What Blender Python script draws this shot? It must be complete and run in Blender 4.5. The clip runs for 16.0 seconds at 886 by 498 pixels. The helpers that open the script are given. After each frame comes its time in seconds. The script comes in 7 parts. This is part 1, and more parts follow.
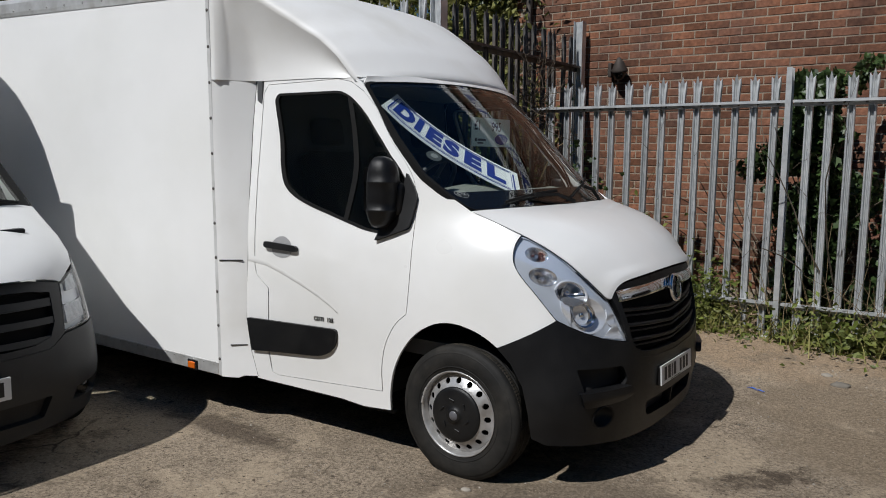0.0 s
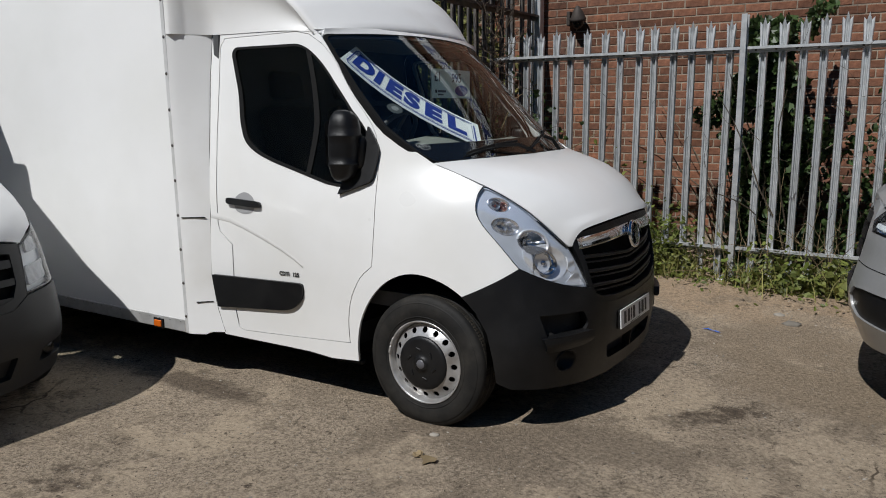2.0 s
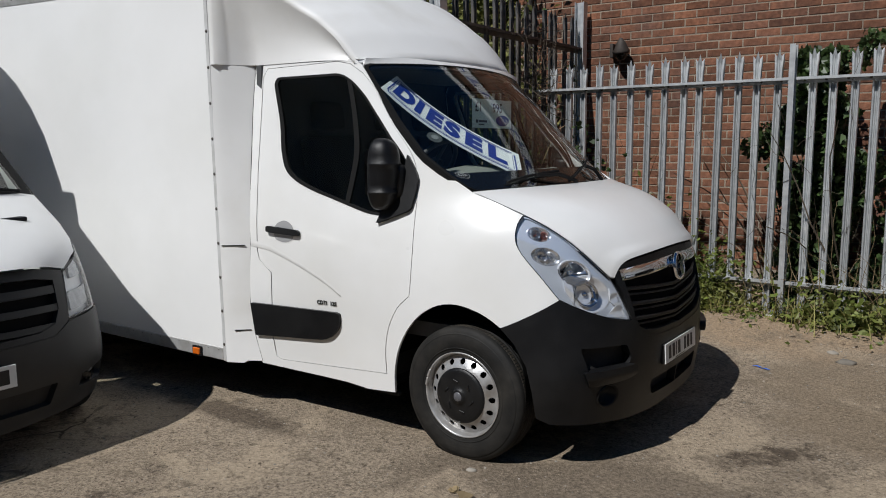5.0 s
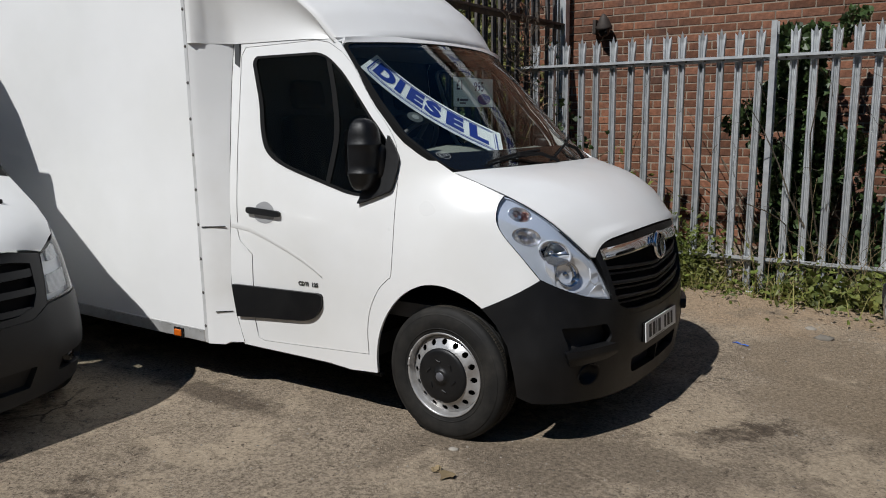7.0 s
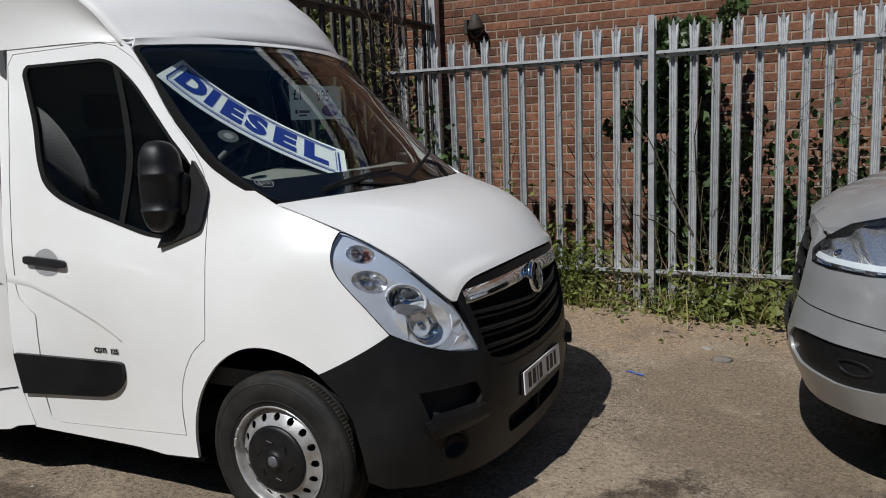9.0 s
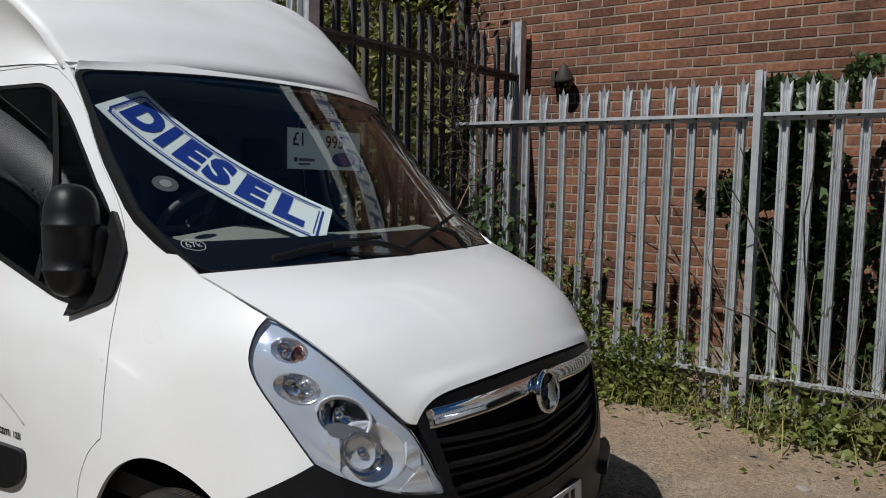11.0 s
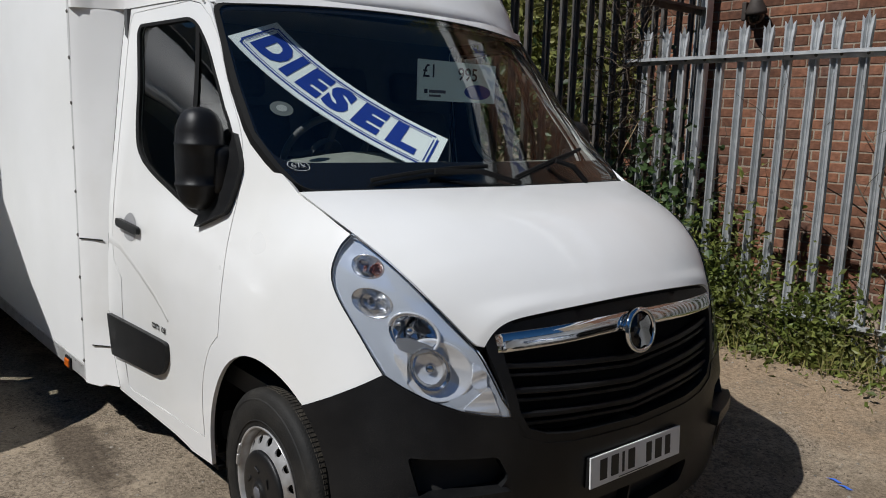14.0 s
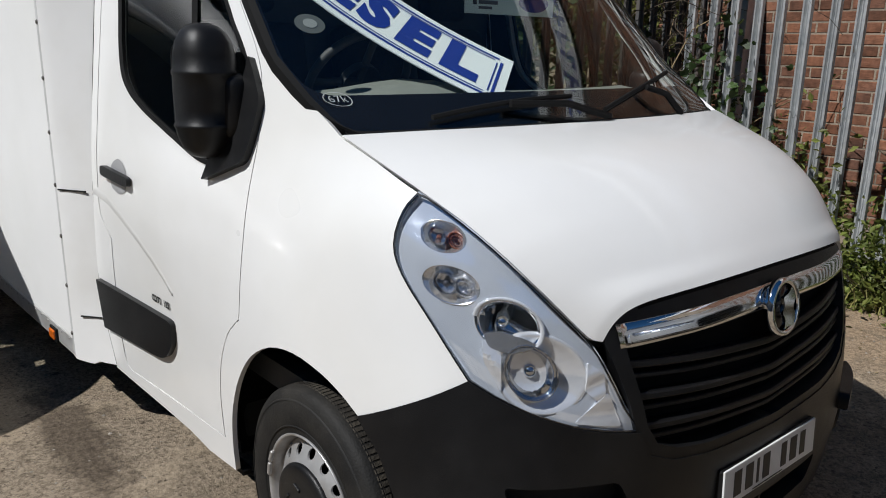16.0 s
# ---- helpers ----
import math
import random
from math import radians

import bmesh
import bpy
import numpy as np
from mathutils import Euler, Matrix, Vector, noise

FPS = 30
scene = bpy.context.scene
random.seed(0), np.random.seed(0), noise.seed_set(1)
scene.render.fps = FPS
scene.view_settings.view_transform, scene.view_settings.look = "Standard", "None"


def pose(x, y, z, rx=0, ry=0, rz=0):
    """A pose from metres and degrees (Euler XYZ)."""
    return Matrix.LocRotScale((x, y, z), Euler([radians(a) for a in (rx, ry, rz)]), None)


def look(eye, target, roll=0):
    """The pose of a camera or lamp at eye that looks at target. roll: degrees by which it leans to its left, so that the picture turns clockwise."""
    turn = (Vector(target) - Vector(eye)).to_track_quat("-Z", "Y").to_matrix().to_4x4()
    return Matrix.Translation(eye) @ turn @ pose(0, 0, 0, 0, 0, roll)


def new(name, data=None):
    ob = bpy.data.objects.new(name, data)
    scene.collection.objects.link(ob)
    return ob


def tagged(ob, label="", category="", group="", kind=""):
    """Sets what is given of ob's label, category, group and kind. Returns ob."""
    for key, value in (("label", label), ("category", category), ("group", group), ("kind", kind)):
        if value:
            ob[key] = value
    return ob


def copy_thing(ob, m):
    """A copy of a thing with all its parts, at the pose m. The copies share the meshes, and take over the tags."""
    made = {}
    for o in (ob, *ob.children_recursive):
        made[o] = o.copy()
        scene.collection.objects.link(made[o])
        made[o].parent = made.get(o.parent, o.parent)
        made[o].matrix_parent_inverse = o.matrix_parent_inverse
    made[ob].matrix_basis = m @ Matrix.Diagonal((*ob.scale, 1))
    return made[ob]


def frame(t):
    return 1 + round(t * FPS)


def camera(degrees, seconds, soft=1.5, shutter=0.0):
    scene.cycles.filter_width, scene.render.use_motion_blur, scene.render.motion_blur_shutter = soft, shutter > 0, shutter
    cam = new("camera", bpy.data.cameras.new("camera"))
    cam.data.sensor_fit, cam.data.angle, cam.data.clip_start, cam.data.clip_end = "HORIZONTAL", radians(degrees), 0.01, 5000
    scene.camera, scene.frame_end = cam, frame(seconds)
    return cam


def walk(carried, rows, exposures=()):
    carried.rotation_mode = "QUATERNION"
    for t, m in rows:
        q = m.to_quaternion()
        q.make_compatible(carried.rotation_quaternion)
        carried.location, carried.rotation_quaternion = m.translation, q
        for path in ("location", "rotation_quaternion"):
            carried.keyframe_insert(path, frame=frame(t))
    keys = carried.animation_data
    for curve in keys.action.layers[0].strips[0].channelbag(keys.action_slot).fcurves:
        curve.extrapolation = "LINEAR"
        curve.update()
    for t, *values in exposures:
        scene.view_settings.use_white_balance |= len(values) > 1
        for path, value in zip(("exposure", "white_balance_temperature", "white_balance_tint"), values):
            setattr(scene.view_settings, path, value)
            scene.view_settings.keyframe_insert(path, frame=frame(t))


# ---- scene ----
cam = camera(59.3, 16.0, 1.0)
PATH = [
    (0, (2.145, -4.146, 1.626), (1.011, -2.515, 1.393), 0.6),
    (0.5, (2.128, -4.136, 1.615), (1.006, -2.502, 1.348), -0.1),
    (1, (2.161, -4.177, 1.626), (1.073, -2.526, 1.323), -0.2),
    (1.5, (2.162, -4.184, 1.619), (1.097, -2.524, 1.287), -0.4),
    (2, (2.171, -4.189, 1.626), (1.126, -2.521, 1.274), -0.4),
    (2.5, (2.174, -4.193, 1.631), (1.148, -2.512, 1.287), 0.1),
    (3, (2.167, -4.171, 1.621), (1.111, -2.504, 1.294), 0.0),
    (3.5, (2.156, -4.161, 1.618), (1.06, -2.518, 1.299), -0.2),
    (3.7, (2.153, -4.149, 1.594), (1.038, -2.516, 1.297), -0.2),
    (6, (2.153, -4.131, 1.597), (0.994, -2.522, 1.339), -0.4),
    (6.5, (2.174, -4.135, 1.599), (0.997, -2.538, 1.345), -0.5),
    (7, (2.163, -4.115, 1.618), (1.058, -2.48, 1.291), -0.5),
    (7.1, (2.145, -4.099, 1.618), (1.083, -2.44, 1.273), -0.3),
    (7.5, (2.053, -3.991, 1.618), (1.145, -2.248, 1.25), 0.4),
    (8, (1.885, -3.874, 1.63), (1.087, -2.096, 1.18), -0.7),
    (8.5, (1.895, -3.631, 1.59), (1.085, -1.853, 1.16), -1.9),
    (9, (2.001, -3.324, 1.648), (1.115, -1.56, 1.331), -2.4),
    (9.2, (1.991, -3.222, 1.645), (1.108, -1.452, 1.35), -2.1),
    (11.3, (2.045, -2.295, 1.674), (0.787, -0.746, 1.529), 1.5),
    (11.5, (2.108, -2.257, 1.681), (0.773, -0.773, 1.552), 1.6),
    (12, (2.265, -2.164, 1.691), (0.771, -0.84, 1.566), 1.0),
    (12.5, (2.279, -2.149, 1.697), (0.638, -1.007, 1.651), 0.7),
    (13, (2.288, -2.141, 1.69), (0.59, -1.084, 1.654), 0.7),
    (13.5, (2.304, -2.139, 1.671), (0.62, -1.067, 1.544), 0.5),
    (13.7, (2.312, -2.128, 1.665), (0.677, -0.997, 1.447), 1.0),
    (14, (2.327, -2.121, 1.607), (0.803, -0.867, 1.284), 1.9),
    (14.5, (2.33, -2.099, 1.584), (0.908, -0.766, 1.133), 1.5),
    (15, (2.292, -2.086, 1.579), (0.891, -0.757, 1.058), 1.8),
    (15.5, (2.084, -2.025, 1.572), (0.664, -0.715, 1.055), 1.6),
    (16, (1.694, -1.931, 1.587), (0.221, -0.678, 1.078), 1.2),
]
walk(cam, [(t, look(e, g, r)) for t, e, g, r in PATH], [(0, 0.12), (9.2, 0.15), (11.3, 0.12), (13.5, 0.15), (14.2, 0.26), (15, 0.46), (15.5, 0.43), (16, 0.30)])

# ---- light ----
SUN_WAY = Vector((0.145, 1.0, -1.25)).normalized()      # the way the sunlight travels
world = bpy.data.worlds.new("sky")
scene.world = world
world.use_nodes = True
wn = world.node_tree.nodes
wl = world.node_tree.links
sky = wn.new("ShaderNodeTexSky")
sky.sky_type = "NISHITA"
sky.sun_disc = False
sky.sun_elevation = math.asin(-SUN_WAY.z)
sky.sun_rotation = math.atan2(-SUN_WAY.x, -SUN_WAY.y)
sky.air_density, sky.dust_density, sky.ozone_density = 1.0, 0.0, 4.0
wn["Background"].inputs["Strength"].default_value = 0.037
deep = wn.new("ShaderNodeHueSaturation")
deep.inputs["Saturation"].default_value = 1.25
wl.new(sky.outputs[0], deep.inputs["Color"])
wl.new(deep.outputs[0], wn["Background"].inputs[0])
sun_data = bpy.data.lights.new("sun", "SUN")
sun_data.energy, sun_data.angle, sun_data.color = 3.75, radians(0.55), (0.985, 0.985, 0.98)
sun = new("sun", sun_data)
sun.matrix_world = Matrix.Translation((0, 0, 12)) @ SUN_WAY.to_track_quat("-Z", "Y").to_matrix().to_4x4()
scene.view_settings.exposure = 0.15


# ---- materials ----
def material(name, colour, rough=0.5, metal=0.0, vary=0.0, scale=8.0, second=None, amount=0.5, stain=2.0, bump=0.0,
             bump_scale=60.0, coat=0.0, spread=0.0, detail=6.0, specular=0.5, rough_vary=0.0, distort=0.0, through_light=0.0):
    """A surface with two scales of variation: fine value grain, broad patches towards a second colour, and fine relief."""
    m = bpy.data.materials.new(name)
    m.use_nodes = True
    n, l = m.node_tree.nodes, m.node_tree.links
    b = n["Principled BSDF"]
    b.inputs["Roughness"].default_value = rough
    b.inputs["Metallic"].default_value = metal
    b.inputs["Coat Weight"].default_value = coat
    b.inputs["Coat Roughness"].default_value = 0.04
    b.inputs["Specular IOR Level"].default_value = specular
    co = n.new("ShaderNodeTexCoord")
    base = n.new("ShaderNodeRGB")
    base.outputs[0].default_value = (*colour, 1)
    out = base.outputs[0]
    if second:
        big = n.new("ShaderNodeTexNoise")
        big.inputs["Scale"].default_value, big.inputs["Detail"].default_value = stain, detail
        big.inputs["Distortion"].default_value = distort
        l.new(co.outputs["Object"], big.inputs["Vector"])
        ramp = n.new("ShaderNodeValToRGB")
        ramp.color_ramp.elements[0].position, ramp.color_ramp.elements[1].position = 0.5 - 0.2 * amount, 0.78 - 0.2 * amount
        l.new(big.outputs["Fac"], ramp.inputs["Fac"])
        mix = n.new("ShaderNodeMix")
        mix.data_type = "RGBA"
        l.new(ramp.outputs["Color"], mix.inputs["Factor"])
        l.new(out, mix.inputs["A"])
        mix.inputs["B"].default_value = (*second, 1)
        out = mix.outputs["Result"]
    if vary or spread:
        hsv = n.new("ShaderNodeHueSaturation")
        l.new(out, hsv.inputs["Color"])
        fine = n.new("ShaderNodeTexNoise")
        fine.inputs["Scale"].default_value, fine.inputs["Detail"].default_value = scale, 8.0
        l.new(co.outputs["Object"], fine.inputs["Vector"])
        span = n.new("ShaderNodeMapRange")
        span.inputs["From Min"].default_value, span.inputs["From Max"].default_value = 0.25, 0.75
        span.inputs["To Min"].default_value, span.inputs["To Max"].default_value = 1 - vary, 1 + vary
        l.new(fine.outputs["Fac"], span.inputs["Value"])
        val = span.outputs["Result"]
        if spread:
            info = n.new("ShaderNodeObjectInfo")
            isle = n.new("ShaderNodeNewGeometry")
            add = n.new("ShaderNodeMath")
            add.operation = "ADD"
            l.new(info.outputs["Random"], add.inputs[0])
            l.new(isle.outputs["Random Per Island"], add.inputs[1])
            frac = n.new("ShaderNodeMath")
            frac.operation = "FRACT"
            l.new(add.outputs[0], frac.inputs[0])
            sp = n.new("ShaderNodeMapRange")
            sp.inputs["To Min"].default_value, sp.inputs["To Max"].default_value = 1 - spread, 1 + spread
            l.new(frac.outputs[0], sp.inputs["Value"])
            mul = n.new("ShaderNodeMath")
            mul.operation = "MULTIPLY"
            l.new(val, mul.inputs[0])
            l.new(sp.outputs["Result"], mul.inputs[1])
            val = mul.outputs[0]
        l.new(val, hsv.inputs["Value"])
        out = hsv.outputs["Color"]
    l.new(out, b.inputs["Base Color"])
    if rough_vary:
        rn = n.new("ShaderNodeTexNoise")
        rn.inputs["Scale"].default_value = scale * 0.4
        l.new(co.outputs["Object"], rn.inputs["Vector"])
        rr = n.new("ShaderNodeMapRange")
        rr.inputs["To Min"].default_value, rr.inputs["To Max"].default_value = max(0.02, rough - rough_vary), rough + rough_vary
        l.new(rn.outputs["Fac"], rr.inputs["Value"])
        l.new(rr.outputs["Result"], b.inputs["Roughness"])
    if bump:
        tex = n.new("ShaderNodeTexNoise")
        tex.inputs["Scale"].default_value, tex.inputs["Detail"].default_value = bump_scale, 6.0
        l.new(co.outputs["Object"], tex.inputs["Vector"])
        bp = n.new("ShaderNodeBump")
        bp.inputs["Strength"].default_value, bp.inputs["Distance"].default_value = bump, 0.01
        l.new(tex.outputs["Fac"], bp.inputs["Height"])
        l.new(bp.outputs["Normal"], b.inputs["Normal"])
    if through_light:
        thin = n.new("ShaderNodeBsdfTranslucent")
        l.new(out, thin.inputs["Color"])
        both_ways = n.new("ShaderNodeMixShader")
        both_ways.inputs[0].default_value = through_light
        l.new(b.outputs[0], both_ways.inputs[1])
        l.new(thin.outputs[0], both_ways.inputs[2])
        l.new(both_ways.outputs[0], n["Material Output"].inputs["Surface"])
    return m


def glass_material(name, tint, rough=0.0, clear=0.75, ior=1.5):
    """A pane: sharp reflection by Fresnel over a tinted clear pass."""
    m = bpy.data.materials.new(name)
    m.use_nodes = True
    n, l = m.node_tree.nodes, m.node_tree.links
    n.remove(n["Principled BSDF"])
    tr = n.new("ShaderNodeBsdfTransparent")
    tr.inputs[0].default_value = (*[c * clear for c in tint], 1)
    gl = n.new("ShaderNodeBsdfGlossy")
    gl.inputs["Roughness"].default_value = rough
    facing = n.new("ShaderNodeLayerWeight")
    facing.inputs["Blend"].default_value = 0.5
    fifth = n.new("ShaderNodeMath")
    fifth.operation = "POWER"
    l.new(facing.outputs["Facing"], fifth.inputs[0])
    fifth.inputs[1].default_value = 5.0
    fr = n.new("ShaderNodeMapRange")
    fr.inputs["To Min"].default_value = 2 * ((ior - 1) / (ior + 1)) ** 2
    l.new(fifth.outputs[0], fr.inputs["Value"])
    mix = n.new("ShaderNodeMixShader")
    l.new(fr.outputs[0], mix.inputs[0])
    l.new(tr.outputs[0], mix.inputs[1])
    l.new(gl.outputs[0], mix.inputs[2])
    l.new(mix.outputs[0], n["Material Output"].inputs["Surface"])
    return m


PAINT = material("white_paint", (0.76, 0.76, 0.75), 0.30, vary=0.015, scale=5, second=(0.70, 0.695, 0.67), amount=0.15, stain=1.5, coat=0.4, rough_vary=0.06)
BOXWHITE = material("white_panel", (0.80, 0.80, 0.79), 0.42, vary=0.02, scale=3, second=(0.75, 0.75, 0.73), amount=0.2, stain=1.2, rough_vary=0.08)
FAIRING = material("white_gelcoat", (0.79, 0.79, 0.78), 0.48, vary=0.02, scale=4, second=(0.70, 0.69, 0.66), amount=0.25, stain=2.2, bump=0.02, bump_scale=9, rough_vary=0.08)
PLASTIC = material("black_plastic", (0.0052, 0.0054, 0.0062), 0.42, vary=0.2, scale=18, specular=0.30, second=(0.0105, 0.0105, 0.0108), amount=0.5, stain=4, bump=0.12, bump_scale=420, rough_vary=0.08)
GLOSSBLACK = material("gloss_black", (0.008, 0.008, 0.009), 0.12, vary=0.1)
RUBBER = material("rubber", (0.0085, 0.0083, 0.008), 0.7, vary=0.25, scale=30, specular=0.3, second=(0.024, 0.022, 0.019), amount=0.6, stain=6, bump=0.2, bump_scale=150)
TREAD = material("dusty_tread", (0.020, 0.018, 0.016), 0.9, vary=0.3, scale=40, specular=0.2, second=(0.055, 0.048, 0.038), amount=0.6, stain=14, bump=0.5, bump_scale=90)
SEAL = material("black_seal", (0.008, 0.008, 0.008), 0.7, vary=0.1, specular=0.15)
GAP = material("dark_gap", (0.008, 0.008, 0.008), 0.85, vary=0.1, specular=0.1)
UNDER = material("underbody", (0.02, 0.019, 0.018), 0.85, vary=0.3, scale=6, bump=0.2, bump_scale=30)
CHROME = material("chrome", (0.78, 0.79, 0.80), 0.06, 1.0, vary=0.03, scale=20)
REFLECTOR = material("lamp_reflector", (0.88, 0.89, 0.90), 0.14, 0.85, vary=0.04, scale=30)
HOUSING = material("lamp_housing", (0.86, 0.92, 1.0), 0.07, 0.5, vary=0.05, scale=12)
BRIGHT = material("bright_reflector", (0.93, 0.94, 0.95), 0.08, 0.5, vary=0.03, scale=30)
RIM = material("silver_steel", (0.50, 0.50, 0.50), 0.34, 0.55, vary=0.12, scale=20, second=(0.27, 0.25, 0.23), amount=0.45, stain=9, rough_vary=0.1)
STRIP = material("pale_trim", (0.60, 0.60, 0.595), 0.45, 0.15, vary=0.05, scale=20, second=(0.48, 0.475, 0.46), amount=0.3, stain=6)
ALU = material("aluminium_trim", (0.62, 0.62, 0.61), 0.42, 0.55, vary=0.08, scale=25, second=(0.45, 0.44, 0.42), amount=0.4, stain=7)
GALV = material("galvanised_steel", (0.50, 0.52, 0.53), 0.42, 0.55, vary=0.14, scale=14, second=(0.62, 0.63, 0.63), amount=0.6, stain=11, spread=0.10, bump=0.06, bump_scale=80)
# dark old bolts and rivets; on the tall fence it paints the shaded side
OLD_SHADED_STEEL = material("weathered_shaded_steel", (0.085, 0.085, 0.085), 0.6, 0.35, vary=0.25, scale=14, second=(0.13, 0.11, 0.09), amount=0.5, stain=6, spread=0.15)
RUST = material("dark_rusty_steel", (0.05, 0.04, 0.034), 0.7, 0.3, vary=0.3, scale=18)
AMBER = material("amber_plastic", (0.62, 0.13, 0.012), 0.2, vary=0.1, coat=0.4)
REDLENS = material("amber_bulb", (0.20, 0.060, 0.030), 0.2, vary=0.1)
GLASS = glass_material("windscreen_glass", (0.90, 0.95, 0.92), clear=0.93)
SIDEGLASS = glass_material("side_glass", (0.78, 0.86, 0.82), clear=0.80, ior=1.55)
LENS = glass_material("lamp_lens", (0.97, 0.98, 1.0), clear=0.94, ior=1.45)
INTERIOR = material("cab_plastic", (0.06, 0.062, 0.065), 0.6, vary=0.15, scale=20, bump=0.05)
DASH = material("dash_plastic", (0.20, 0.215, 0.19), 0.6, vary=0.10, scale=30)
SEATCLOTH = material("seat_cloth", (0.018, 0.019, 0.021), 0.9, vary=0.25, scale=60, bump=0.2, bump_scale=200)
BANNERWHITE = material("banner_white", (0.80, 0.86, 0.86), 0.55, vary=0.03, scale=5)
SIGNWHITE = material("sign_white", (0.78, 0.79, 0.80), 0.5, vary=0.05, scale=4)
BANNERBLUE = material("banner_blue", (0.010, 0.038, 0.27), 0.5, vary=0.05)
BADGEGREY = material("badge_grey", (0.10, 0.10, 0.11), 0.4, vary=0.1)
PLATE = material("plate_white", (0.76, 0.77, 0.76), 0.4, vary=0.03, scale=12, second=(0.6, 0.6, 0.58), amount=0.2, stain=5)
INK = material("black_ink", (0.012, 0.012, 0.012), 0.5, vary=0.05)
CARD = material("price_card", (0.76, 0.88, 0.84), 0.6, vary=0.04)
SILVER = material("silver_paint", (0.38, 0.385, 0.387), 0.36, 0.40, vary=0.03, scale=90, second=(0.27, 0.27, 0.265), amount=0.3, stain=1.5, coat=0.6)
DARKGREY = material("grey_bumper", (0.015, 0.016, 0.0175), 0.5, vary=0.15, scale=14, bump=0.06, bump_scale=300)
BRICK = material("brick_face", (0.205, 0.090, 0.052), 0.88, vary=0.36, scale=26, second=(0.122, 0.064, 0.046), amount=0.55, stain=2.4, bump=0.6, bump_scale=90, spread=0.36, specular=0.2)
MORTAR = material("mortar", (0.32, 0.265, 0.205), 0.95, vary=0.25, scale=60, second=(0.20, 0.16, 0.125), amount=0.4, stain=2, bump=0.5, bump_scale=160, specular=0.1)
LEAF = material("leaf", (0.115, 0.150, 0.030), 0.5, vary=0.25, scale=6, second=(0.16, 0.165, 0.045), amount=0.6, stain=3, spread=0.5, specular=0.35, through_light=0.25)
TREELEAF = material("tree_leaf", (0.180, 0.200, 0.050), 0.55, vary=0.25, scale=3, second=(0.260, 0.240, 0.090), amount=0.6, stain=1.2, spread=0.5, specular=0.3, through_light=0.35)
IVY = material("ivy_leaf", (0.046, 0.078, 0.024), 0.45, vary=0.25, scale=6, spread=0.5, specular=0.4, through_light=0.2)
DRY = material("dry_stem", (0.22, 0.165, 0.095), 0.9, vary=0.3, scale=14, spread=0.3, specular=0.1)
VINE = material("dead_vine", (0.085, 0.066, 0.050), 0.9, vary=0.3, scale=14, spread=0.4, specular=0.1)
GRASS = material("grass_blade", (0.20, 0.185, 0.065), 0.7, vary=0.2, scale=10, spread=0.4, specular=0.2)
BARK = material("bark", (0.115, 0.092, 0.065), 0.9, vary=0.3, scale=20, bump=0.5, bump_scale=40)
SHED = material("grey_cladding", (0.10, 0.10, 0.105), 0.7, vary=0.15, scale=8)
YARDWALL = material("pale_render", (0.36, 0.36, 0.35), 0.9, vary=0.12, scale=5, second=(0.26, 0.255, 0.24), amount=0.4, stain=0.8)
STONE = material("pebble", (0.26, 0.235, 0.20), 0.9, vary=0.2, scale=20, spread=0.4, specular=0.2)


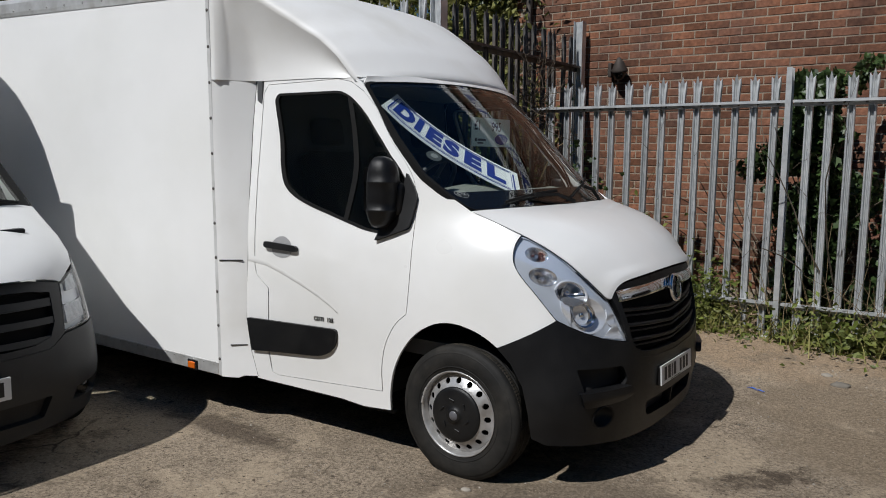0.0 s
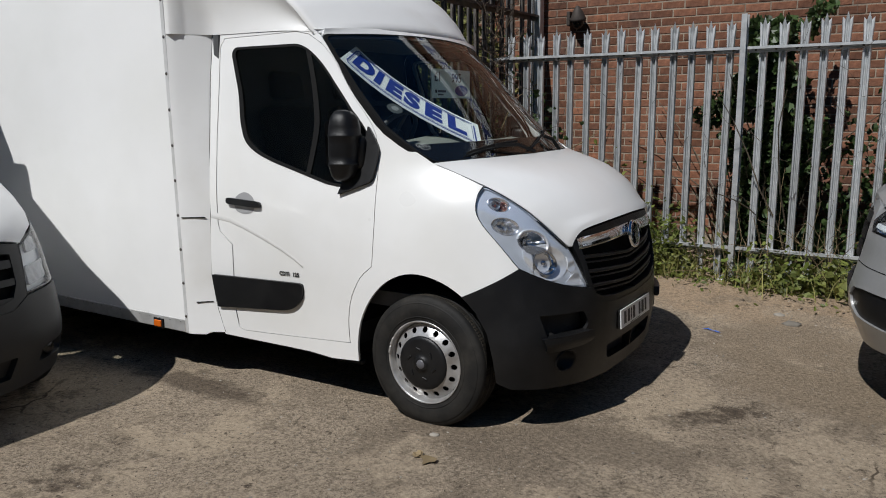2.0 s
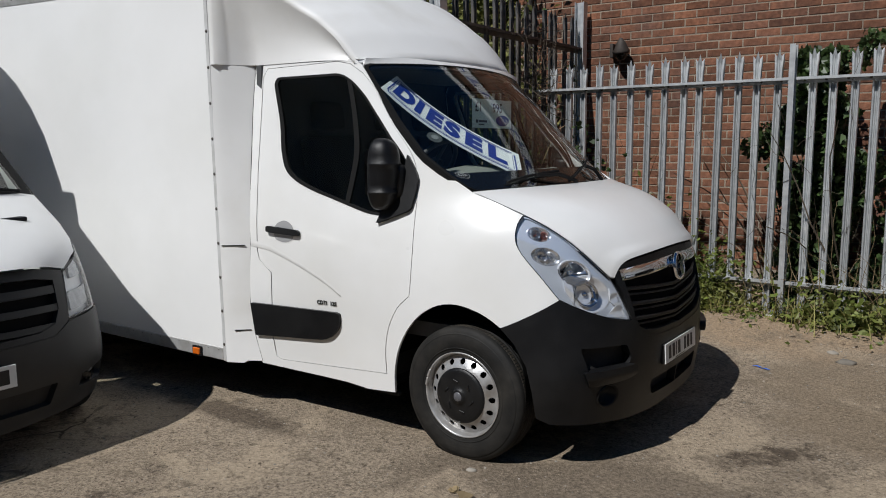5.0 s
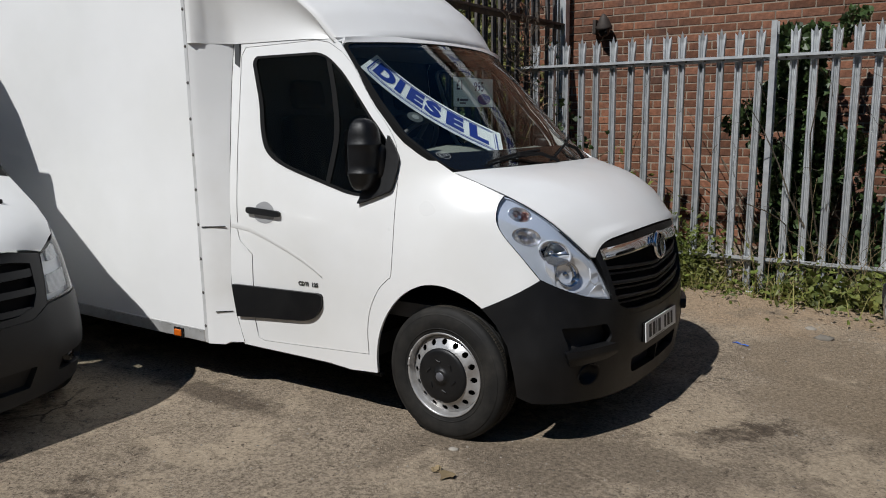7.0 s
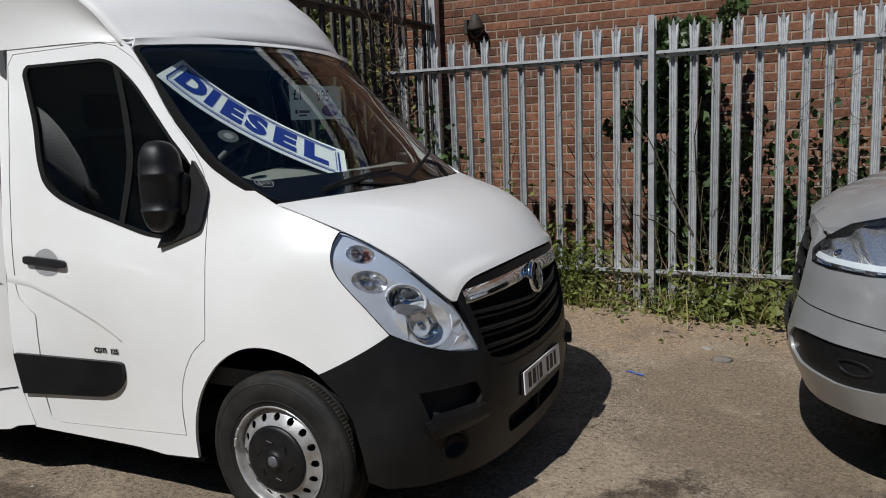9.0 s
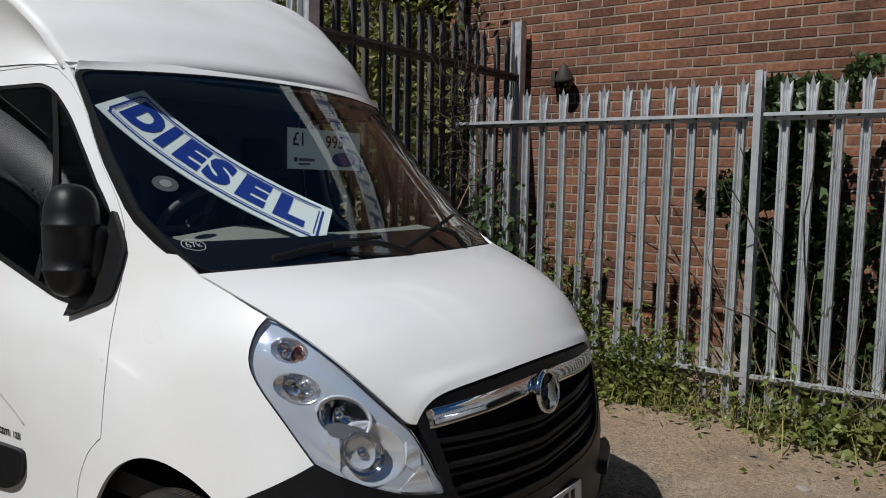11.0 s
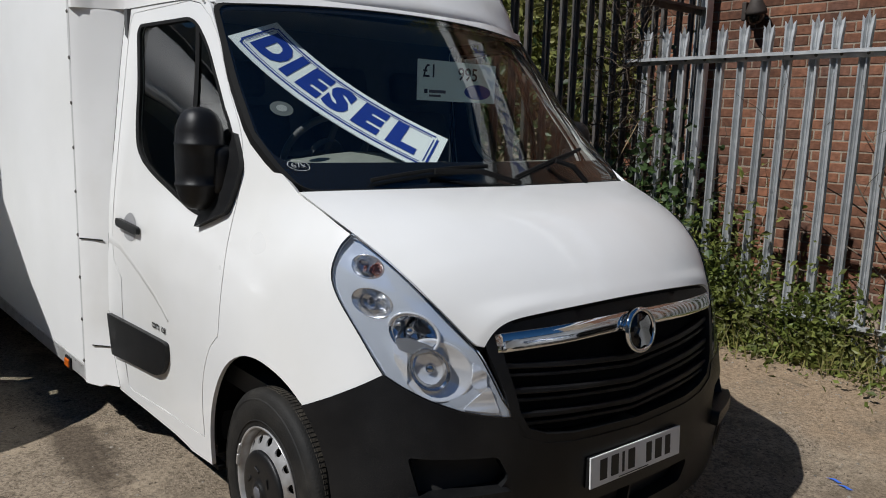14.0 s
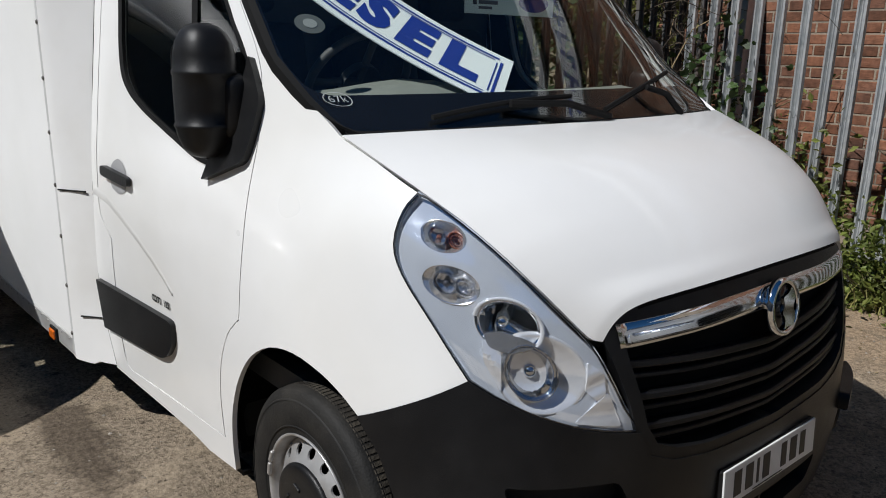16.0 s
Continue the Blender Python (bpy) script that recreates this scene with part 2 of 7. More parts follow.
def ground_material():
    m = bpy.data.materials.new("worn_tarmac")
    m.use_nodes = True
    n, l = m.node_tree.nodes, m.node_tree.links
    b = n["Principled BSDF"]
    b.inputs["Roughness"].default_value = 0.92
    b.inputs["Specular IOR Level"].default_value = 0.25
    co = n.new("ShaderNodeTexCoord")

    def noise_of(scale, detail=6.0, distort=0.0, rough=0.6):
        t = n.new("ShaderNodeTexNoise")
        t.inputs["Scale"].default_value, t.inputs["Detail"].default_value = scale, detail
        t.inputs["Distortion"].default_value, t.inputs["Roughness"].default_value = distort, rough
        l.new(co.outputs["Object"], t.inputs["Vector"])
        return t.outputs["Fac"]

    def ramp_of(value, a, c):
        r = n.new("ShaderNodeMapRange")
        r.inputs["From Min"].default_value, r.inputs["From Max"].default_value = a, c
        r.interpolation_type = "SMOOTHSTEP"
        l.new(value, r.inputs["Value"])
        return r.outputs["Result"]

    def mix_of(fac, a, c, mode="MIX"):
        x = n.new("ShaderNodeMix")
        x.data_type, x.blend_type = "RGBA", mode
        l.new(fac, x.inputs["Factor"])
        for sock, v in (("A", a), ("B", c)):
            if isinstance(v, tuple):
                x.inputs[sock].default_value = (*v, 1)
            else:
                l.new(v, x.inputs[sock])
        return x.outputs["Result"]

    aggregate = n.new("ShaderNodeTexVoronoi")
    aggregate.inputs["Scale"].default_value = 60
    l.new(co.outputs["Object"], aggregate.inputs["Vector"])
    chips = ramp_of(aggregate.outputs["Distance"], 0.02, 0.50)
    crazing = n.new("ShaderNodeTexVoronoi")
    crazing.feature = "DISTANCE_TO_EDGE"
    crazing.inputs["Scale"].default_value = 0.75
    bend = n.new("ShaderNodeVectorMath")
    bend.operation = "MULTIPLY_ADD"
    wander = n.new("ShaderNodeTexNoise")
    wander.inputs["Scale"].default_value, wander.inputs["Detail"].default_value = 3.0, 8.0
    l.new(co.outputs["Object"], wander.inputs["Vector"])
    l.new(wander.outputs["Color"], bend.inputs[0])
    bend.inputs[1].default_value = (0.35, 0.35, 0.35)
    l.new(co.outputs["Object"], bend.inputs[2])
    l.new(bend.outputs[0], crazing.inputs["Vector"])
    grain = ramp_of(noise_of(46, 9, 0.3, 0.8), 0.36, 0.64)
    worn = mix_of(chips, (0.374, 0.305, 0.227), mix_of(grain, (0.121, 0.094, 0.067), (0.415, 0.333, 0.244)))
    bare = mix_of(grain, (0.113, 0.088, 0.063), (0.271, 0.214, 0.155))
    dusty = mix_of(grain, (0.263, 0.207, 0.146), (0.473, 0.380, 0.275))
    oily = mix_of(grain, (0.057, 0.043, 0.032), (0.138, 0.105, 0.074))
    tar = mix_of(ramp_of(noise_of(0.75, 9, 0.3, 0.62), 0.46, 0.60), worn, bare)
    tar = mix_of(ramp_of(noise_of(1.5, 10, 0.4, 0.68), 0.47, 0.60), tar, dusty)
    tar = mix_of(ramp_of(noise_of(5.5, 8, 0.3, 0.72), 0.53, 0.64), tar, bare)
    tar = mix_of(ramp_of(noise_of(1.15, 10, 0.5, 0.70), 0.585, 0.66), tar, oily)
    tar = mix_of(ramp_of(noise_of(12, 6, 0.2, 0.7), 0.61, 0.68), tar, oily)
    lines = n.new("ShaderNodeMath")
    lines.operation = "MULTIPLY"
    thin = n.new("ShaderNodeMapRange")
    thin.inputs["From Min"].default_value, thin.inputs["From Max"].default_value = 0.0035, 0.010
    thin.inputs["To Min"].default_value, thin.inputs["To Max"].default_value = 1.0, 0.0
    l.new(crazing.outputs["Distance"], thin.inputs["Value"])
    l.new(thin.outputs["Result"], lines.inputs[0])
    l.new(ramp_of(noise_of(1.3, 4), 0.50, 0.66), lines.inputs[1])
    speck = mix_of(lines.outputs[0], tar, (0.093, 0.070, 0.049))
    speck = mix_of(ramp_of(noise_of(85, 3, 0.0, 0.5), 0.66, 0.72), speck, (0.493, 0.397, 0.291))
    speck = mix_of(ramp_of(noise_of(62, 3, 0.2, 0.5), 0.655, 0.70), speck, (0.054, 0.039, 0.027))
    # patches of loose dark gravel and spilt oil, with ragged edges
    ragged = noise_of(2.6, 10, 0.3, 0.7)

    def patch_of(under, cx, cy, rx, ry, over):
        shift = n.new("ShaderNodeMapping")
        shift.vector_type = "TEXTURE"
        shift.inputs["Location"].default_value, shift.inputs["Scale"].default_value = (cx, cy, 0), (rx, ry, 1)
        l.new(co.outputs["Object"], shift.inputs["Vector"])
        far_off = n.new("ShaderNodeVectorMath")
        far_off.operation = "LENGTH"
        l.new(shift.outputs[0], far_off.inputs[0])
        rim = n.new("ShaderNodeMath")
        rim.operation = "MULTIPLY_ADD"
        l.new(ragged, rim.inputs[0])
        rim.inputs[1].default_value = -2.4
        l.new(far_off.outputs["Value"], rim.inputs[2])
        inv = n.new("ShaderNodeMapRange")
        inv.interpolation_type = "SMOOTHSTEP"
        inv.inputs["From Min"].default_value, inv.inputs["From Max"].default_value = -0.55, 0.0
        inv.inputs["To Min"].default_value, inv.inputs["To Max"].default_value = 0.85, 0.0
        l.new(rim.outputs[0], inv.inputs["Value"])
        return mix_of(inv.outputs["Result"], under, over)

    crumbs = mix_of(ramp_of(noise_of(58, 9, 0.3, 0.78), 0.34, 0.66), (0.109, 0.082, 0.057), (0.346, 0.269, 0.187))
    speck = patch_of(speck, 1.42, 1.30, 0.50, 0.62, crumbs)
    speck = patch_of(speck, 1.75, 0.55, 0.55, 0.45, crumbs)
    speck = patch_of(speck, 0.95, -0.75, 0.50, 0.20, bare)
    speck = patch_of(speck, -1.45, -1.22, 0.42, 0.13, oily)
    speck = patch_of(speck, 0.55, -1.15, 0.40, 0.12, bare)
    # sandy earth along the fence
    sep = n.new("ShaderNodeSeparateXYZ")
    l.new(co.outputs["Object"], sep.inputs[0])
    edge = n.new("ShaderNodeMath")
    edge.operation = "MULTIPLY_ADD"
    l.new(noise_of(1.7, 6, 0.5), edge.inputs[0])
    edge.inputs[1].default_value = 1.6
    l.new(sep.outputs["Y"], edge.inputs[2])
    sand = mix_of(ramp_of(edge.outputs[0], 2.35, 3.1), speck, mix_of(ramp_of(noise_of(3.4, 9, 0.4, 0.7), 0.50, 0.66), mix_of(grain, (0.210, 0.150, 0.097), (0.455, 0.335, 0.222)), crumbs))
    l.new(sand, b.inputs["Base Color"])
    h = n.new("ShaderNodeMath")
    h.operation = "ADD"
    l.new(noise_of(55, 8, 0, 0.8), h.inputs[0])
    l.new(noise_of(9, 8, 0, 0.7), h.inputs[1])
    bp = n.new("ShaderNodeBump")
    bp.inputs["Strength"].default_value, bp.inputs["Distance"].default_value = 0.9, 0.014
    l.new(h.outputs[0], bp.inputs["Height"])
    l.new(bp.outputs["Normal"], b.inputs["Normal"])
    return m


TARMAC = ground_material()


# ---- mesh helpers ----
class Verts(list):
    """Vertices of a sheet with the normals of the surface on which it lies (zero at its rim)."""
    normals = ()


def mesh_of(name, verts, faces, mat, smooth=False):
    me = bpy.data.meshes.new(name)
    me.from_pydata([tuple(v) for v in verts], [], faces)
    me.materials.append(mat)
    if smooth:
        me.shade_smooth()
        if isinstance(verts, Verts) and len(verts.normals) == len(verts):
            me.normals_split_custom_set_from_vertices(verts.normals)
    me.update()
    return me


def part(name, data, parent, label="", mat=None, smooth=False):
    """Links a mesh, or a bmesh with its material, as one mesh object under a thing or a part."""
    if isinstance(data, bmesh.types.BMesh):
        me = bpy.data.meshes.new(name)
        data.to_mesh(me)
        data.free()
        me.materials.append(mat)
        if smooth:
            me.shade_smooth()
    else:
        me = data
    ob = new(name, me)
    ob.parent = parent
    if label:
        tagged(ob, label)
    return ob


def thing(name, label, category, group="", place=(0, 0, 0), turn=0.0, kind=""):
    ob = new(name)
    ob.matrix_world = pose(*place, 0, 0, turn)
    return tagged(ob, label, category, group, kind)


def solid(name, data, mat, label, category, group="", kind="", smooth=False):
    """A top-level thing that is one mesh."""
    if isinstance(data, bmesh.types.BMesh):
        me = bpy.data.meshes.new(name)
        data.to_mesh(me)
        data.free()
        me.materials.append(mat)
        if smooth:
            me.shade_smooth()
    else:
        me = data
    return tagged(new(name, me), label, category, group, kind)


def box_bm(x0, x1, y0, y1, z0, z1, bevel=0.0, seg=2, bm=None):
    bm = bm or bmesh.new()
    m = Matrix.LocRotScale(((x0 + x1) / 2, (y0 + y1) / 2, (z0 + z1) / 2), None, (x1 - x0, y1 - y0, z1 - z0))
    made = bmesh.ops.create_cube(bm, size=1, matrix=m)["verts"]
    if bevel:
        edges = list({e for v in made for e in v.link_edges})
        bmesh.ops.bevel(bm, geom=edges, offset=bevel, segments=seg, affect="EDGES", profile=0.5)
    return bm


def lathe(profile, steps=48, axis="y", start=0.0, sweep=2 * math.pi):
    """Turns (radius, along) pairs about an axis."""
    verts, faces = [], []
    full = abs(sweep - 2 * math.pi) < 1e-6
    cols = steps if full else steps + 1
    for i in range(cols):
        a = start + sweep * i / steps
        for r, h in profile:
            c, s = r * math.cos(a), r * math.sin(a)
            verts.append({"y": (c, h, s), "z": (c, s, h), "x": (h, c, s)}[axis])
    k = len(profile)
    for i in range(steps):
        j = (i + 1) % cols
        for p in range(k - 1):
            faces.append((i * k + p, j * k + p, j * k + p + 1, i * k + p + 1))
    return verts, faces


def tube(points, radius, sides=8, closed=False, taper=1.0):
    pts = [Vector(p) for p in points]
    verts, faces = [], []
    n = len(pts)
    for i, p in enumerate(pts):
        a = pts[(i - 1) % n] if (closed or i > 0) else p
        c = pts[(i + 1) % n] if (closed or i < n - 1) else p
        d = (c - a).normalized()
        u = d.cross(Vector((0, 0, 1)) if abs(d.z) < 0.9 else Vector((1, 0, 0))).normalized()
        w = d.cross(u)
        r = radius * (1 + (taper - 1) * i / max(1, n - 1))
        for k in range(sides):
            t = 2 * math.pi * k / sides
            verts.append(p + r * (math.cos(t) * u + math.sin(t) * w))
    for i in range(n if closed else n - 1):
        j = (i + 1) % n
        for k in range(sides):
            q = (k + 1) % sides
            faces.append((i * sides + k, i * sides + q, j * sides + q, j * sides + k))
    if not closed:
        faces.append(tuple(range(sides))[::-1])
        faces.append(tuple((n - 1) * sides + k for k in range(sides)))
    return verts, faces


def joined(*pairs):
    verts, faces = [], []
    for v, f in pairs:
        o = len(verts)
        verts += list(v)
        faces += [tuple(i + o for i in q) for q in f]
    return verts, faces


def moved(pair, m):
    return [m @ Vector(v) for v in pair[0]], pair[1]


def rounded(points, radius, seg=5):
    """A closed outline with its corners filleted; radius: one number or one for each corner."""
    out = []
    n = len(points)
    for i in range(n):
        p, a, c = Vector(points[i]), Vector(points[i - 1]), Vector(points[(i + 1) % n])
        r = radius[i] if isinstance(radius, (list, tuple)) else radius
        u, w = a - p, c - p
        lu, lw = u.length, w.length
        r = min(r, lu * 0.49, lw * 0.49)
        if r < 1e-4:
            out.append(tuple(p))
            continue
        s, e = p + u / lu * r, p + w / lw * r
        for k in range(seg + 1):
            t = k / seg
            q = (1 - t) ** 2 * s + 2 * t * (1 - t) * p + t * t * e
            out.append(tuple(q))
    return out


def dense(points, step, closed=True):
    out = []
    n = len(points)
    for i in range(n if closed else n - 1):
        a, c = Vector(points[i]), Vector(points[(i + 1) % n])
        k = max(1, int(math.ceil((c - a).length / step)))
        for j in range(k):
            out.append(tuple(a + (c - a) * j / k))
    if not closed:
        out.append(tuple(points[-1]))
    return out


def inside(p, poly):
    x, y = p
    hit = False
    n = len(poly)
    j = n - 1
    for i in range(n):
        xi, yi = poly[i]
        xj, yj = poly[j]
        if (yi > y) != (yj > y) and x < (xj - xi) * (y - yi) / (yj - yi) + xi:
            hit = not hit
        j = i
    return hit


def near_edge(p, loops, d):
    for loop in loops:
        for q in loop:
            if (p[0] - q[0]) ** 2 + (p[1] - q[1]) ** 2 < d * d:
                return True
    return False


from mathutils.geometry import delaunay_2d_cdt


def panel(outline, surf, thick=0.02, holes=(), step=0.05, lift=0.0):
    """A sheet cut to an outline in surface coordinates and laid on surf(u, v, off), with a wall of the given thickness."""
    loops = [dense(outline, step)] + [dense(h, step) for h in holes]
    pts, edges = [], []
    for loop in loops:
        o, n = len(pts), len(loop)
        pts += [Vector(p) for p in loop]
        edges += [(o + i, o + (i + 1) % n) for i in range(n)]
    us, vs = [p[0] for p in loops[0]], [p[1] for p in loops[0]]
    nu, nv = int((max(us) - min(us)) / step) + 1, int((max(vs) - min(vs)) / step) + 1
    for i in range(nu):
        for j in range(nv):
            p = (min(us) + (i + 0.5) * step, min(vs) + (j + 0.5) * step)
            if inside(p, loops[0]) and not any(inside(p, h) for h in loops[1:]) and not near_edge(p, loops, step * 0.45):
                pts.append(Vector(p))
    v2, e2, f2, _, _, _ = delaunay_2d_cdt(pts, edges, [], 0, 1e-6)
    keep = []
    for f in f2:
        c = sum((Vector(v2[i]) for i in f), Vector((0, 0))) / len(f)
        if inside(c, loops[0]) and not any(inside(c, h) for h in loops[1:]):
            keep.append(tuple(f))
    verts = [surf(p[0], p[1], lift) for p in v2]
    faces = list(keep)
    if thick:
        count = {}
        for f in keep:
            for a, c in zip(f, f[1:] + f[:1]):
                count[(a, c)] = 1
        rim = [(a, c) for (a, c) in count if (c, a) not in count]
        ids = {}
        for a, c in rim:
            for q in (a, c):
                if q not in ids:
                    ids[q] = len(verts)
                    verts.append(surf(v2[q][0], v2[q][1], lift))
                    verts.append(surf(v2[q][0], v2[q][1], lift - thick))
        for a, c in rim:
            faces.append((ids[a], ids[a] + 1, ids[c] + 1, ids[c]))
    out = Verts(verts)
    normals, e = [], 0.006
    for p in v2:
        du = surf(p[0] + e, p[1], lift) - surf(p[0] - e, p[1], lift)
        dv = surf(p[0], p[1] + e, lift) - surf(p[0], p[1] - e, lift)
        nrm = dv.cross(du).normalized()
        way = surf(p[0], p[1], lift + 0.01) - surf(p[0], p[1], lift)
        normals.append(nrm if nrm.dot(way) >= 0 else -nrm)
    turned = []
    for f in faces:
        if max(f) < len(v2):
            a, c, d = (Vector(verts[i]) for i in f[:3])
            if (c - a).cross(d - a).dot(normals[f[0]]) < 0:
                f = tuple(reversed(f))
        turned.append(f)
    out.normals = [tuple(q) for q in normals] + [(0.0, 0.0, 0.0)] * (len(verts) - len(v2))
    return out, turned


def mirrored(pair):
    out = Verts((v[0], -v[1], v[2]) for v in pair[0])
    if isinstance(pair[0], Verts):
        out.normals = [(q[0], -q[1], q[2]) for q in pair[0].normals]
    return out, [tuple(reversed(f)) for f in pair[1]]


def even(at, knots, values, passes=6):
    """Values read off a line of knots and then evened out, with the ends kept."""
    out = np.interp(at, knots, values)
    for _ in range(passes):
        out[1:-1] = 0.25 * out[:-2] + 0.5 * out[1:-1] + 0.25 * out[2:]
    return out


def smooth_path(points, k=4):
    """An open line of points drawn out into an even curve through them."""
    out = []
    q = [Vector(points[0]) * 2 - Vector(points[1])] + [Vector(p) for p in points] + [Vector(points[-1]) * 2 - Vector(points[-2])]
    for i in range(1, len(q) - 2):
        for j in range(k):
            t = j / k
            out.append(tuple(0.5 * (2 * q[i] + (q[i + 1] - q[i - 1]) * t + (2 * q[i - 1] - 5 * q[i] + 4 * q[i + 1] - q[i + 2]) * t * t + (3 * q[i] - q[i - 1] - 3 * q[i + 1] + q[i + 2]) * t ** 3)))
    out.append(tuple(points[-1]))
    return out


def text_mesh(body, size, depth=0.0, bold=0.0, spacing=1.0):
    """Letters as a flat or thick mesh in the xy plane, centred."""
    cu = bpy.data.curves.new("letters", "FONT")
    cu.body, cu.size, cu.extrude, cu.offset, cu.space_character = body, size, depth, bold, spacing
    cu.align_x, cu.align_y = "CENTER", "CENTER"
    cu.resolution_u = 3
    ob = bpy.data.objects.new("letters", cu)
    me = bpy.data.meshes.new_from_object(ob)
    bpy.data.objects.remove(ob)
    bpy.data.curves.remove(cu)
    verts = [tuple(v.co) for v in me.vertices]
    faces = [tuple(p.vertices) for p in me.polygons]
    bpy.data.meshes.remove(me)
    return verts, faces


# ---- setting ----
def ground_height(x, y):
    """A slight fall from the fence towards the middle of the yard."""
    k = min(1.0, max(0.0, (y + 0.6) / 3.8))
    return 0.020 + 0.085 * k * k * (3 - 2 * k) + 0.008 * noise.noise((x * 0.5, y * 0.5, 0.3))


def build_ground():
    lines = []
    for lo, hi in ((-9, 9),):
        lines = [lo + (hi - lo) * i / 144 for i in range(145)]
    far = [10, 12, 15, 20, 30, 50, 90, 180, 400, 900, 2200]
    xs = [-f for f in reversed(far)] + lines + far
    verts = [(x, y, ground_height(x, y)) for y in xs for x in xs]
    n = len(xs)
    faces = [(j * n + i, j * n + i + 1, (j + 1) * n + i + 1, (j + 1) * n + i) for j in range(n - 1) for i in range(n - 1)]
    solid("ground", mesh_of("ground", verts, faces, TARMAC, True), TARMAC, "worn grey-brown tarmac yard with sandy patches and stains", "ground", kind="structure")


build_ground()

# brick building behind the fence
WALL_Y, WALL_X0, WALL_X1, WALL_Z1 = 4.28, -2.66, 9.0, 6.4
wall_body = solid("wall_brick", box_bm(WALL_X0 + 0.006, WALL_X1, WALL_Y + 0.005, WALL_Y + 6.0, -0.2, WALL_Z1), MORTAR,
                  "red-brown brick wall of a building behind the fence", "brick wall", kind="structure")


def build_bricks():
    bw, bh, j = 0.229, 0.073, 0.011
    base = []
    bm = box_bm(-bw / 2, bw / 2, 0.0, 0.05, -bh / 2, bh / 2, 0.005, 1)
    me = bpy.data.meshes.new("brick")
    bm.to_mesh(me)
    hv = [tuple(v.co) for v in bm.verts]
    hf = [tuple(v.index for v in f.verts) for f in bm.faces]
    bm.free()
    me.materials.append(BRICK)
    rng = random.Random(4)
    verts, faces, singles = [], [], 0
    rows = int((WALL_Z1 - 0.0) / (bh + j))
    for r in range(rows):
        z = 0.05 + r * (bh + j)
        if z > 6.1:
            break
        x = WALL_X0 + (0.120 if r % 2 else 0.0)
        while x < 5.2:
            cx, cy = x + bw / 2, WALL_Y + rng.uniform(-0.002, 0.002)
            cz, tilt = z + bh / 2 + rng.uniform(-0.0015, 0.0015), rng.uniform(-0.004, 0.004)
            if -0.55 < cx < 2.1 and 0.95 < cz < 2.75 and singles < 300:
                ob = new("brick", me)
                ob.parent = wall_body
                ob.location, ob.rotation_euler = (cx, cy, cz), (0, tilt, 0)
                singles += 1
            elif cz > 0.3 or cx > 2:
                o = len(verts)
                m = Matrix.Translation((cx, cy, cz)) @ Matrix.Rotation(tilt, 4, "Y")
                verts += [m @ Vector(v) for v in hv]
                faces += [tuple(i + o for i in f) for f in hf]
            x += bw + j
    # the return at the building's corner
    for r in range(rows):
        z = 0.05 + r * (bh + j)
        if z > 5.0:
            break
        y = WALL_Y + (0.0 if r % 2 else 0.120)
        for k in range(4):
            m = Matrix.Translation((WALL_X0, y + bw / 2 + k * (bw + j) + 0.004, z + bh / 2)) @ Matrix.Rotation(-math.pi / 2, 4, "Z")
            o = len(verts)
            verts += [m @ Vector(v) for v in hv]
            faces += [tuple(i + o for i in f) for f in hf]
    ob = part("brickwork", mesh_of("brickwork", verts, faces, BRICK), wall_body)
    tagged(ob, kind="stuff")


def build_sign():
    """A long sign board high on the wall and the white fascia under its roof, seen mirrored in the windscreen."""
    t = thing("sign_board", "long white sign board with dark blue bars on the brick wall", "sign", place=(0, WALL_Y - 0.005, 0))
    part("board", box_bm(-2.20, 5.5, -0.05, 0.0, 4.92, 5.46, 0.006), t, mat=SIGNWHITE)
    for k in range(17):
        x = -2.0 + 0.43 * k
        part("sign_bar", box_bm(x, x + 0.11, -0.054, -0.0495, 5.00, 5.38), t, mat=BANNERBLUE)
        part("sign_bar", box_bm(x + 0.11, x + 0.27, -0.054, -0.0495, 5.00 + 0.13 * (k % 3), 5.10 + 0.13 * (k % 3)), t, mat=BANNERBLUE)
    solid("fascia", box_bm(WALL_X0 - 0.2, WALL_X1, WALL_Y - 0.12, WALL_Y + 0.01, 6.05, 6.42, 0.01), SIGNWHITE, "white painted fascia under the roof edge", "fascia", kind="structure")


build_sign()


def build_downpipe():
    t = thing("downpipe", "dark rusty iron downpipe at the corner of the brick wall", "pipe", place=(-2.45, 4.20, 0))
    part("pipe", mesh_of("pipe", *tube([(0, 0, 0.0), (0, 0, 2.0), (0, 0, 5.5)], 0.038, 12), RUST, True), t)
    for z in (1.2, 3.0, 4.6):
        part("collar", mesh_of("collar", *lathe([(0.037, z - 0.03), (0.047, z - 0.03), (0.047, z + 0.03), (0.037, z + 0.03)], 16, "z"), RUST), t)


build_downpipe()


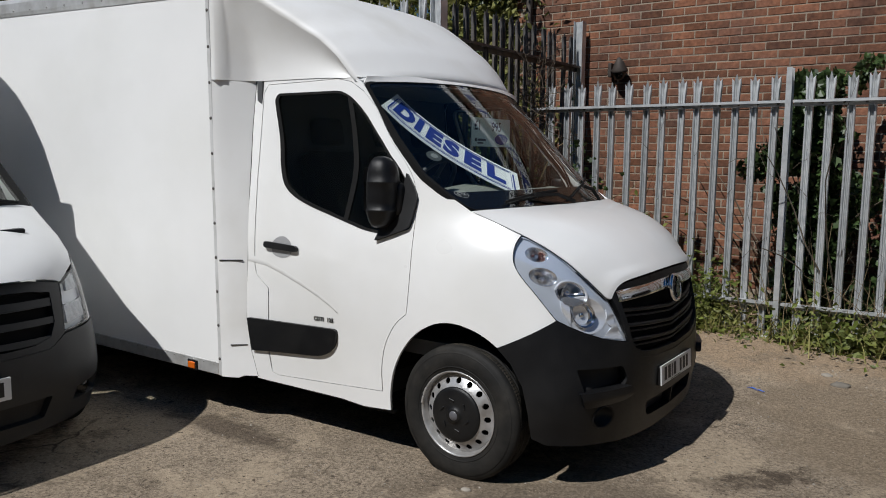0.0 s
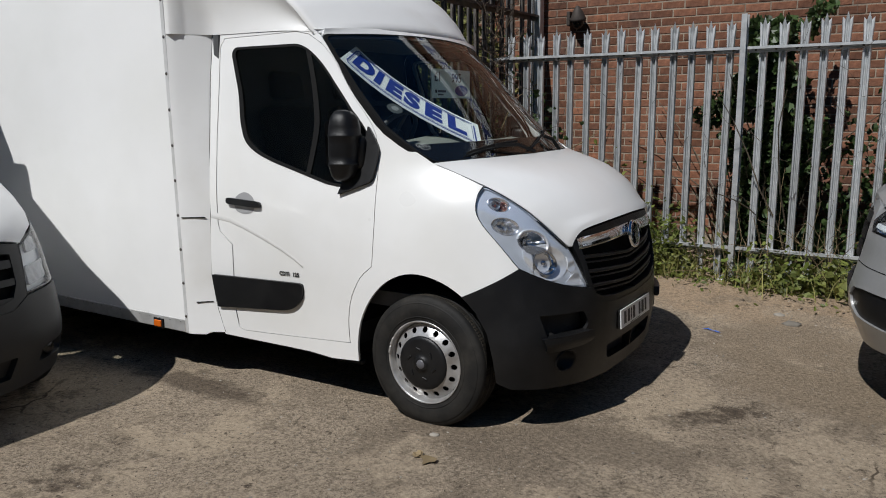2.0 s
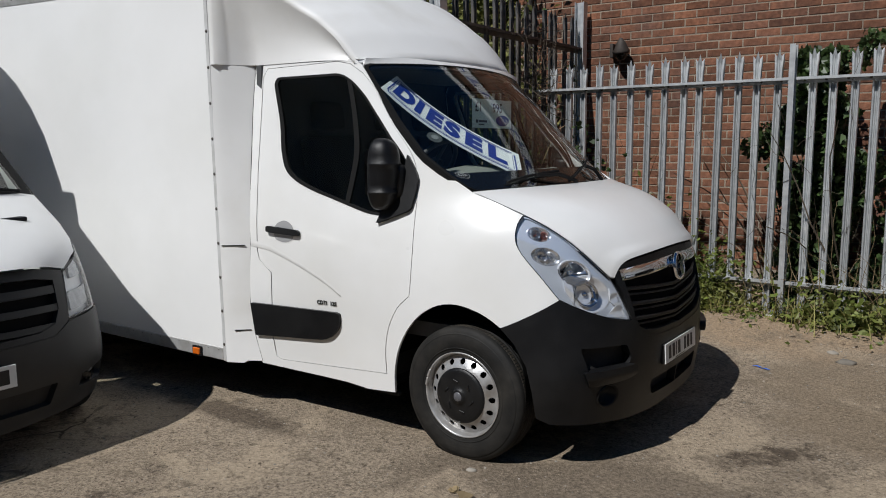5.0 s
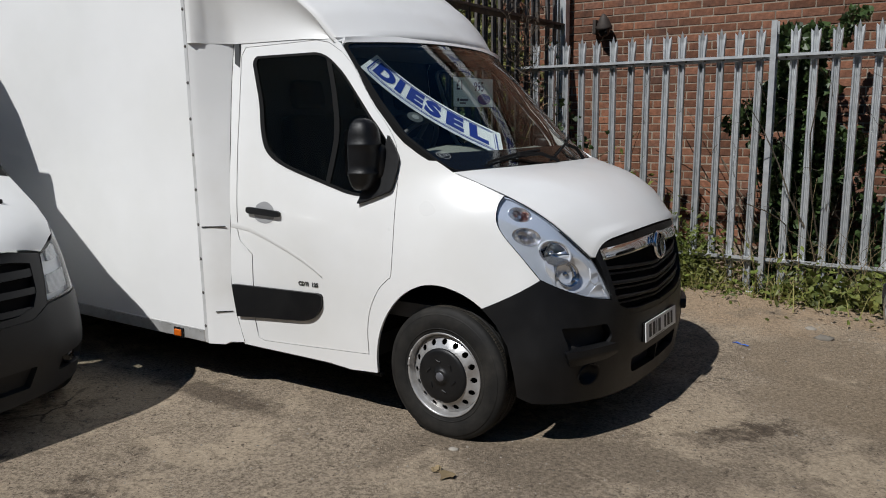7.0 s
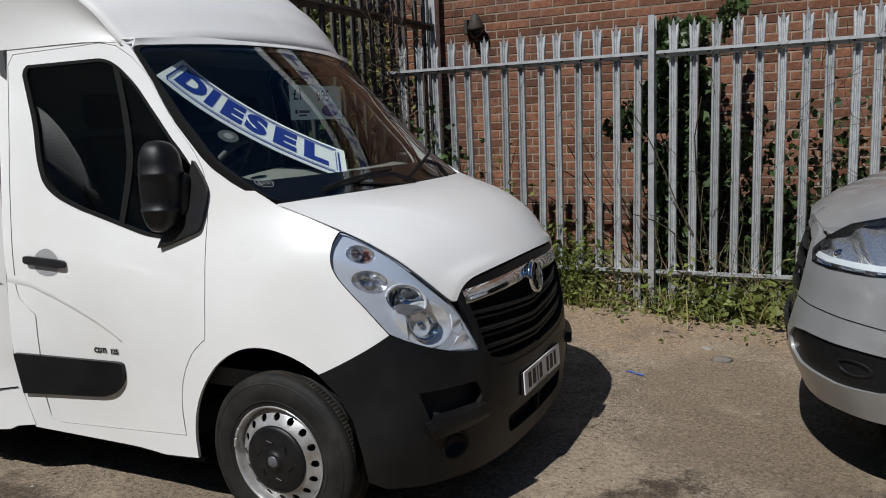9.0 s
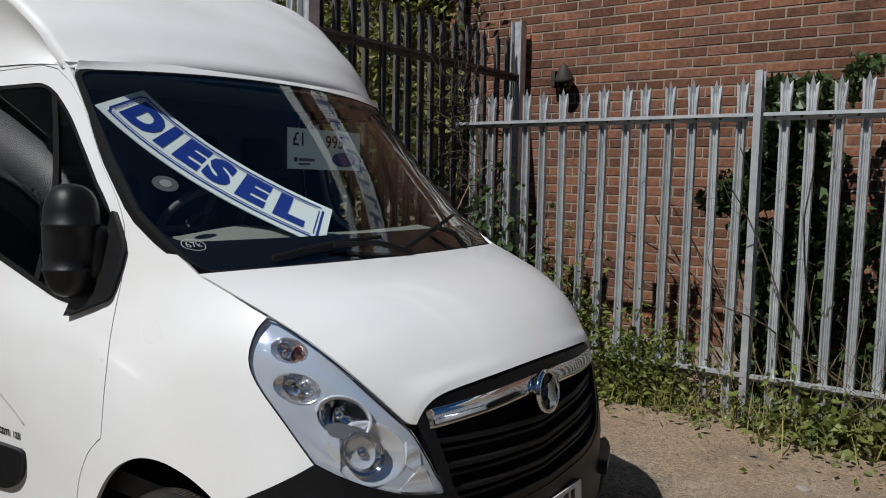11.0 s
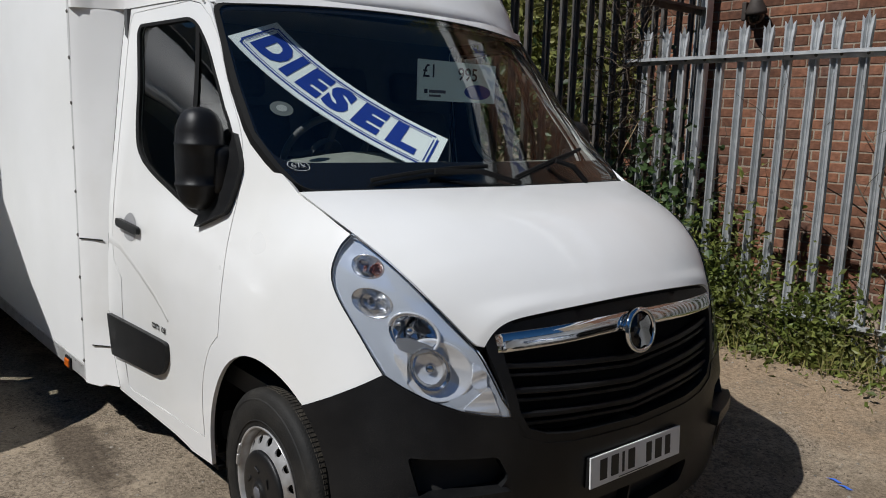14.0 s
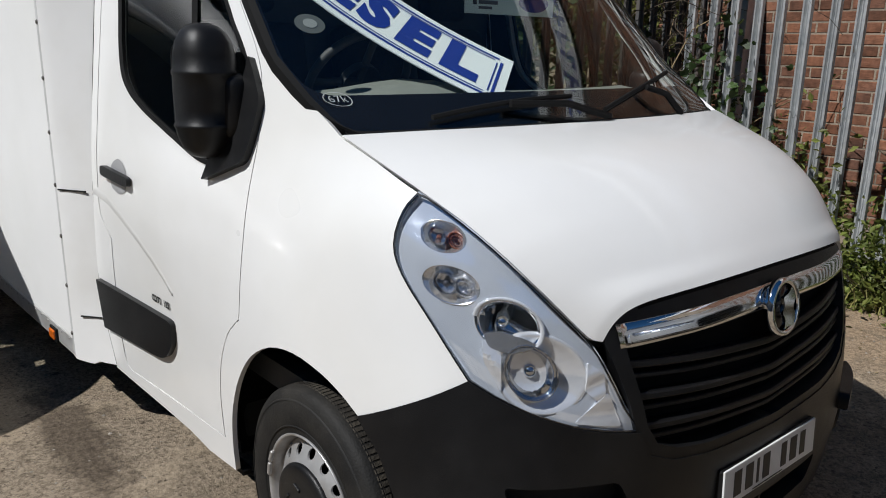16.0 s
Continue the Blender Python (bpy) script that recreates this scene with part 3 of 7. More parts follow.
def build_wall_lamp():
    t = thing("wall_lamp", "small dark weathered bulkhead lamp on the brick wall", "wall lamp", place=(-1.31, WALL_Y - 0.004, 2.60))
    part("backplate", box_bm(-0.05, 0.05, -0.02, 0.0, -0.07, 0.07, 0.006), t, mat=RUST)
    part("hood", mesh_of("hood", *moved(lathe([(0.0, 0.15), (0.02, 0.14), (0.055, 0.085), (0.085, 0.01), (0.088, -0.02), (0.07, -0.02), (0.0, 0.0)], 20, "z"), pose(0.03, -0.11, 0.0, 12, 0)), RUST, True), t)
    part("lamp_glass", mesh_of("lamp_glass", *moved(lathe([(0.062, 0.0), (0.066, -0.04), (0.045, -0.085), (0.0, -0.095)], 16, "z"), pose(0.03, -0.11, -0.01)), GLOSSBLACK, True), t)
    part("bracket", box_bm(-0.115, -0.075, -0.10, 0.0, -0.06, 0.095, 0.008), t, mat=RUST)
    part("arm", mesh_of("arm", *tube([(-0.09, -0.08, 0.0), (-0.03, -0.10, 0.01), (0.03, -0.11, 0.03)], 0.018, 8), RUST, True), t)


build_wall_lamp()


# ---- palisade fences ----
def pale_mesh(height, width, mat, name):
    """A W-section pale with a splayed triple point; it stands at z 0, its back to +y."""
    prof = [(-0.5, 0.05), (-0.42, 0.75), (-0.24, 0.85), (-0.13, 0.02), (-0.06, 0.0), (0.0, 0.40), (0.06, 0.0), (0.13, 0.02), (0.24, 0.85), (0.42, 0.75), (0.5, 0.05)]
    d, th = 0.033, 0.003
    rows = [(0.0, 1.0, 1.0), (height * 0.3, 1.0, 1.0), (height * 0.6, 1.0, 1.0), (height - 0.24, 1.0, 1.0), (height - 0.16, 1.10, 0.9), (height - 0.095, 1.26, 0.7)]
    verts, faces = [], []
    for z, s, q in rows:
        for u, v in prof:
            verts.append((u * width * s, -v * d * q, z))
    k = len(prof)
    for r in range(len(rows) - 1):
        for i in range(k - 1):
            a = r * k + i
            faces.append((a, a + 1, a + k + 1, a + k))
    top = (len(rows) - 1) * k
    o = len(verts)
    for u, v, z in ((-0.58, 0.42, height - 0.040), (0.0, 0.45, height), (0.58, 0.42, height - 0.040), (-0.27, 0.50, height - 0.065), (0.27, 0.50, height - 0.065)):
        verts.append((u * width, -v * d, z))
    faces += [(top, top + 1, o), (top + 1, top + 2, o + 3, o), (top + 2, top + 3, o + 3), (top + 3, top + 4, o + 1, o + 3), (top + 4, top + 5, o + 1),
              (top + 5, top + 6, o + 1), (top + 6, top + 7, o + 4, o + 1), (top + 7, top + 8, o + 4), (top + 8, top + 9, o + 2, o + 4), (top + 9, top + 10, o + 2)]
    back = len(verts)
    verts += [(x, y + th, z) for x, y, z in verts]
    faces += [tuple(reversed([i + back for i in f])) for f in faces]
    return mesh_of(name, verts, faces, mat)


def angle_rail(length, mat, name="rail", leg=0.05, th=0.006):
    """An L-section along +x from the origin; one leg flat on top, one hanging on the +y side."""
    bm = box_bm(0, length, -leg, 0, -th, 0)
    box_bm(0, length, -th, 0, -leg, -th + 0.0005, bm=bm)
    box_bm(0, length, -leg - 0.004, -leg + 0.006, -th - 0.016, 0.001, bm=bm)
    me = bpy.data.meshes.new(name)
    bm.to_mesh(me)
    bm.free()
    me.materials.append(mat)
    return me


def post_mesh(height, mat, name="post", w=0.10, f=0.046, th=0.008):
    """An I-section post, web along y."""
    bm = box_bm(-f / 2, f / 2, -w / 2, -w / 2 + th, 0, height)
    box_bm(-f / 2, f / 2, w / 2 - th, w / 2, 0, height, bm=bm)
    box_bm(-th / 2, th / 2, -w / 2 + th - 0.0005, w / 2 - th + 0.0005, 0, height, bm=bm)
    me = bpy.data.meshes.new(name)
    bm.to_mesh(me)
    bm.free()
    me.materials.append(mat)
    return me


def bolt_mesh(mat):
    v, f = lathe([(0.0, -0.012), (0.008, -0.011), (0.011, -0.005), (0.011, 0.0)], 8, "y")
    return mesh_of("bolt", v, f, mat, True)


PALE_A = pale_mesh(2.28, 0.066, GALV, "pale")
BOLT = bolt_mesh(OLD_SHADED_STEEL)


def build_fence_front():
    """The galvanised fence along the yard; its rails are on the near side of the pales."""
    t = thing("palisade_fence", "galvanised steel palisade fence with W-section pales, in weeds", "fence", place=(0, 3.05, 0.10))
    rng = random.Random(2)
    pitch, post_x = 0.1635, 0.722
    for x, h in ((post_x, 2.31), (post_x + 2.75, 2.31), (post_x + 5.5, 2.31)):
        p = part("post", post_mesh(h, GALV), t)
        p.location = (x, -0.045, 0)
        part("base_plate", box_bm(-0.10, 0.10, -0.12, 0.10, -0.02, 0.02, 0.004), p, mat=GALV)
    for x0, x1 in ((-1.72, post_x - 0.03), (post_x + 0.03, post_x + 2.72), (post_x + 2.78, post_x + 5.47)):
        for z in (2.04, 0.30):
            r = part("rail", angle_rail(x1 - x0, GALV), t)
            r.location = (x0, 0, z)
            k = 0
            while x0 + 0.06 + k * pitch < x1:
                bolt = part("bolt", BOLT, r)
                bolt.location = (0.06 + k * pitch, -0.006, -0.026)
                k += 1
    for i in range(-15, 35):
        if i == 0:
            continue
        x = post_x + (0.142 + (i - 1) * 0.1590 if i > 0 else -0.135 + (i + 1) * pitch)
        if -1.70 < x < post_x + 5.45 and abs(x - post_x - 2.75) > 0.05:
            p = part("pale", PALE_A, t)
            p.location = (x + rng.uniform(-0.006, 0.006), 0.028, rng.uniform(-0.012, 0.012))
            p.rotation_euler = (rng.uniform(-0.006, 0.006), rng.uniform(-0.007, 0.007), rng.uniform(-0.05, 0.05))


build_fence_front()

# PALE_B is coloured dark for the side turned from the sun
PALE_B = pale_mesh(2.98, 0.066, OLD_SHADED_STEEL, "pale")
PALE_C = pale_mesh(2.98, 0.066, GALV, "pale")


def build_fence_back(place, turn, length, pale, mat, label, posts, first):
    t = thing("palisade_fence", label, "fence", place=place, turn=turn)
    rng = random.Random(int(length * 10))
    for x, m, off in posts:
        p = part("post", post_mesh(3.12, m, w=0.11, f=0.10), t)
        p.location = (x, off, 0)
    for z in (2.62, 0.45):
        r = part("rail", angle_rail(length, mat, leg=0.06), t)
        r.location = (0, 0, z)
    k = 0
    while first + k * 0.163 < length:
        p = part("pale", pale, t)
        p.location = (first + k * 0.163, 0.03, rng.uniform(-0.015, 0.015))
        p.rotation_euler = (rng.uniform(-0.008, 0.008), rng.uniform(-0.008, 0.008), rng.uniform(-0.06, 0.06))
        k += 1


FENCE_X = -1.80
build_fence_back((FENCE_X, 1.40, 0.05), 90, 2.80, PALE_B, OLD_SHADED_STEEL, "tall palisade fence running to the brick wall, its shaded side coloured dark",
                 ((2.76, GALV, -0.03), (0.0, GALV, -0.02)), 0.16)
build_fence_back((FENCE_X - 4.2, 1.40, 0.05), 0, 4.2, PALE_C, GALV, "tall grey palisade fence close beside the parked van", ((1.45, GALV, -0.02),), 0.1)


# ---- the white van ----
# plan outlines of the cab at several heights, from the middle of the nose round the corner to the back of the door
LEVELS = {
    0.20: [(0.78, 0.0), (0.773, -0.3), (0.728, -0.558), (0.638, -0.78), (0.502, -0.903), (0.295, -0.958), (0.0, -0.99), (-0.3, -1.0), (-0.75, -1.01), (-1.4, -1.04), (-1.65, -1.05)],
    0.45: [(0.81, 0.0), (0.803, -0.3), (0.768, -0.548), (0.673, -0.81), (0.522, -0.933), (0.285, -0.988), (0.0, -1.012), (-0.3, -1.016), (-0.75, -1.025), (-1.4, -1.055), (-1.65, -1.065)],
    0.75: [(0.81, 0.0), (0.803, -0.3), (0.756, -0.548), (0.648, -0.75), (0.492, -0.888), (0.275, -0.971), (0.0, -1.03), (-0.3, -1.03), (-0.75, -1.035), (-1.4, -1.065), (-1.65, -1.075)],
    0.95: [(0.785, 0.0), (0.773, -0.3), (0.708, -0.568), (0.598, -0.75), (0.437, -0.868), (0.235, -0.958), (-0.01, -1.015), (-0.3, -1.025), (-0.75, -1.04), (-1.4, -1.06), (-1.65, -1.07)],
    1.15: [(0.71, 0.0), (0.696, -0.3), (0.624, -0.584), (0.514, -0.754), (0.355, -0.874), (0.174, -0.941), (-0.04, -0.975), (-0.3, -1.0), (-0.75, -1.03), (-1.4, -1.05), (-1.65, -1.06)],
    1.35: [(0.56, 0.0), (0.543, -0.3), (0.477, -0.557), (0.377, -0.712), (0.245, -0.797), (0.082, -0.848), (-0.1, -0.895), (-0.3, -0.945), (-0.75, -0.995), (-1.4, -1.025), (-1.65, -1.035)],
    1.55: [(0.35, 0), (0.33, -0.3), (0.28, -0.55), (0.2, -0.7), (0.09, -0.79), (-0.05, -0.835), (-0.18, -0.865), (-0.32, -0.905), (-0.75, -0.955), (-1.4, -1.0), (-1.65, -1.01)],
    1.80: [(0.1, 0), (0.08, -0.3), (0.03, -0.55), (-0.05, -0.7), (-0.17, -0.78), (-0.28, -0.825), (-0.38, -0.848), (-0.5, -0.868), (-0.8, -0.915), (-1.4, -0.97), (-1.65, -0.98)],
    2.08: [(-0.2, 0), (-0.22, -0.3), (-0.27, -0.55), (-0.34, -0.7), (-0.44, -0.775), (-0.53, -0.81), (-0.6, -0.825), (-0.68, -0.838), (-0.9, -0.865), (-1.4, -0.935), (-1.65, -0.945)],
}


class Shell:
    """The cab's skin: a smoothed grid over s (round the nose to the door) and z."""
    def __init__(self, levels):
        zs = np.array(sorted(levels))
        ctrl = np.array([levels[z] for z in zs])
        ks = np.arange(ctrl.shape[1])
        self.s = np.linspace(0, ks[-1], 10 * ks[-1] + 1)
        self.z = np.linspace(zs[0], zs[-1], 95)
        grid = np.zeros((len(self.z), len(self.s), 2))
        for c in range(2):
            rows = np.array([np.interp(self.s, ks, ctrl[i, :, c]) for i in range(len(zs))])
            for j in range(len(self.s)):
                grid[:, j, c] = np.interp(self.z, zs, rows[:, j])
        for _ in range(14):
            pad = np.concatenate([grid[:, 1:2] * np.array([1, -1]), grid, 2 * grid[:, -1:] - grid[:, -2:-1]], 1)
            grid = 0.25 * pad[:, :-2] + 0.5 * grid + 0.25 * pad[:, 2:]
            pad = np.concatenate([2 * grid[:1] - grid[1:2], grid, 2 * grid[-1:] - grid[-2:-1]], 0)
            grid = 0.25 * pad[:-2] + 0.5 * grid + 0.25 * pad[2:]
        self.grid = grid

    def flat(self, s, z):
        fs = min(max(s / self.s[-1], 0), 1) * (len(self.s) - 1)
        fz = min(max((z - self.z[0]) / (self.z[-1] - self.z[0]), 0), 1) * (len(self.z) - 1)
        i, j = min(int(fs), len(self.s) - 2), min(int(fz), len(self.z) - 2)
        a, c = fs - i, fz - j
        g = self.grid
        q = (1 - c) * ((1 - a) * g[j, i] + a * g[j, i + 1]) + c * ((1 - a) * g[j + 1, i] + a * g[j + 1, i + 1])
        return Vector((q[0], q[1], z))

    def __call__(self, s, z, off=0.0):
        p = self.flat(s, z)
        if off == 0:
            return p
        du = self.flat(s + 0.15, z) - self.flat(s - 0.15, z)
        dv = self.flat(s, z + 0.02) - self.flat(s, z - 0.02)
        return p + off * dv.cross(du).normalized()

    def sx(self, x, z):
        """The coordinates of the place on the flank at x, z."""
        row = np.array([self.flat(s, z).x for s in self.s])
        i = int(np.argmin(np.abs(row - x)))
        lo, hi = max(i - 1, 0), min(i + 1, len(row) - 1)
        return (float(np.interp(-x, -row[lo:hi + 1], self.s[lo:hi + 1])), z)

    def sy(self, y, z):
        """The coordinates of the place on the nose at y, z."""
        row = np.array([self.flat(s, z).y for s in self.s[:61]])
        return (float(np.interp(-y, -row, self.s[:61])), z)


SHELL = Shell(LEVELS)
SX, SY = SHELL.sx, SHELL.sy


def scaled(fn, k=0.27):
    """The skin with s stretched so that both coordinates are near metres."""
    return lambda u, v, off=0.0: fn(u / k, v, off)


K = 0.27
SKIN = scaled(SHELL, K)


def flank(points):
    return [(SX(x, z)[0] * K, z) for x, z in points]


def nose(points):
    return [(SY(y, z)[0] * K, z) for y, z in points]


van = thing("box_van", "white diesel box van with black bumpers, parked on the tarmac", "van")


def both(name, pair, mat, label="", smooth=True, parents=(None, None)):
    """The same part on either side of the van."""
    a = part(name, mesh_of(name, *pair, mat, smooth), parents[0] or van, label)
    c = part(name, mesh_of(name, *mirrored(pair), mat, smooth), parents[1] or van, label)
    return a, c


# outlines on the flank, as (x, z)
ARCH = smooth_path([(-0.365, 0.290), (-0.362, 0.40), (-0.335, 0.52), (-0.275, 0.635), (-0.185, 0.735), (-0.075, 0.797), (0.03, 0.812), (0.13, 0.790), (0.205, 0.755), (0.262, 0.716)], 3)
DOOR_FRONT = smooth_path([(-0.290, 1.500), (-0.262, 1.40), (-0.250, 1.27), (-0.238, 1.05), (-0.245, 0.845), (-0.265, 0.812), (-0.325, 0.755), (-0.385, 0.645), (-0.412, 0.52), (-0.412, 0.385)], 3)
DOOR_TOP = [(-1.375, 1.99), (-1.345, 2.040), (-0.86, 2.058), (-0.77, 2.040), (-0.68, 1.985), (-0.59, 1.90), (-0.44, 1.69)]
DOOR_REAR = [(-1.186, 0.348), (-1.232, 0.362), (-1.252, 0.49), (-1.244, 0.65), (-1.240, 0.862), (-1.335, 0.935), (-1.350, 0.985), (-1.372, 1.49)]
door_line = DOOR_TOP + DOOR_FRONT + DOOR_REAR
WINDOW = [(-1.265, 1.985), (-0.83, 1.990), (-0.755, 1.957), (-0.655, 1.873), (-0.49, 1.680), (-0.30, 1.455), (-0.285, 1.36), (-0.30, 1.285), (-0.42, 1.225), (-0.545, 1.235), (-0.70, 1.280), (-0.95, 1.350), (-1.075, 1.398), (-1.155, 1.455), (-1.195, 1.56), (-1.215, 1.72), (-1.285, 1.95)]


def shrunk(points, d):
    """An outline drawn in by d."""
    out = []
    n = len(points)
    area = sum(points[i - 1][0] * points[i][1] - points[i][0] * points[i - 1][1] for i in range(n))
    for i in range(n):
        a, p, c = Vector(points[i - 1]), Vector(points[i]), Vector(points[(i + 1) % n])
        n1, n2 = Vector((-(p - a).y, (p - a).x)).normalized(), Vector((-(c - p).y, (c - p).x)).normalized()
        m = (n1 + n2)
        if m.length < 1e-6:
            m = n1
        m.normalize()
        k = d / max(0.4, m.dot(n1))
        out.append(tuple(p + m * k * (1 if area > 0 else -1)))
    return out


window_line = flank(rounded(WINDOW, 0.06, 4))
door = both("door", panel(shrunk(flank(door_line), 0.0035), SKIN, 0.022, [shrunk(window_line, 0.004)], 0.045), PAINT, "white cab door with a dark window")
seal_pair = panel(window_line, SKIN, 0.012, [shrunk(window_line, 0.014)], 0.05, 0.003)
both("window_seal", seal_pair, SEAL, parents=door)
glass_line = shrunk(window_line, 0.012)
both("window_glass", panel(glass_line, SKIN, 0.0, (), 0.08, -0.008), SIDEGLASS, "dark tinted side glass", parents=door)
divider = flank([(-0.792, 1.985), (-0.765, 1.985), (-0.676, 1.275), (-0.704, 1.285)])
both("window_divider", panel(divider, SKIN, 0.01, (), 0.06, -0.002), SEAL, parents=door)

# cab frame behind the door: sill, pillar strip, wing and screen pillar, as one pressed panel with the door cut out
wing_front = [(0.262, 0.716)] + smooth_path([(0.507, 0.858), (0.416, 0.971), (0.330, 1.072), (0.293, 1.139), (0.287, 1.212), (0.301, 1.253)], 3)
bonnet_edge = [(0.301, 1.253), (0.16, 1.311), (0.045, 1.352)]
screen_edge = [(-0.02, 1.390), (-0.10, 1.436), (-0.258, 1.536), (-0.428, 1.706), (-0.568, 1.874), (-0.665, 1.995), (-0.70, 2.035), (-0.78, 2.062)]
cab_line = ARCH + wing_front[1:] + bonnet_edge[1:] + screen_edge + [(-1.436, 2.064), (-1.440, 2.03), (-1.438, 1.70), (-1.42, 1.30), (-1.405, 1.03), (-1.418, 0.66), (-1.395, 0.485), (-1.352, 0.305), (-0.70, 0.292), (-0.55, 0.278)]
cab_pair = panel(flank(cab_line), SKIN, 0.016, [flank(door_line)], 0.045)
both("cab_side", cab_pair, PAINT, "white wing and sill")
both("door_gap", panel(shrunk(flank(door_line), -0.02), SKIN, 0.0, [shrunk(window_line, -0.01)], 0.06, -0.016), GAP)
# rubbing strip
strip_line = rounded(flank([(-1.40, 0.672), (-0.715, 0.685), (-0.722, 0.60), (-0.80, 0.520), (-1.372, 0.478)]), [0.006, 0.02, 0.03, 0.06, 0.006])
both("rubbing_strip", panel(strip_line, SKIN, 0.03, (), 0.04, 0.018), PLASTIC, "black plastic rubbing strip")
# sill lower edge
both("sill_flange", panel(flank([(-1.35, 0.312), (-0.70, 0.298), (-0.55, 0.284), (-0.36, 0.282), (-0.36, 0.262), (-0.56, 0.262), (-0.72, 0.276), (-1.35, 0.292)]), SKIN, 0.03, (), 0.06, -0.02), SEAL)

# a pressed crease on the door
crease = [(-1.40, 1.012), (-1.25, 0.995), (-1.12, 0.955), (-0.98, 0.905), (-0.86, 0.855), (-0.77, 0.810), (-0.715, 0.775)]
cv, cf = [], []
for i, (x, z) in enumerate(crease):
    w = 0.0050 * (1 - 0.7 * i / len(crease))
    s = SX(x, z)[0]
    cv += [SHELL(s, z - w, -0.0005), SHELL(s, z, 0.0035), SHELL(s, z + w * 7, -0.0005)]
for i in range(len(crease) - 1):
    cf += [(3 * i, 3 * i + 3, 3 * i + 4, 3 * i + 1), (3 * i + 1, 3 * i + 4, 3 * i + 5, 3 * i + 2)]
both("door_crease", (cv, cf), PAINT, parents=door, smooth=True)

# door handle; its round recess is a flat patch, grey for the shade
rec = rounded(flank([(-1.215, 1.10), (-1.20, 1.15), (-1.13, 1.178), (-1.07, 1.15), (-1.05, 1.10), (-1.07, 1.06), (-1.13, 1.045), (-1.20, 1.06)]), 0.04)
both("handle_recess", panel(rec, lambda u, v, o=0.0: SKIN(u, v, o), 0.0, (), 0.02, 0.002), material("recess_shade_grey", (0.30, 0.30, 0.305), 0.3, vary=0.03), parents=door)
hline = rounded(flank([(-1.262, 1.137), (-1.005, 1.122), (-1.005, 1.088), (-1.262, 1.100)]), 0.014)
both("door_handle", panel(hline, SKIN, 0.018, (), 0.03, 0.022), PLASTIC, "black plastic door handle", parents=door)

# engine lettering on the door
for word, xm in (("CDTI", -0.850), ("125", -0.768)):
    lv, lf = text_mesh(word, 0.031, 0.0, 0.0016, 1.05)
    lv = [SHELL(SX(xm + v[0], 0.728 + v[1])[0], 0.728 + v[1] + 0.009 * (xm + 0.83 + v[0]), 0.004) for v in lv]
    part("door_lettering", mesh_of("door_lettering", lv, lf, INK), door[0], "small black engine lettering")


# ---- nose ----
HEAD = wing_front[:0:-1]
head_lower = [(-0.805, 0.827), (-0.757, 0.796), (-0.674, 0.761), (-0.612, 0.746), (-0.522, 0.732)]
head_upper = smooth_path([(-0.560, 0.795), (-0.584, 0.857), (-0.624, 0.949), (-0.688, 1.039), (-0.744, 1.123), (-0.787, 1.194), (-0.818, 1.246)], 3)
head_line = flank(HEAD) + nose(head_lower + head_upper)
GRILLE = [(-0.575, 0.985), (-0.560, 1.008), (-0.30, 1.042), (0.0, 1.052)]
grille_side = [(-0.592, 0.947), (-0.572, 0.88), (-0.548, 0.80), (-0.536, 0.735), (-0.500, 0.672), (-0.42, 0.640), (-0.30, 0.625), (0.0, 0.612)]
bumper_low = [(0.0, 0.228), (-0.30, 0.228), (-0.54, 0.236), (-0.74, 0.252)]
bumper_side = [(0.50, 0.262), (0.438, 0.290), (0.425, 0.42), (0.395, 0.54), (0.335, 0.640), (0.262, 0.716)]
bumper_line = (flank([(0.262, 0.716), (0.507, 0.858)]) + nose(head_lower + grille_side[4:] + bumper_low) + flank(bumper_side[:-1]))
fog_slot = rounded(nose([(-0.815, 0.630), (-0.58, 0.622), (-0.545, 0.555), (-0.58, 0.515), (-0.80, 0.515)]), 0.018)
fog_hole = [(nose([(-0.70, 0.40)])[0][0] + 0.072 * math.cos(a), 0.388 + 0.056 * math.sin(a)) for a in [2 * math.pi * k / 20 for k in range(20)]]
intake = rounded(nose([(-0.36, 0.395), (-0.004, 0.395), (-0.004, 0.300), (-0.33, 0.310)]), [0.03, 0.002, 0.002, 0.03])
bump_pair = panel(bumper_line, SKIN, 0.045, [fog_slot, fog_hole, intake], 0.045, 0.006)
both("front_bumper", bump_pair, PLASTIC, "textured black plastic bumper half")
both("bumper_backing", panel(nose([(-0.84, 0.66), (-0.50, 0.64), (0, 0.60), (0, 0.26), (-0.50, 0.26), (-0.80, 0.28)]), SKIN, 0.0, (), 0.08, -0.05), UNDER)
# ledge under the slot and the fog lamp ring
ledge = rounded(nose([(-0.825, 0.520), (-0.545, 0.527), (-0.535, 0.475), (-0.60, 0.455), (-0.81, 0.448)]), [0.012, 0.02, 0.02, 0.02, 0.015])
both("bumper_ledge", panel(ledge, lambda u, v, o=0.0: SKIN(u, v, o + (0.030 if o > 0 else 0.0) * min(1.0, max(0.0, (v - 0.425) / 0.06))), 0.05, (), 0.02, 0.008), PLASTIC)
fu = nose([(-0.70, 0.40)])[0][0]
rv, rf = [], []
for k in range(24):
    a = 2 * math.pi * k / 24
    for r, o in ((0.076, 0.006), (0.071, 0.014), (0.062, 0.004), (0.052, -0.04), (0.0, -0.045)):
        rv.append(SKIN(fu + r * math.cos(a), 0.388 + 0.78 * r * math.sin(a), o))
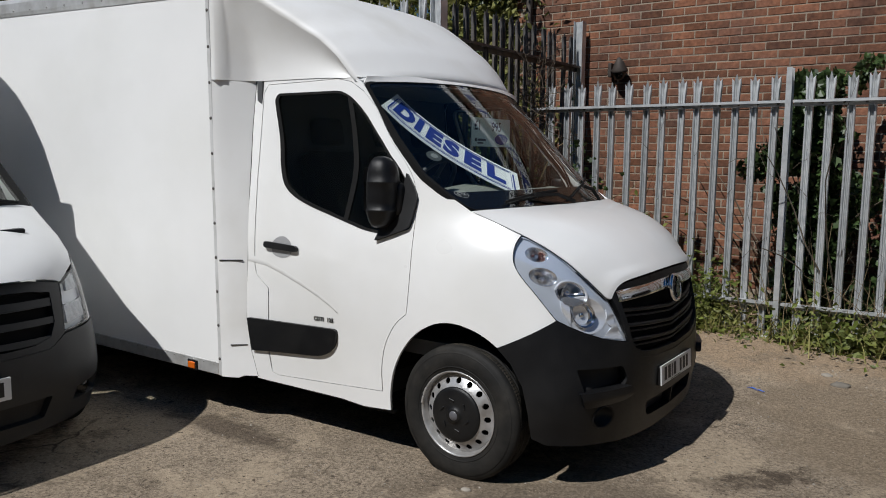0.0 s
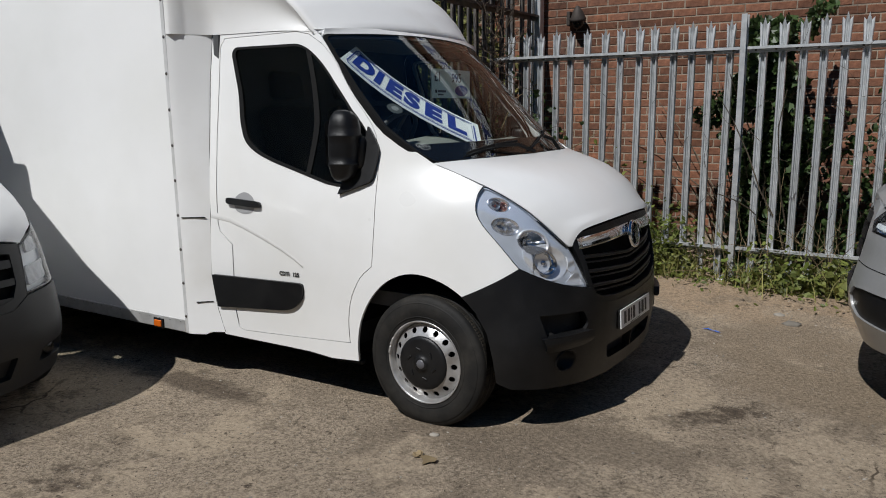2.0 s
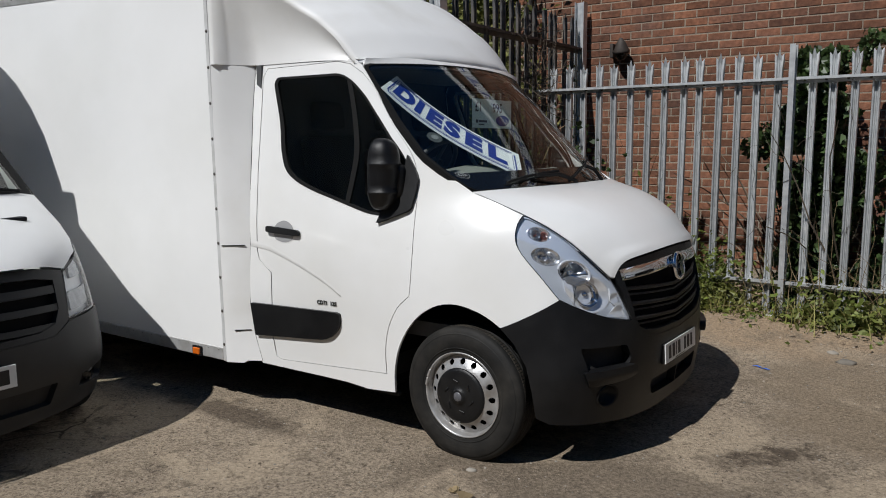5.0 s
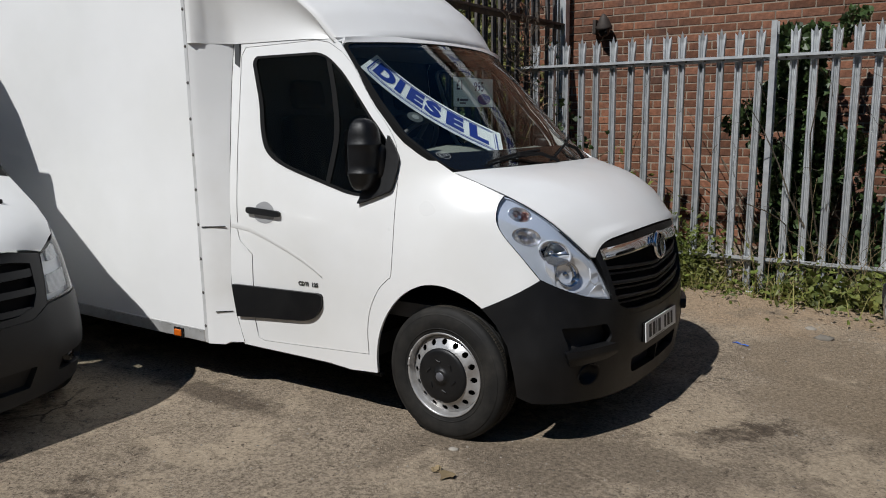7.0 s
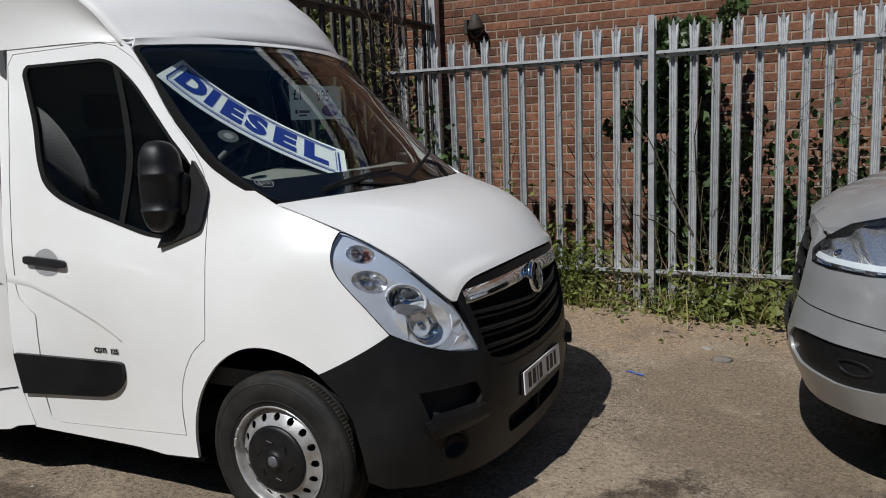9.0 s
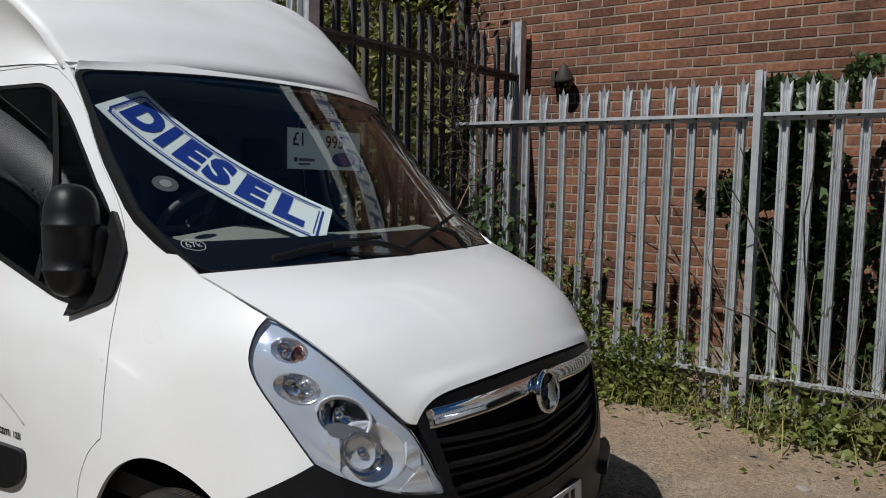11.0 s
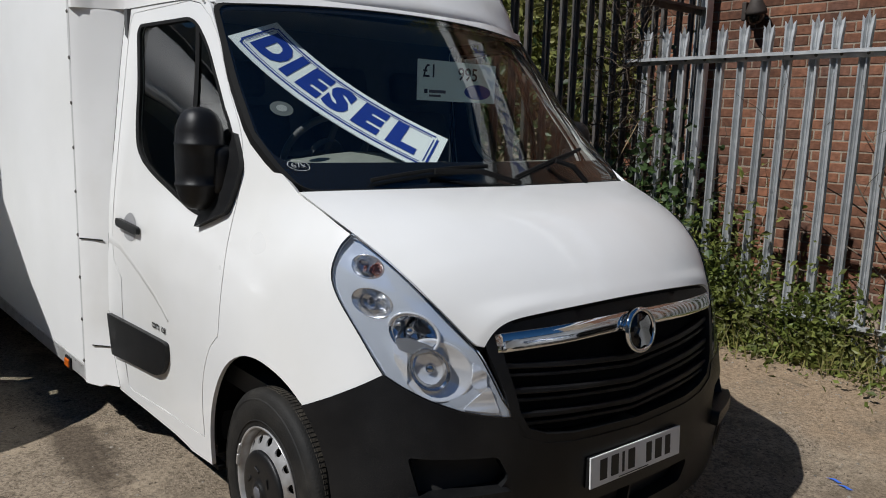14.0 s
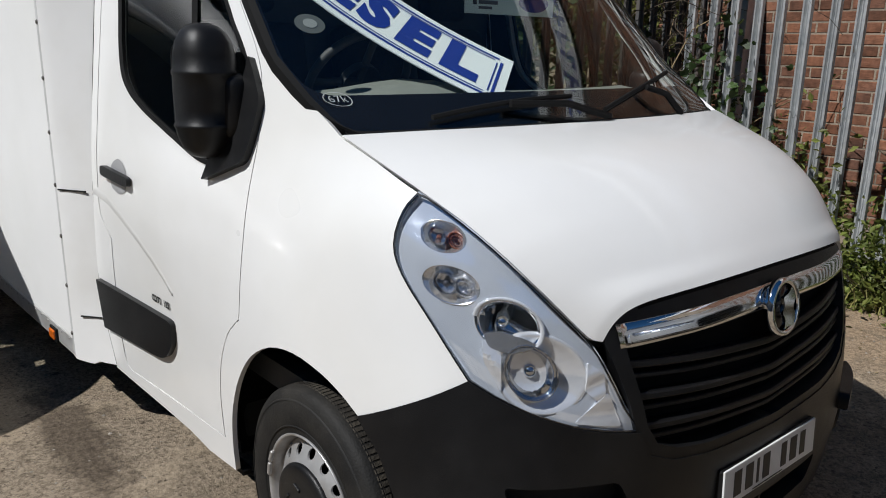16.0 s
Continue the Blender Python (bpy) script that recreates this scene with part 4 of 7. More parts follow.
for k in range(24):
    j = (k + 1) % 24
    rf += [(k * 5 + p, k * 5 + p + 1, j * 5 + p + 1, j * 5 + p) for p in range(4)]
both("fog_ring", (rv, rf), PLASTIC)

# grille: a dark back, a frame, five bars and the chrome bar
grille_line = nose(GRILLE + list(reversed(grille_side)))
grille_back = panel(grille_line, SKIN, 0.0, (), 0.06, -0.055)
gb = part("grille", mesh_of("grille", *joined(grille_back, mirrored(grille_back)), GAP), van, "black slatted radiator grille")
frame_in = nose([(-0.545, 0.935), (-0.30, 0.94), (0.0, 0.945)] + [(0.0, 0.640), (-0.30, 0.652), (-0.41, 0.668), (-0.475, 0.695), (-0.505, 0.745), (-0.52, 0.82), (-0.540, 0.90)])
gf = panel(grille_line, SKIN, 0.05, [frame_in], 0.05, 0.003)
part("grille_frame", mesh_of("grille_frame", *joined(gf, mirrored(gf)), PLASTIC, True), gb)


def nose_strip(path, height, off, depth, tip=1.0):
    """A bar along the nose through (y, z) points, rounded on its face."""
    prof = [(-0.5, -depth), (-0.5, -0.010), (-0.49, -0.006), (-0.44, -0.003), (-0.25, 0.0), (0.25, 0.0), (0.44, -0.003), (0.49, -0.006), (0.5, -0.010), (0.5, -depth)]
    verts, faces = [], []
    pts = dense(path, 0.03, False)
    for i, (y, z) in enumerate(pts):
        h = height * (tip + (1 - tip) * min(1.0, 4.0 * i / len(pts)))
        for u, o in prof:
            side = -1 if y > 0 else 1
            s = SY(-abs(y), z)[0]
            q = SHELL(s, z + u * h, off + o)
            verts.append((q.x, q.y * side, q.z))
    k = len(prof)
    for i in range(len(pts) - 1):
        for p in range(k - 1):
            a = i * k + p
            faces.append((a, a + 1, a + k + 1, a + k))
    n = len(pts) - 1
    faces += [tuple(range(k)), tuple(n * k + q for q in reversed(range(k)))]
    return verts, faces


for z0, zc, hw in ((0.890, 0.850, 0.540), (0.812, 0.772, 0.525), (0.735, 0.697, 0.500)):
    for dz, h in ((0.0, 0.020), (-0.028, 0.013)):
        path = [(-hw, z0 + dz), (-hw * 0.5, (z0 + zc) / 2 + dz), (-0.02, zc + dz), (0.02, zc + dz), (hw * 0.5, (z0 + zc) / 2 + dz), (hw, z0 + dz)]
        part("grille_bar", mesh_of("grille_bar", *nose_strip(path, h, -0.010 - 0.2 * abs(dz), 0.03), PLASTIC), gb)
chrome_path = [(-0.562, 0.957), (-0.45, 0.962), (-0.18, 0.972), (0, 0.975), (0.18, 0.972), (0.45, 0.962), (0.562, 0.957)]
part("chrome_bar", mesh_of("chrome_bar", *nose_strip(chrome_path, 0.058, 0.008, 0.04), CHROME, True), van, "polished chrome bar over the grille")
# round badge: ring, dark field and a plain relief
badge = part("badge", mesh_of("badge", *moved(lathe([(0.0, 0.0), (0.068, 0.0), (0.068, 0.018), (0.0, 0.020)], 40, "x"), pose(0.785, 0, 0.940, 0, -8)), GLOSSBLACK, True), van, "round chrome-ringed badge")
part("badge_ring", mesh_of("badge_ring", *moved(lathe([(0.062, 0.0), (0.076, 0.0), (0.079, 0.012), (0.075, 0.024), (0.067, 0.026), (0.062, 0.020)], 40, "x"), pose(0.785, 0, 0.940, 0, -8)), CHROME, True), badge)
relief = [(0.028, 0.050), (0.045, 0.02), (0.030, -0.005), (0.044, -0.03), (0.028, -0.055), (0.0, -0.05), (-0.018, -0.058), (-0.010, -0.03), (-0.026, -0.012), (-0.012, 0.008), (-0.020, 0.03), (0.004, 0.034)]
bw = Matrix.Translation((0.785, 0, 0.940)) @ Matrix.Rotation(radians(-8), 4, "Y")
rp = panel(rounded(relief, 0.008), lambda u, v, o=0.0: bw @ Vector((0.021 + o, u, v)), 0.008, (), 0.02, 0.006)
part("badge_relief", mesh_of("badge_relief", *rp, CHROME), badge)

# bonnet: stations from the screen to the nose as edge (x, y, z) and middle (x, z)
def edge_of(x=None, y=None, z=0.0):
    q = SHELL(*(SX(x, z) if y is None else SY(y, z)), 0.0)
    return (q.x, -q.y - 0.003, z + 0.002)


STATIONS = [(edge_of(x=0.035, z=1.359), (0.180, 1.372)), (edge_of(x=0.16, z=1.313), (0.31, 1.352)), (edge_of(x=0.301, z=1.257), (0.43, 1.325)), (edge_of(y=-0.787, z=1.198), (0.53, 1.280)),
            (edge_of(y=-0.744, z=1.127), (0.635, 1.212)), (edge_of(y=-0.717, z=1.084), (0.702, 1.150)), (edge_of(y=-0.688, z=1.043), (0.734, 1.112)), (edge_of(y=-0.624, z=0.953), (0.757, 1.086)), (edge_of(y=-0.598, z=0.947), (0.774, 1.060))]
CROWN = [5.0, 5.5, 6.0, 7.0, 8.5, 10.0, 12.0, 15.0, 18.0]


def build_bonnet():
    n_u, n_v = 41, 44
    ts = np.arange(len(STATIONS))
    cols = np.array([[*e, *c] for e, c in STATIONS])
    fine = np.linspace(0, len(STATIONS) - 1, n_u)
    rows = np.array([even(fine, ts, cols[:, k], 2 if k < 3 else 14) for k in range(5)]).T
    crown = even(fine, ts, CROWN, 14)
    verts, faces = [], []
    for (xe, ye, ze, xc, zc), cr in zip(rows, crown):
        for j in range(n_v + 1):
            v = math.sin(math.pi / 2 * (-1 + 2 * j / n_v))
            w = abs(v)
            share = min(0.5, 0.034 / max(0.03, zc - ze) + 0.07)
            z = zc + (ze - zc) * (share * w ** 2 + (1 - share) * w ** cr)
            verts.append((xc + (xe - xc) * w ** 2.2, v * ye, z))
    k = n_v + 1
    for i in range(n_u - 1):
        for j in range(n_v):
            a = i * k + j
            faces.append((a, a + k, a + k + 1, a + 1))
    top = len(verts)
    rim = [j for j in range(k)] + [i * k + n_v for i in range(1, n_u)] + [(n_u - 1) * k + j for j in reversed(range(n_v))] + [i * k for i in reversed(range(1, n_u - 1))]
    for r in rim:
        x, y, z = verts[r]
        verts.append((x, y, z))
        verts.append((x - 0.022, y * 0.985, z - 0.010))
    for i in range(len(rim)):
        a, c = top + 2 * i, top + 2 * ((i + 1) % len(rim))
        faces.append((a, c, c + 1, a + 1))
    part("bonnet", mesh_of("bonnet", verts, faces, PAINT, True), van, "smooth white bonnet")
    part("bonnet_gap", mesh_of("bonnet_gap", [(x - 0.010, y * 0.994, z - 0.016) for x, y, z in verts[:top]], [f for f in faces if max(f) < top], GAP, True), van)


build_bonnet()

# ---- headlamps ----
def build_headlamp(side):
    lamp = part("headlamp", mesh_of("headlamp", *((lambda p: p if side < 0 else mirrored(p))(panel(head_line, SKIN, 0.006, [shrunk(head_line, 0.0045)], 0.035, 0.002))), GLOSSBLACK, True), van, "clear three-chamber headlamp")

    def put(name, pair, mat, smooth=True, label=""):
        return part(name, mesh_of(name, *(pair if side < 0 else mirrored(pair)), mat, smooth), lamp, label)

    inner = shrunk(head_line, -0.010)
    put("lamp_lens", panel(shrunk(head_line, 0.004), SKIN, 0.0, (), 0.05, 0.006), LENS)

    def bowl(c, r, mat, depth=0.05, face=-0.012, ring=True, squash=1.0):
        u0, v0 = c
        prof = [(1.08, face - 0.012), (1.04, face), (0.98, face)] + [(q, face - depth * (1 - q * q)) for q in (0.9, 0.7, 0.5, 0.3, 0.12, 0.0)]
        v, f = [], []
        n = 48
        for k in range(n):
            a = 2 * math.pi * k / n
            for q, o in prof:
                rib = 0.0010 * math.cos(26 * a) * (0.45 < q < 0.95)
                v.append(SKIN(u0 + r * q * math.cos(a) * squash, v0 + r * q * math.sin(a), o + rib))
        m = len(prof)
        for k in range(n):
            j = (k + 1) % n
            f += [(k * m + p, k * m + p + 1, j * m + p + 1, j * m + p) for p in range(m - 1)]
        put("reflector", (v, f), mat)

    def ball(c, r, off, mat, name):
        p = SKIN(*c, off)
        v, f = lathe([(r * math.sin(t), -r * math.cos(t)) for t in [math.pi * k / 10 for k in range(11)]], 20, "z")
        put(name, moved((v, f), Matrix.Translation(p)), mat)

    def hoop(c, r, width, height, mat, name, squash=1.0, face=-0.012, start=0.0, sweep=2 * math.pi):
        """A rounded ring standing on the housing."""
        v, f = [], []
        n, prof = 40, [(1.0 + width, face - 0.03), (1.0 + width, face), (1.0 + width * 0.7, face + height), (1.0 + width * 0.3, face + height), (1.0, face), (1.0, face - 0.03)]
        for k in range(n + 1):
            a = start + sweep * k / n
            for q, o in prof:
                v.append(SKIN(c[0] + r * q * math.cos(a) * squash, c[1] + r * q * math.sin(a), o))
        m = len(prof)
        f = [(k * m + p, k * m + p + 1, (k + 1) * m + p + 1, (k + 1) * m + p) for k in range(n) for p in range(m - 1)]
        put(name, (v, f), mat)

    main = (2.90 * K, 0.880)
    clear = (3.00 * K, 0.884)
    high = (3.16 * K, 0.984)
    side_lamp = (3.73 * K, 1.064)
    turn_lamp = (3.70 * K, 1.168)
    circles = [[(c[0] + r * 0.99 * q * math.cos(2 * math.pi * k / 24), c[1] + r * 0.99 * math.sin(2 * math.pi * k / 24)) for k in range(24)] for c, r, q in
               ((main, 0.088, 1.55), (high, 0.058, 1.8), (side_lamp, 0.043, 2.2), (turn_lamp, 0.036, 2.2))]
    put("lamp_housing", panel(inner, lambda u, v, o=0.0: SKIN(u, v, o - 0.016 - 0.005 * math.sin(11 * v + 5 * u) - 0.002 * math.sin(37 * v - 17 * u)), 0.0, circles, 0.022), HOUSING)
    # the low beam: a fluted outer bowl, and in it a clear deep bowl with a capped bulb
    bowl(main, 0.088, BRIGHT, 0.026, -0.014, squash=1.55)
    hoop(clear, 0.058, 0.10, 0.010, CHROME, "lamp_ring", 1.3, -0.016)
    bowl(clear, 0.058, CHROME, 0.060, -0.010, squash=1.3)
    ball(clear, 0.016, -0.040, CHROME, "bulb_cap")
    # the high beam, behind a broad silver ring, with a shelf between it and the low beam
    bowl(high, 0.056, CHROME, 0.055, -0.014, squash=1.8)
    hoop(high, 0.055, 0.16, 0.012, BRIGHT, "lamp_ring", 1.75, -0.016, 0.1 * math.pi, 1.15 * math.pi)
    ball((high[0] + 0.02, high[1] + 0.006), 0.015, -0.040, CHROME, "bulb_cap")
    q = [(high[0] - 0.088, high[1] - 0.040), (high[0] - 0.04, high[1] - 0.024), (high[0] + 0.03, high[1] - 0.012), (high[0] + 0.082, high[1] - 0.018), (high[0] + 0.075, high[1] - 0.048), (high[0] + 0.01, high[1] - 0.060)]
    put("lamp_shelf", panel(rounded(q, 0.012), lambda u, v, o=0.0: SKIN(u, v, o - 0.008), 0.02, (), 0.02), REFLECTOR)
    # side lamp and turn lamp: clear cups with a small ringed bulb and a patterned half
    for c, r, m in ((side_lamp, 0.043, BADGEGREY), (turn_lamp, 0.036, REDLENS)):
        bowl(c, r, REFLECTOR, 0.026, -0.014, squash=2.2)
        hoop((c[0] + 0.020, c[1] + 0.002), r * 0.50, 0.16, 0.006, CHROME, "bulb_ring", 1.5, -0.016)
        ball((c[0] + 0.020, c[1] + 0.002), r * 0.42, -0.030, LENS, "bulb")
        ball((c[0] + 0.020, c[1] + 0.002), r * 0.16, -0.030, m, "filament")
        for j in (0.44, 0.28, 0.12):
            hoop((c[0] - 0.040, c[1] - 0.004), r * j, 0.25, 0.004, REFLECTOR if m is BADGEGREY else m, "lens_ring", 1.5, -0.026)
    # bright plates in the tip and beside the lower bowl
    q = [(2.60 * K, 0.768), (2.10 * K, 0.752), (2.20 * K, 0.835)]
    put("fin", panel(rounded(q, 0.012), lambda u, v, o=0.0: SKIN(u, v, o - 0.003 * math.sin(90 * v)), 0.010, (), 0.012, -0.008), BRIGHT)
    q = rounded([(2.36 * K, 0.905), (2.20 * K, 0.872), (2.26 * K, 0.800), (2.44 * K, 0.840)], 0.008)
    put("fin", panel(q, lambda u, v, o=0.0: SKIN(u, v, o - 0.003 * math.sin(120 * v + 30 * u)), 0.012, (), 0.012, -0.008), BRIGHT)
    q = rounded([(3.52 * K, 0.905), (3.36 * K, 0.838), (3.30 * K, 0.930), (3.48 * K, 0.955)], 0.01)
    put("fin", panel(q, lambda u, v, o=0.0: SKIN(u, v, o - 0.004 * math.sin(80 * v - 60 * u)), 0.012, (), 0.012, -0.006), BRIGHT, False)


build_headlamp(-1)
build_headlamp(1)

# number plate: white plate, lettering as plain bars
plate = part("number_plate", box_bm(-0.003, 0.003, -0.245, 0.245, -0.0525, 0.0525, 0.002), van, "white number plate with dark bars", mat=PLATE)
plate.matrix_world = pose(0.826, 0, 0.506, 0, -3, 0)
for y, w in ((-0.180, 0.036), (-0.122, 0.038), (-0.078, 0.012), (-0.034, 0.036), (0.062, 0.030), (0.116, 0.038), (0.170, 0.030)):
    part("plate_bar", box_bm(0.003, 0.0042, y - w / 2, y + w / 2, -0.034, 0.036), plate, mat=INK)
part("plate_bar", box_bm(0.003, 0.0042, -0.10, 0.06, -0.0475, -0.0445), plate, mat=INK)
part("plate_holder", box_bm(0.780, 0.8215, -0.248, 0.248, 0.452, 0.558, 0.006), van, mat=PLASTIC)


# ---- windscreen ----
SCREEN_V = [0, 0.1, 0.25, 0.5, 0.75, 1]
SCREEN_Y = [0.838, 0.872, 0.890, 0.875, 0.855, 0.835]
SCREEN_X = [0.022, -0.09, -0.25, -0.42, -0.56, -0.69]


def screen_point(u, v, off=0.0):
    """u from -1 to 1 across, v from 0 at the bonnet to 1 at the roof."""
    ye, xe = float(np.interp(v, SCREEN_V, SCREEN_Y)), float(np.interp(v, SCREEN_V, SCREEN_X))
    xc = 0.165 - 0.690 * v
    ze, zc = 1.360 + 0.672 * v, 1.368 + 0.694 * v
    w = abs(u)
    bow = 0.025 * math.sin(math.pi * v)
    p = Vector((xc + (xe - xc) * w ** 2.2 + bow * (1 - w ** 2.2), u * ye, zc + (ze - zc) * w ** 2 + bow * 0.9))
    return p + off * Vector((0.69, 0.0, 0.72))


def screen_skin(u, v, off=0.0):
    return screen_point(u / 0.84, v / 1.0, off)


screen_line = rounded([(-0.838, 0.0), (0.838, 0.0), (0.836, 1.0), (-0.836, 1.0)], [0.05, 0.05, 0.06, 0.06])
scr = part("windscreen", mesh_of("windscreen", *panel(screen_line, screen_skin, 0.0, (), 0.08, 0.0), GLASS, True), van, "dark raked windscreen with sale stickers inside")
frit_in = rounded([(-0.822, 0.125), (0.795, 0.125), (0.805, 0.965), (-0.822, 0.965)], [0.06, 0.06, 0.04, 0.04])
part("screen_border", mesh_of("screen_border", *panel(screen_line, screen_skin, 0.0, [frit_in], 0.06, -0.006), GLOSSBLACK, True), scr)
part("screen_seal", mesh_of("screen_seal", *panel(rounded([(-0.850, -0.015), (0.850, -0.015), (0.847, 1.012), (-0.847, 1.012)], [0.11, 0.11, 0.06, 0.06]), screen_skin, 0.03, [shrunk(screen_line, 0.006)], 0.07, 0.002), SEAL, True), scr)
# roof edge above the screen
roof_line = [(-0.838, 1.0), (0.838, 1.0), (0.830, 1.050), (-0.830, 1.050)]
part("roof_edge", mesh_of("roof_edge", *panel(roof_line, screen_skin, 0.03, (), 0.06, 0.004), PAINT, True), van)
# scuttle between bonnet and glass
part("scuttle", mesh_of("scuttle", *panel(rounded([(-0.84, -0.05), (0.84, -0.05), (0.82, 0.06), (-0.82, 0.06)], 0.02), screen_skin, 0.0, (), 0.07, -0.010), PLASTIC, True), van, "black scuttle panel")


def wiper(a, c, root):
    blade = [screen_skin(a[0] + (c[0] - a[0]) * k / 6, a[1] + (c[1] - a[1]) * k / 6 + 0.012 * math.sin(math.pi * k / 6), 0.016) for k in range(7)]
    arm = [screen_skin(root[0], root[1], 0.02), screen_skin((root[0] + blade_mid(a, c)[0]) / 2, (root[1] + blade_mid(a, c)[1]) / 2 + 0.01, 0.042), screen_skin(*blade_mid(a, c), 0.026)]
    w = part("wiper", mesh_of("wiper", *joined(tube(blade, 0.008, 6), tube(arm, 0.011, 6)), SEAL), van, "black wiper arm and blade")
    return w


def blade_mid(a, c):
    return ((a[0] + c[0]) / 2, (a[1] + c[1]) / 2)


wiper((-0.60, 0.03), (-0.10, 0.085), (0.02, 0.0))
wiper((0.02, 0.03), (0.56, 0.17), (0.45, -0.01))
scr.visible_shadow = False

# banner, price card, strip and stickers behind the glass
BAN_A, BAN_M, BAN_B = Vector((-0.622, -0.703, 1.945)), Vector((-0.385, -0.490, 1.695)), Vector((-0.085, -0.168, 1.472))
BAN_UP_A, BAN_UP_B = Vector((-0.34, 0.88, 0.32)).normalized(), Vector((-0.42, 0.82, 0.39)).normalized()
BAN_W = 0.140


def banner_point(t, w, off=0.0):
    """Along a sagging plastic strip that leans from the screen pillar to the dashboard; w across it, off towards the glass."""
    p = (1 - t) ** 2 * BAN_A + 2 * t * (1 - t) * (2 * BAN_M - 0.5 * (BAN_A + BAN_B)) + t * t * BAN_B
    tan = (2 * (1 - t) * (2 * BAN_M - 0.5 * (BAN_A + BAN_B) - BAN_A) + 2 * t * (BAN_B - 2 * BAN_M + 0.5 * (BAN_A + BAN_B))).normalized()
    up = BAN_UP_A.lerp(BAN_UP_B, t)
    up = (up - tan * up.dot(tan)).normalized()
    return p + up * w + tan.cross(up) * off


def band(t0, t1, w0, w1, off=0.0, n=24):
    """A strip of the banner as a mesh."""
    verts = [banner_point(t0 + (t1 - t0) * k / n, w, off) for k in range(n + 1) for w in (w0, w1)]
    return verts, [(2 * k, 2 * k + 2, 2 * k + 3, 2 * k + 1) for k in range(n)]


sheet = band(0.0, 1.0, -BAN_W, BAN_W, 0.0)
banner = part("diesel_banner", mesh_of("diesel_banner", *joined(sheet, band(0.0, 1.0, -BAN_W, BAN_W, -0.003)), BANNERWHITE, True), scr, "pale curved banner lettered in blue")
for w0, w1, t0, t1 in ((0.107, 0.116, 0.045, 0.955), (0.096, 0.100, 0.058, 0.942), (-0.116, -0.107, 0.045, 0.955), (-0.100, -0.096, 0.058, 0.942)):
    part("banner_line", mesh_of("banner_line", *band(t0, t1, w0, w1, 0.002), BANNERBLUE), banner)
for t, w, h in ((0.030, 0.009, 0.096), (0.048, 0.004, 0.086), (0.950, 0.004, 0.086), (0.962, 0.009, 0.096)):
    part("banner_line", mesh_of("banner_line", *band(t, t + w, -h, h, 0.002, 4), BANNERBLUE), banner)
for t0, t1, w0, w1, t2, w2 in ((0.033, 0.048, 0.094, 0.112, 0.042, 0.080), (0.955, 0.970, 0.112, 0.094, 0.960, 0.080)):
    for sgn in (1, -1):
        corner = [banner_point(t0, sgn * w0, 0.002), banner_point(t1, sgn * w1, 0.002), banner_point(t1 + 0.004, sgn * (w1 - 0.010), 0.002), banner_point(t0 + 0.006, sgn * (w0 - 0.008), 0.002)]
        part("banner_line", mesh_of("banner_line", corner, [(0, 1, 2, 3)], BANNERBLUE), banner)
for ch, t0 in zip("DIESEL", (0.152, 0.282, 0.405, 0.540, 0.690, 0.845)):
    tv, tf = text_mesh(ch, 0.208, 0.0, 0.014)
    part("banner_letter", mesh_of("banner_letter", [banner_point(t0 + v[0] / 0.93, v[1], 0.002) for v in tv], tf, BANNERBLUE), banner)
TRIMGREY = material("pillar_trim_grey", (0.42, 0.40, 0.36), 0.6, vary=0.03)
# price card hanging a little way behind the glass
card = part("price_card", box_bm(-0.590, -0.586, 0.090, 0.578, 1.702, 1.888, 0.0015, 1), scr, "pale green price card with dark figures", CARD)
for text, yc, zc, size in (("£1", 0.160, 1.835, 0.085), ("995", 0.395, 1.830, 0.085)):
    tv, tf = text_mesh(text, size, 0.0, 0.001)
    part("card_figure", mesh_of("card_figure", [(-0.5845, yc + v[0], zc + v[1]) for v in tv], tf, INK), card)
for y0, y1, z0, z1, m in ((0.13, 0.15, 1.735, 1.755, INK), (0.16, 0.26, 1.738, 1.752, BADGEGREY), (0.16, 0.23, 1.720, 1.730, BADGEGREY)):
    part("card_bar", box_bm(-0.5855, -0.5845, y0, y1, z0, z1), card, mat=m)
ov = [(-0.5845, 0.46 + 0.085 * math.cos(2 * math.pi * k / 24), 1.752 + 0.036 * math.sin(2 * math.pi * k / 24)) for k in range(24)]
part("card_oval", mesh_of("card_oval", ov, [tuple(range(24))], BANNERBLUE), card)


def ring_on_glass(name, c, r, w, mat, off, parent=None, squash=0.8):
    n = 24
    o = [(c[0] + r * math.cos(2 * math.pi * k / n), c[1] + r * squash * math.sin(2 * math.pi * k / n)) for k in range(n)]
    i = [(c[0] + (r - w) * math.cos(2 * math.pi * k / n), c[1] + (r - w) * squash * math.sin(2 * math.pi * k / n)) for k in range(n)]
    return part(name, mesh_of(name, *panel(o, screen_skin, 0.0, [i] if w < r else (), 0.02, off), mat), parent or scr)


disc = ring_on_glass("tax_disc", (-0.728, 0.378), 0.034, 0.035, material("disc_grey", (0.06, 0.07, 0.07), 0.5, vary=0.1), -0.006, squash=1.1)
tagged(disc, "round paper disc in a holder")
ring_on_glass("disc_centre", (-0.728, 0.378), 0.016, 0.017, material('disc_pale', (0.20, 0.22, 0.22), 0.5, vary=0.1), -0.004, disc, squash=1.1)
CHALK = material("chalk_mark", (0.42, 0.44, 0.44), 0.7, vary=0.1)
k67 = ring_on_glass("mileage_mark", (-0.778, 0.106), 0.032, 0.0018, CHALK, 0.003, squash=0.72)
tagged(k67, "hand-drawn white mileage figure in an oval")
tv, tf = text_mesh("67k", 0.030, 0.0, -0.0004)
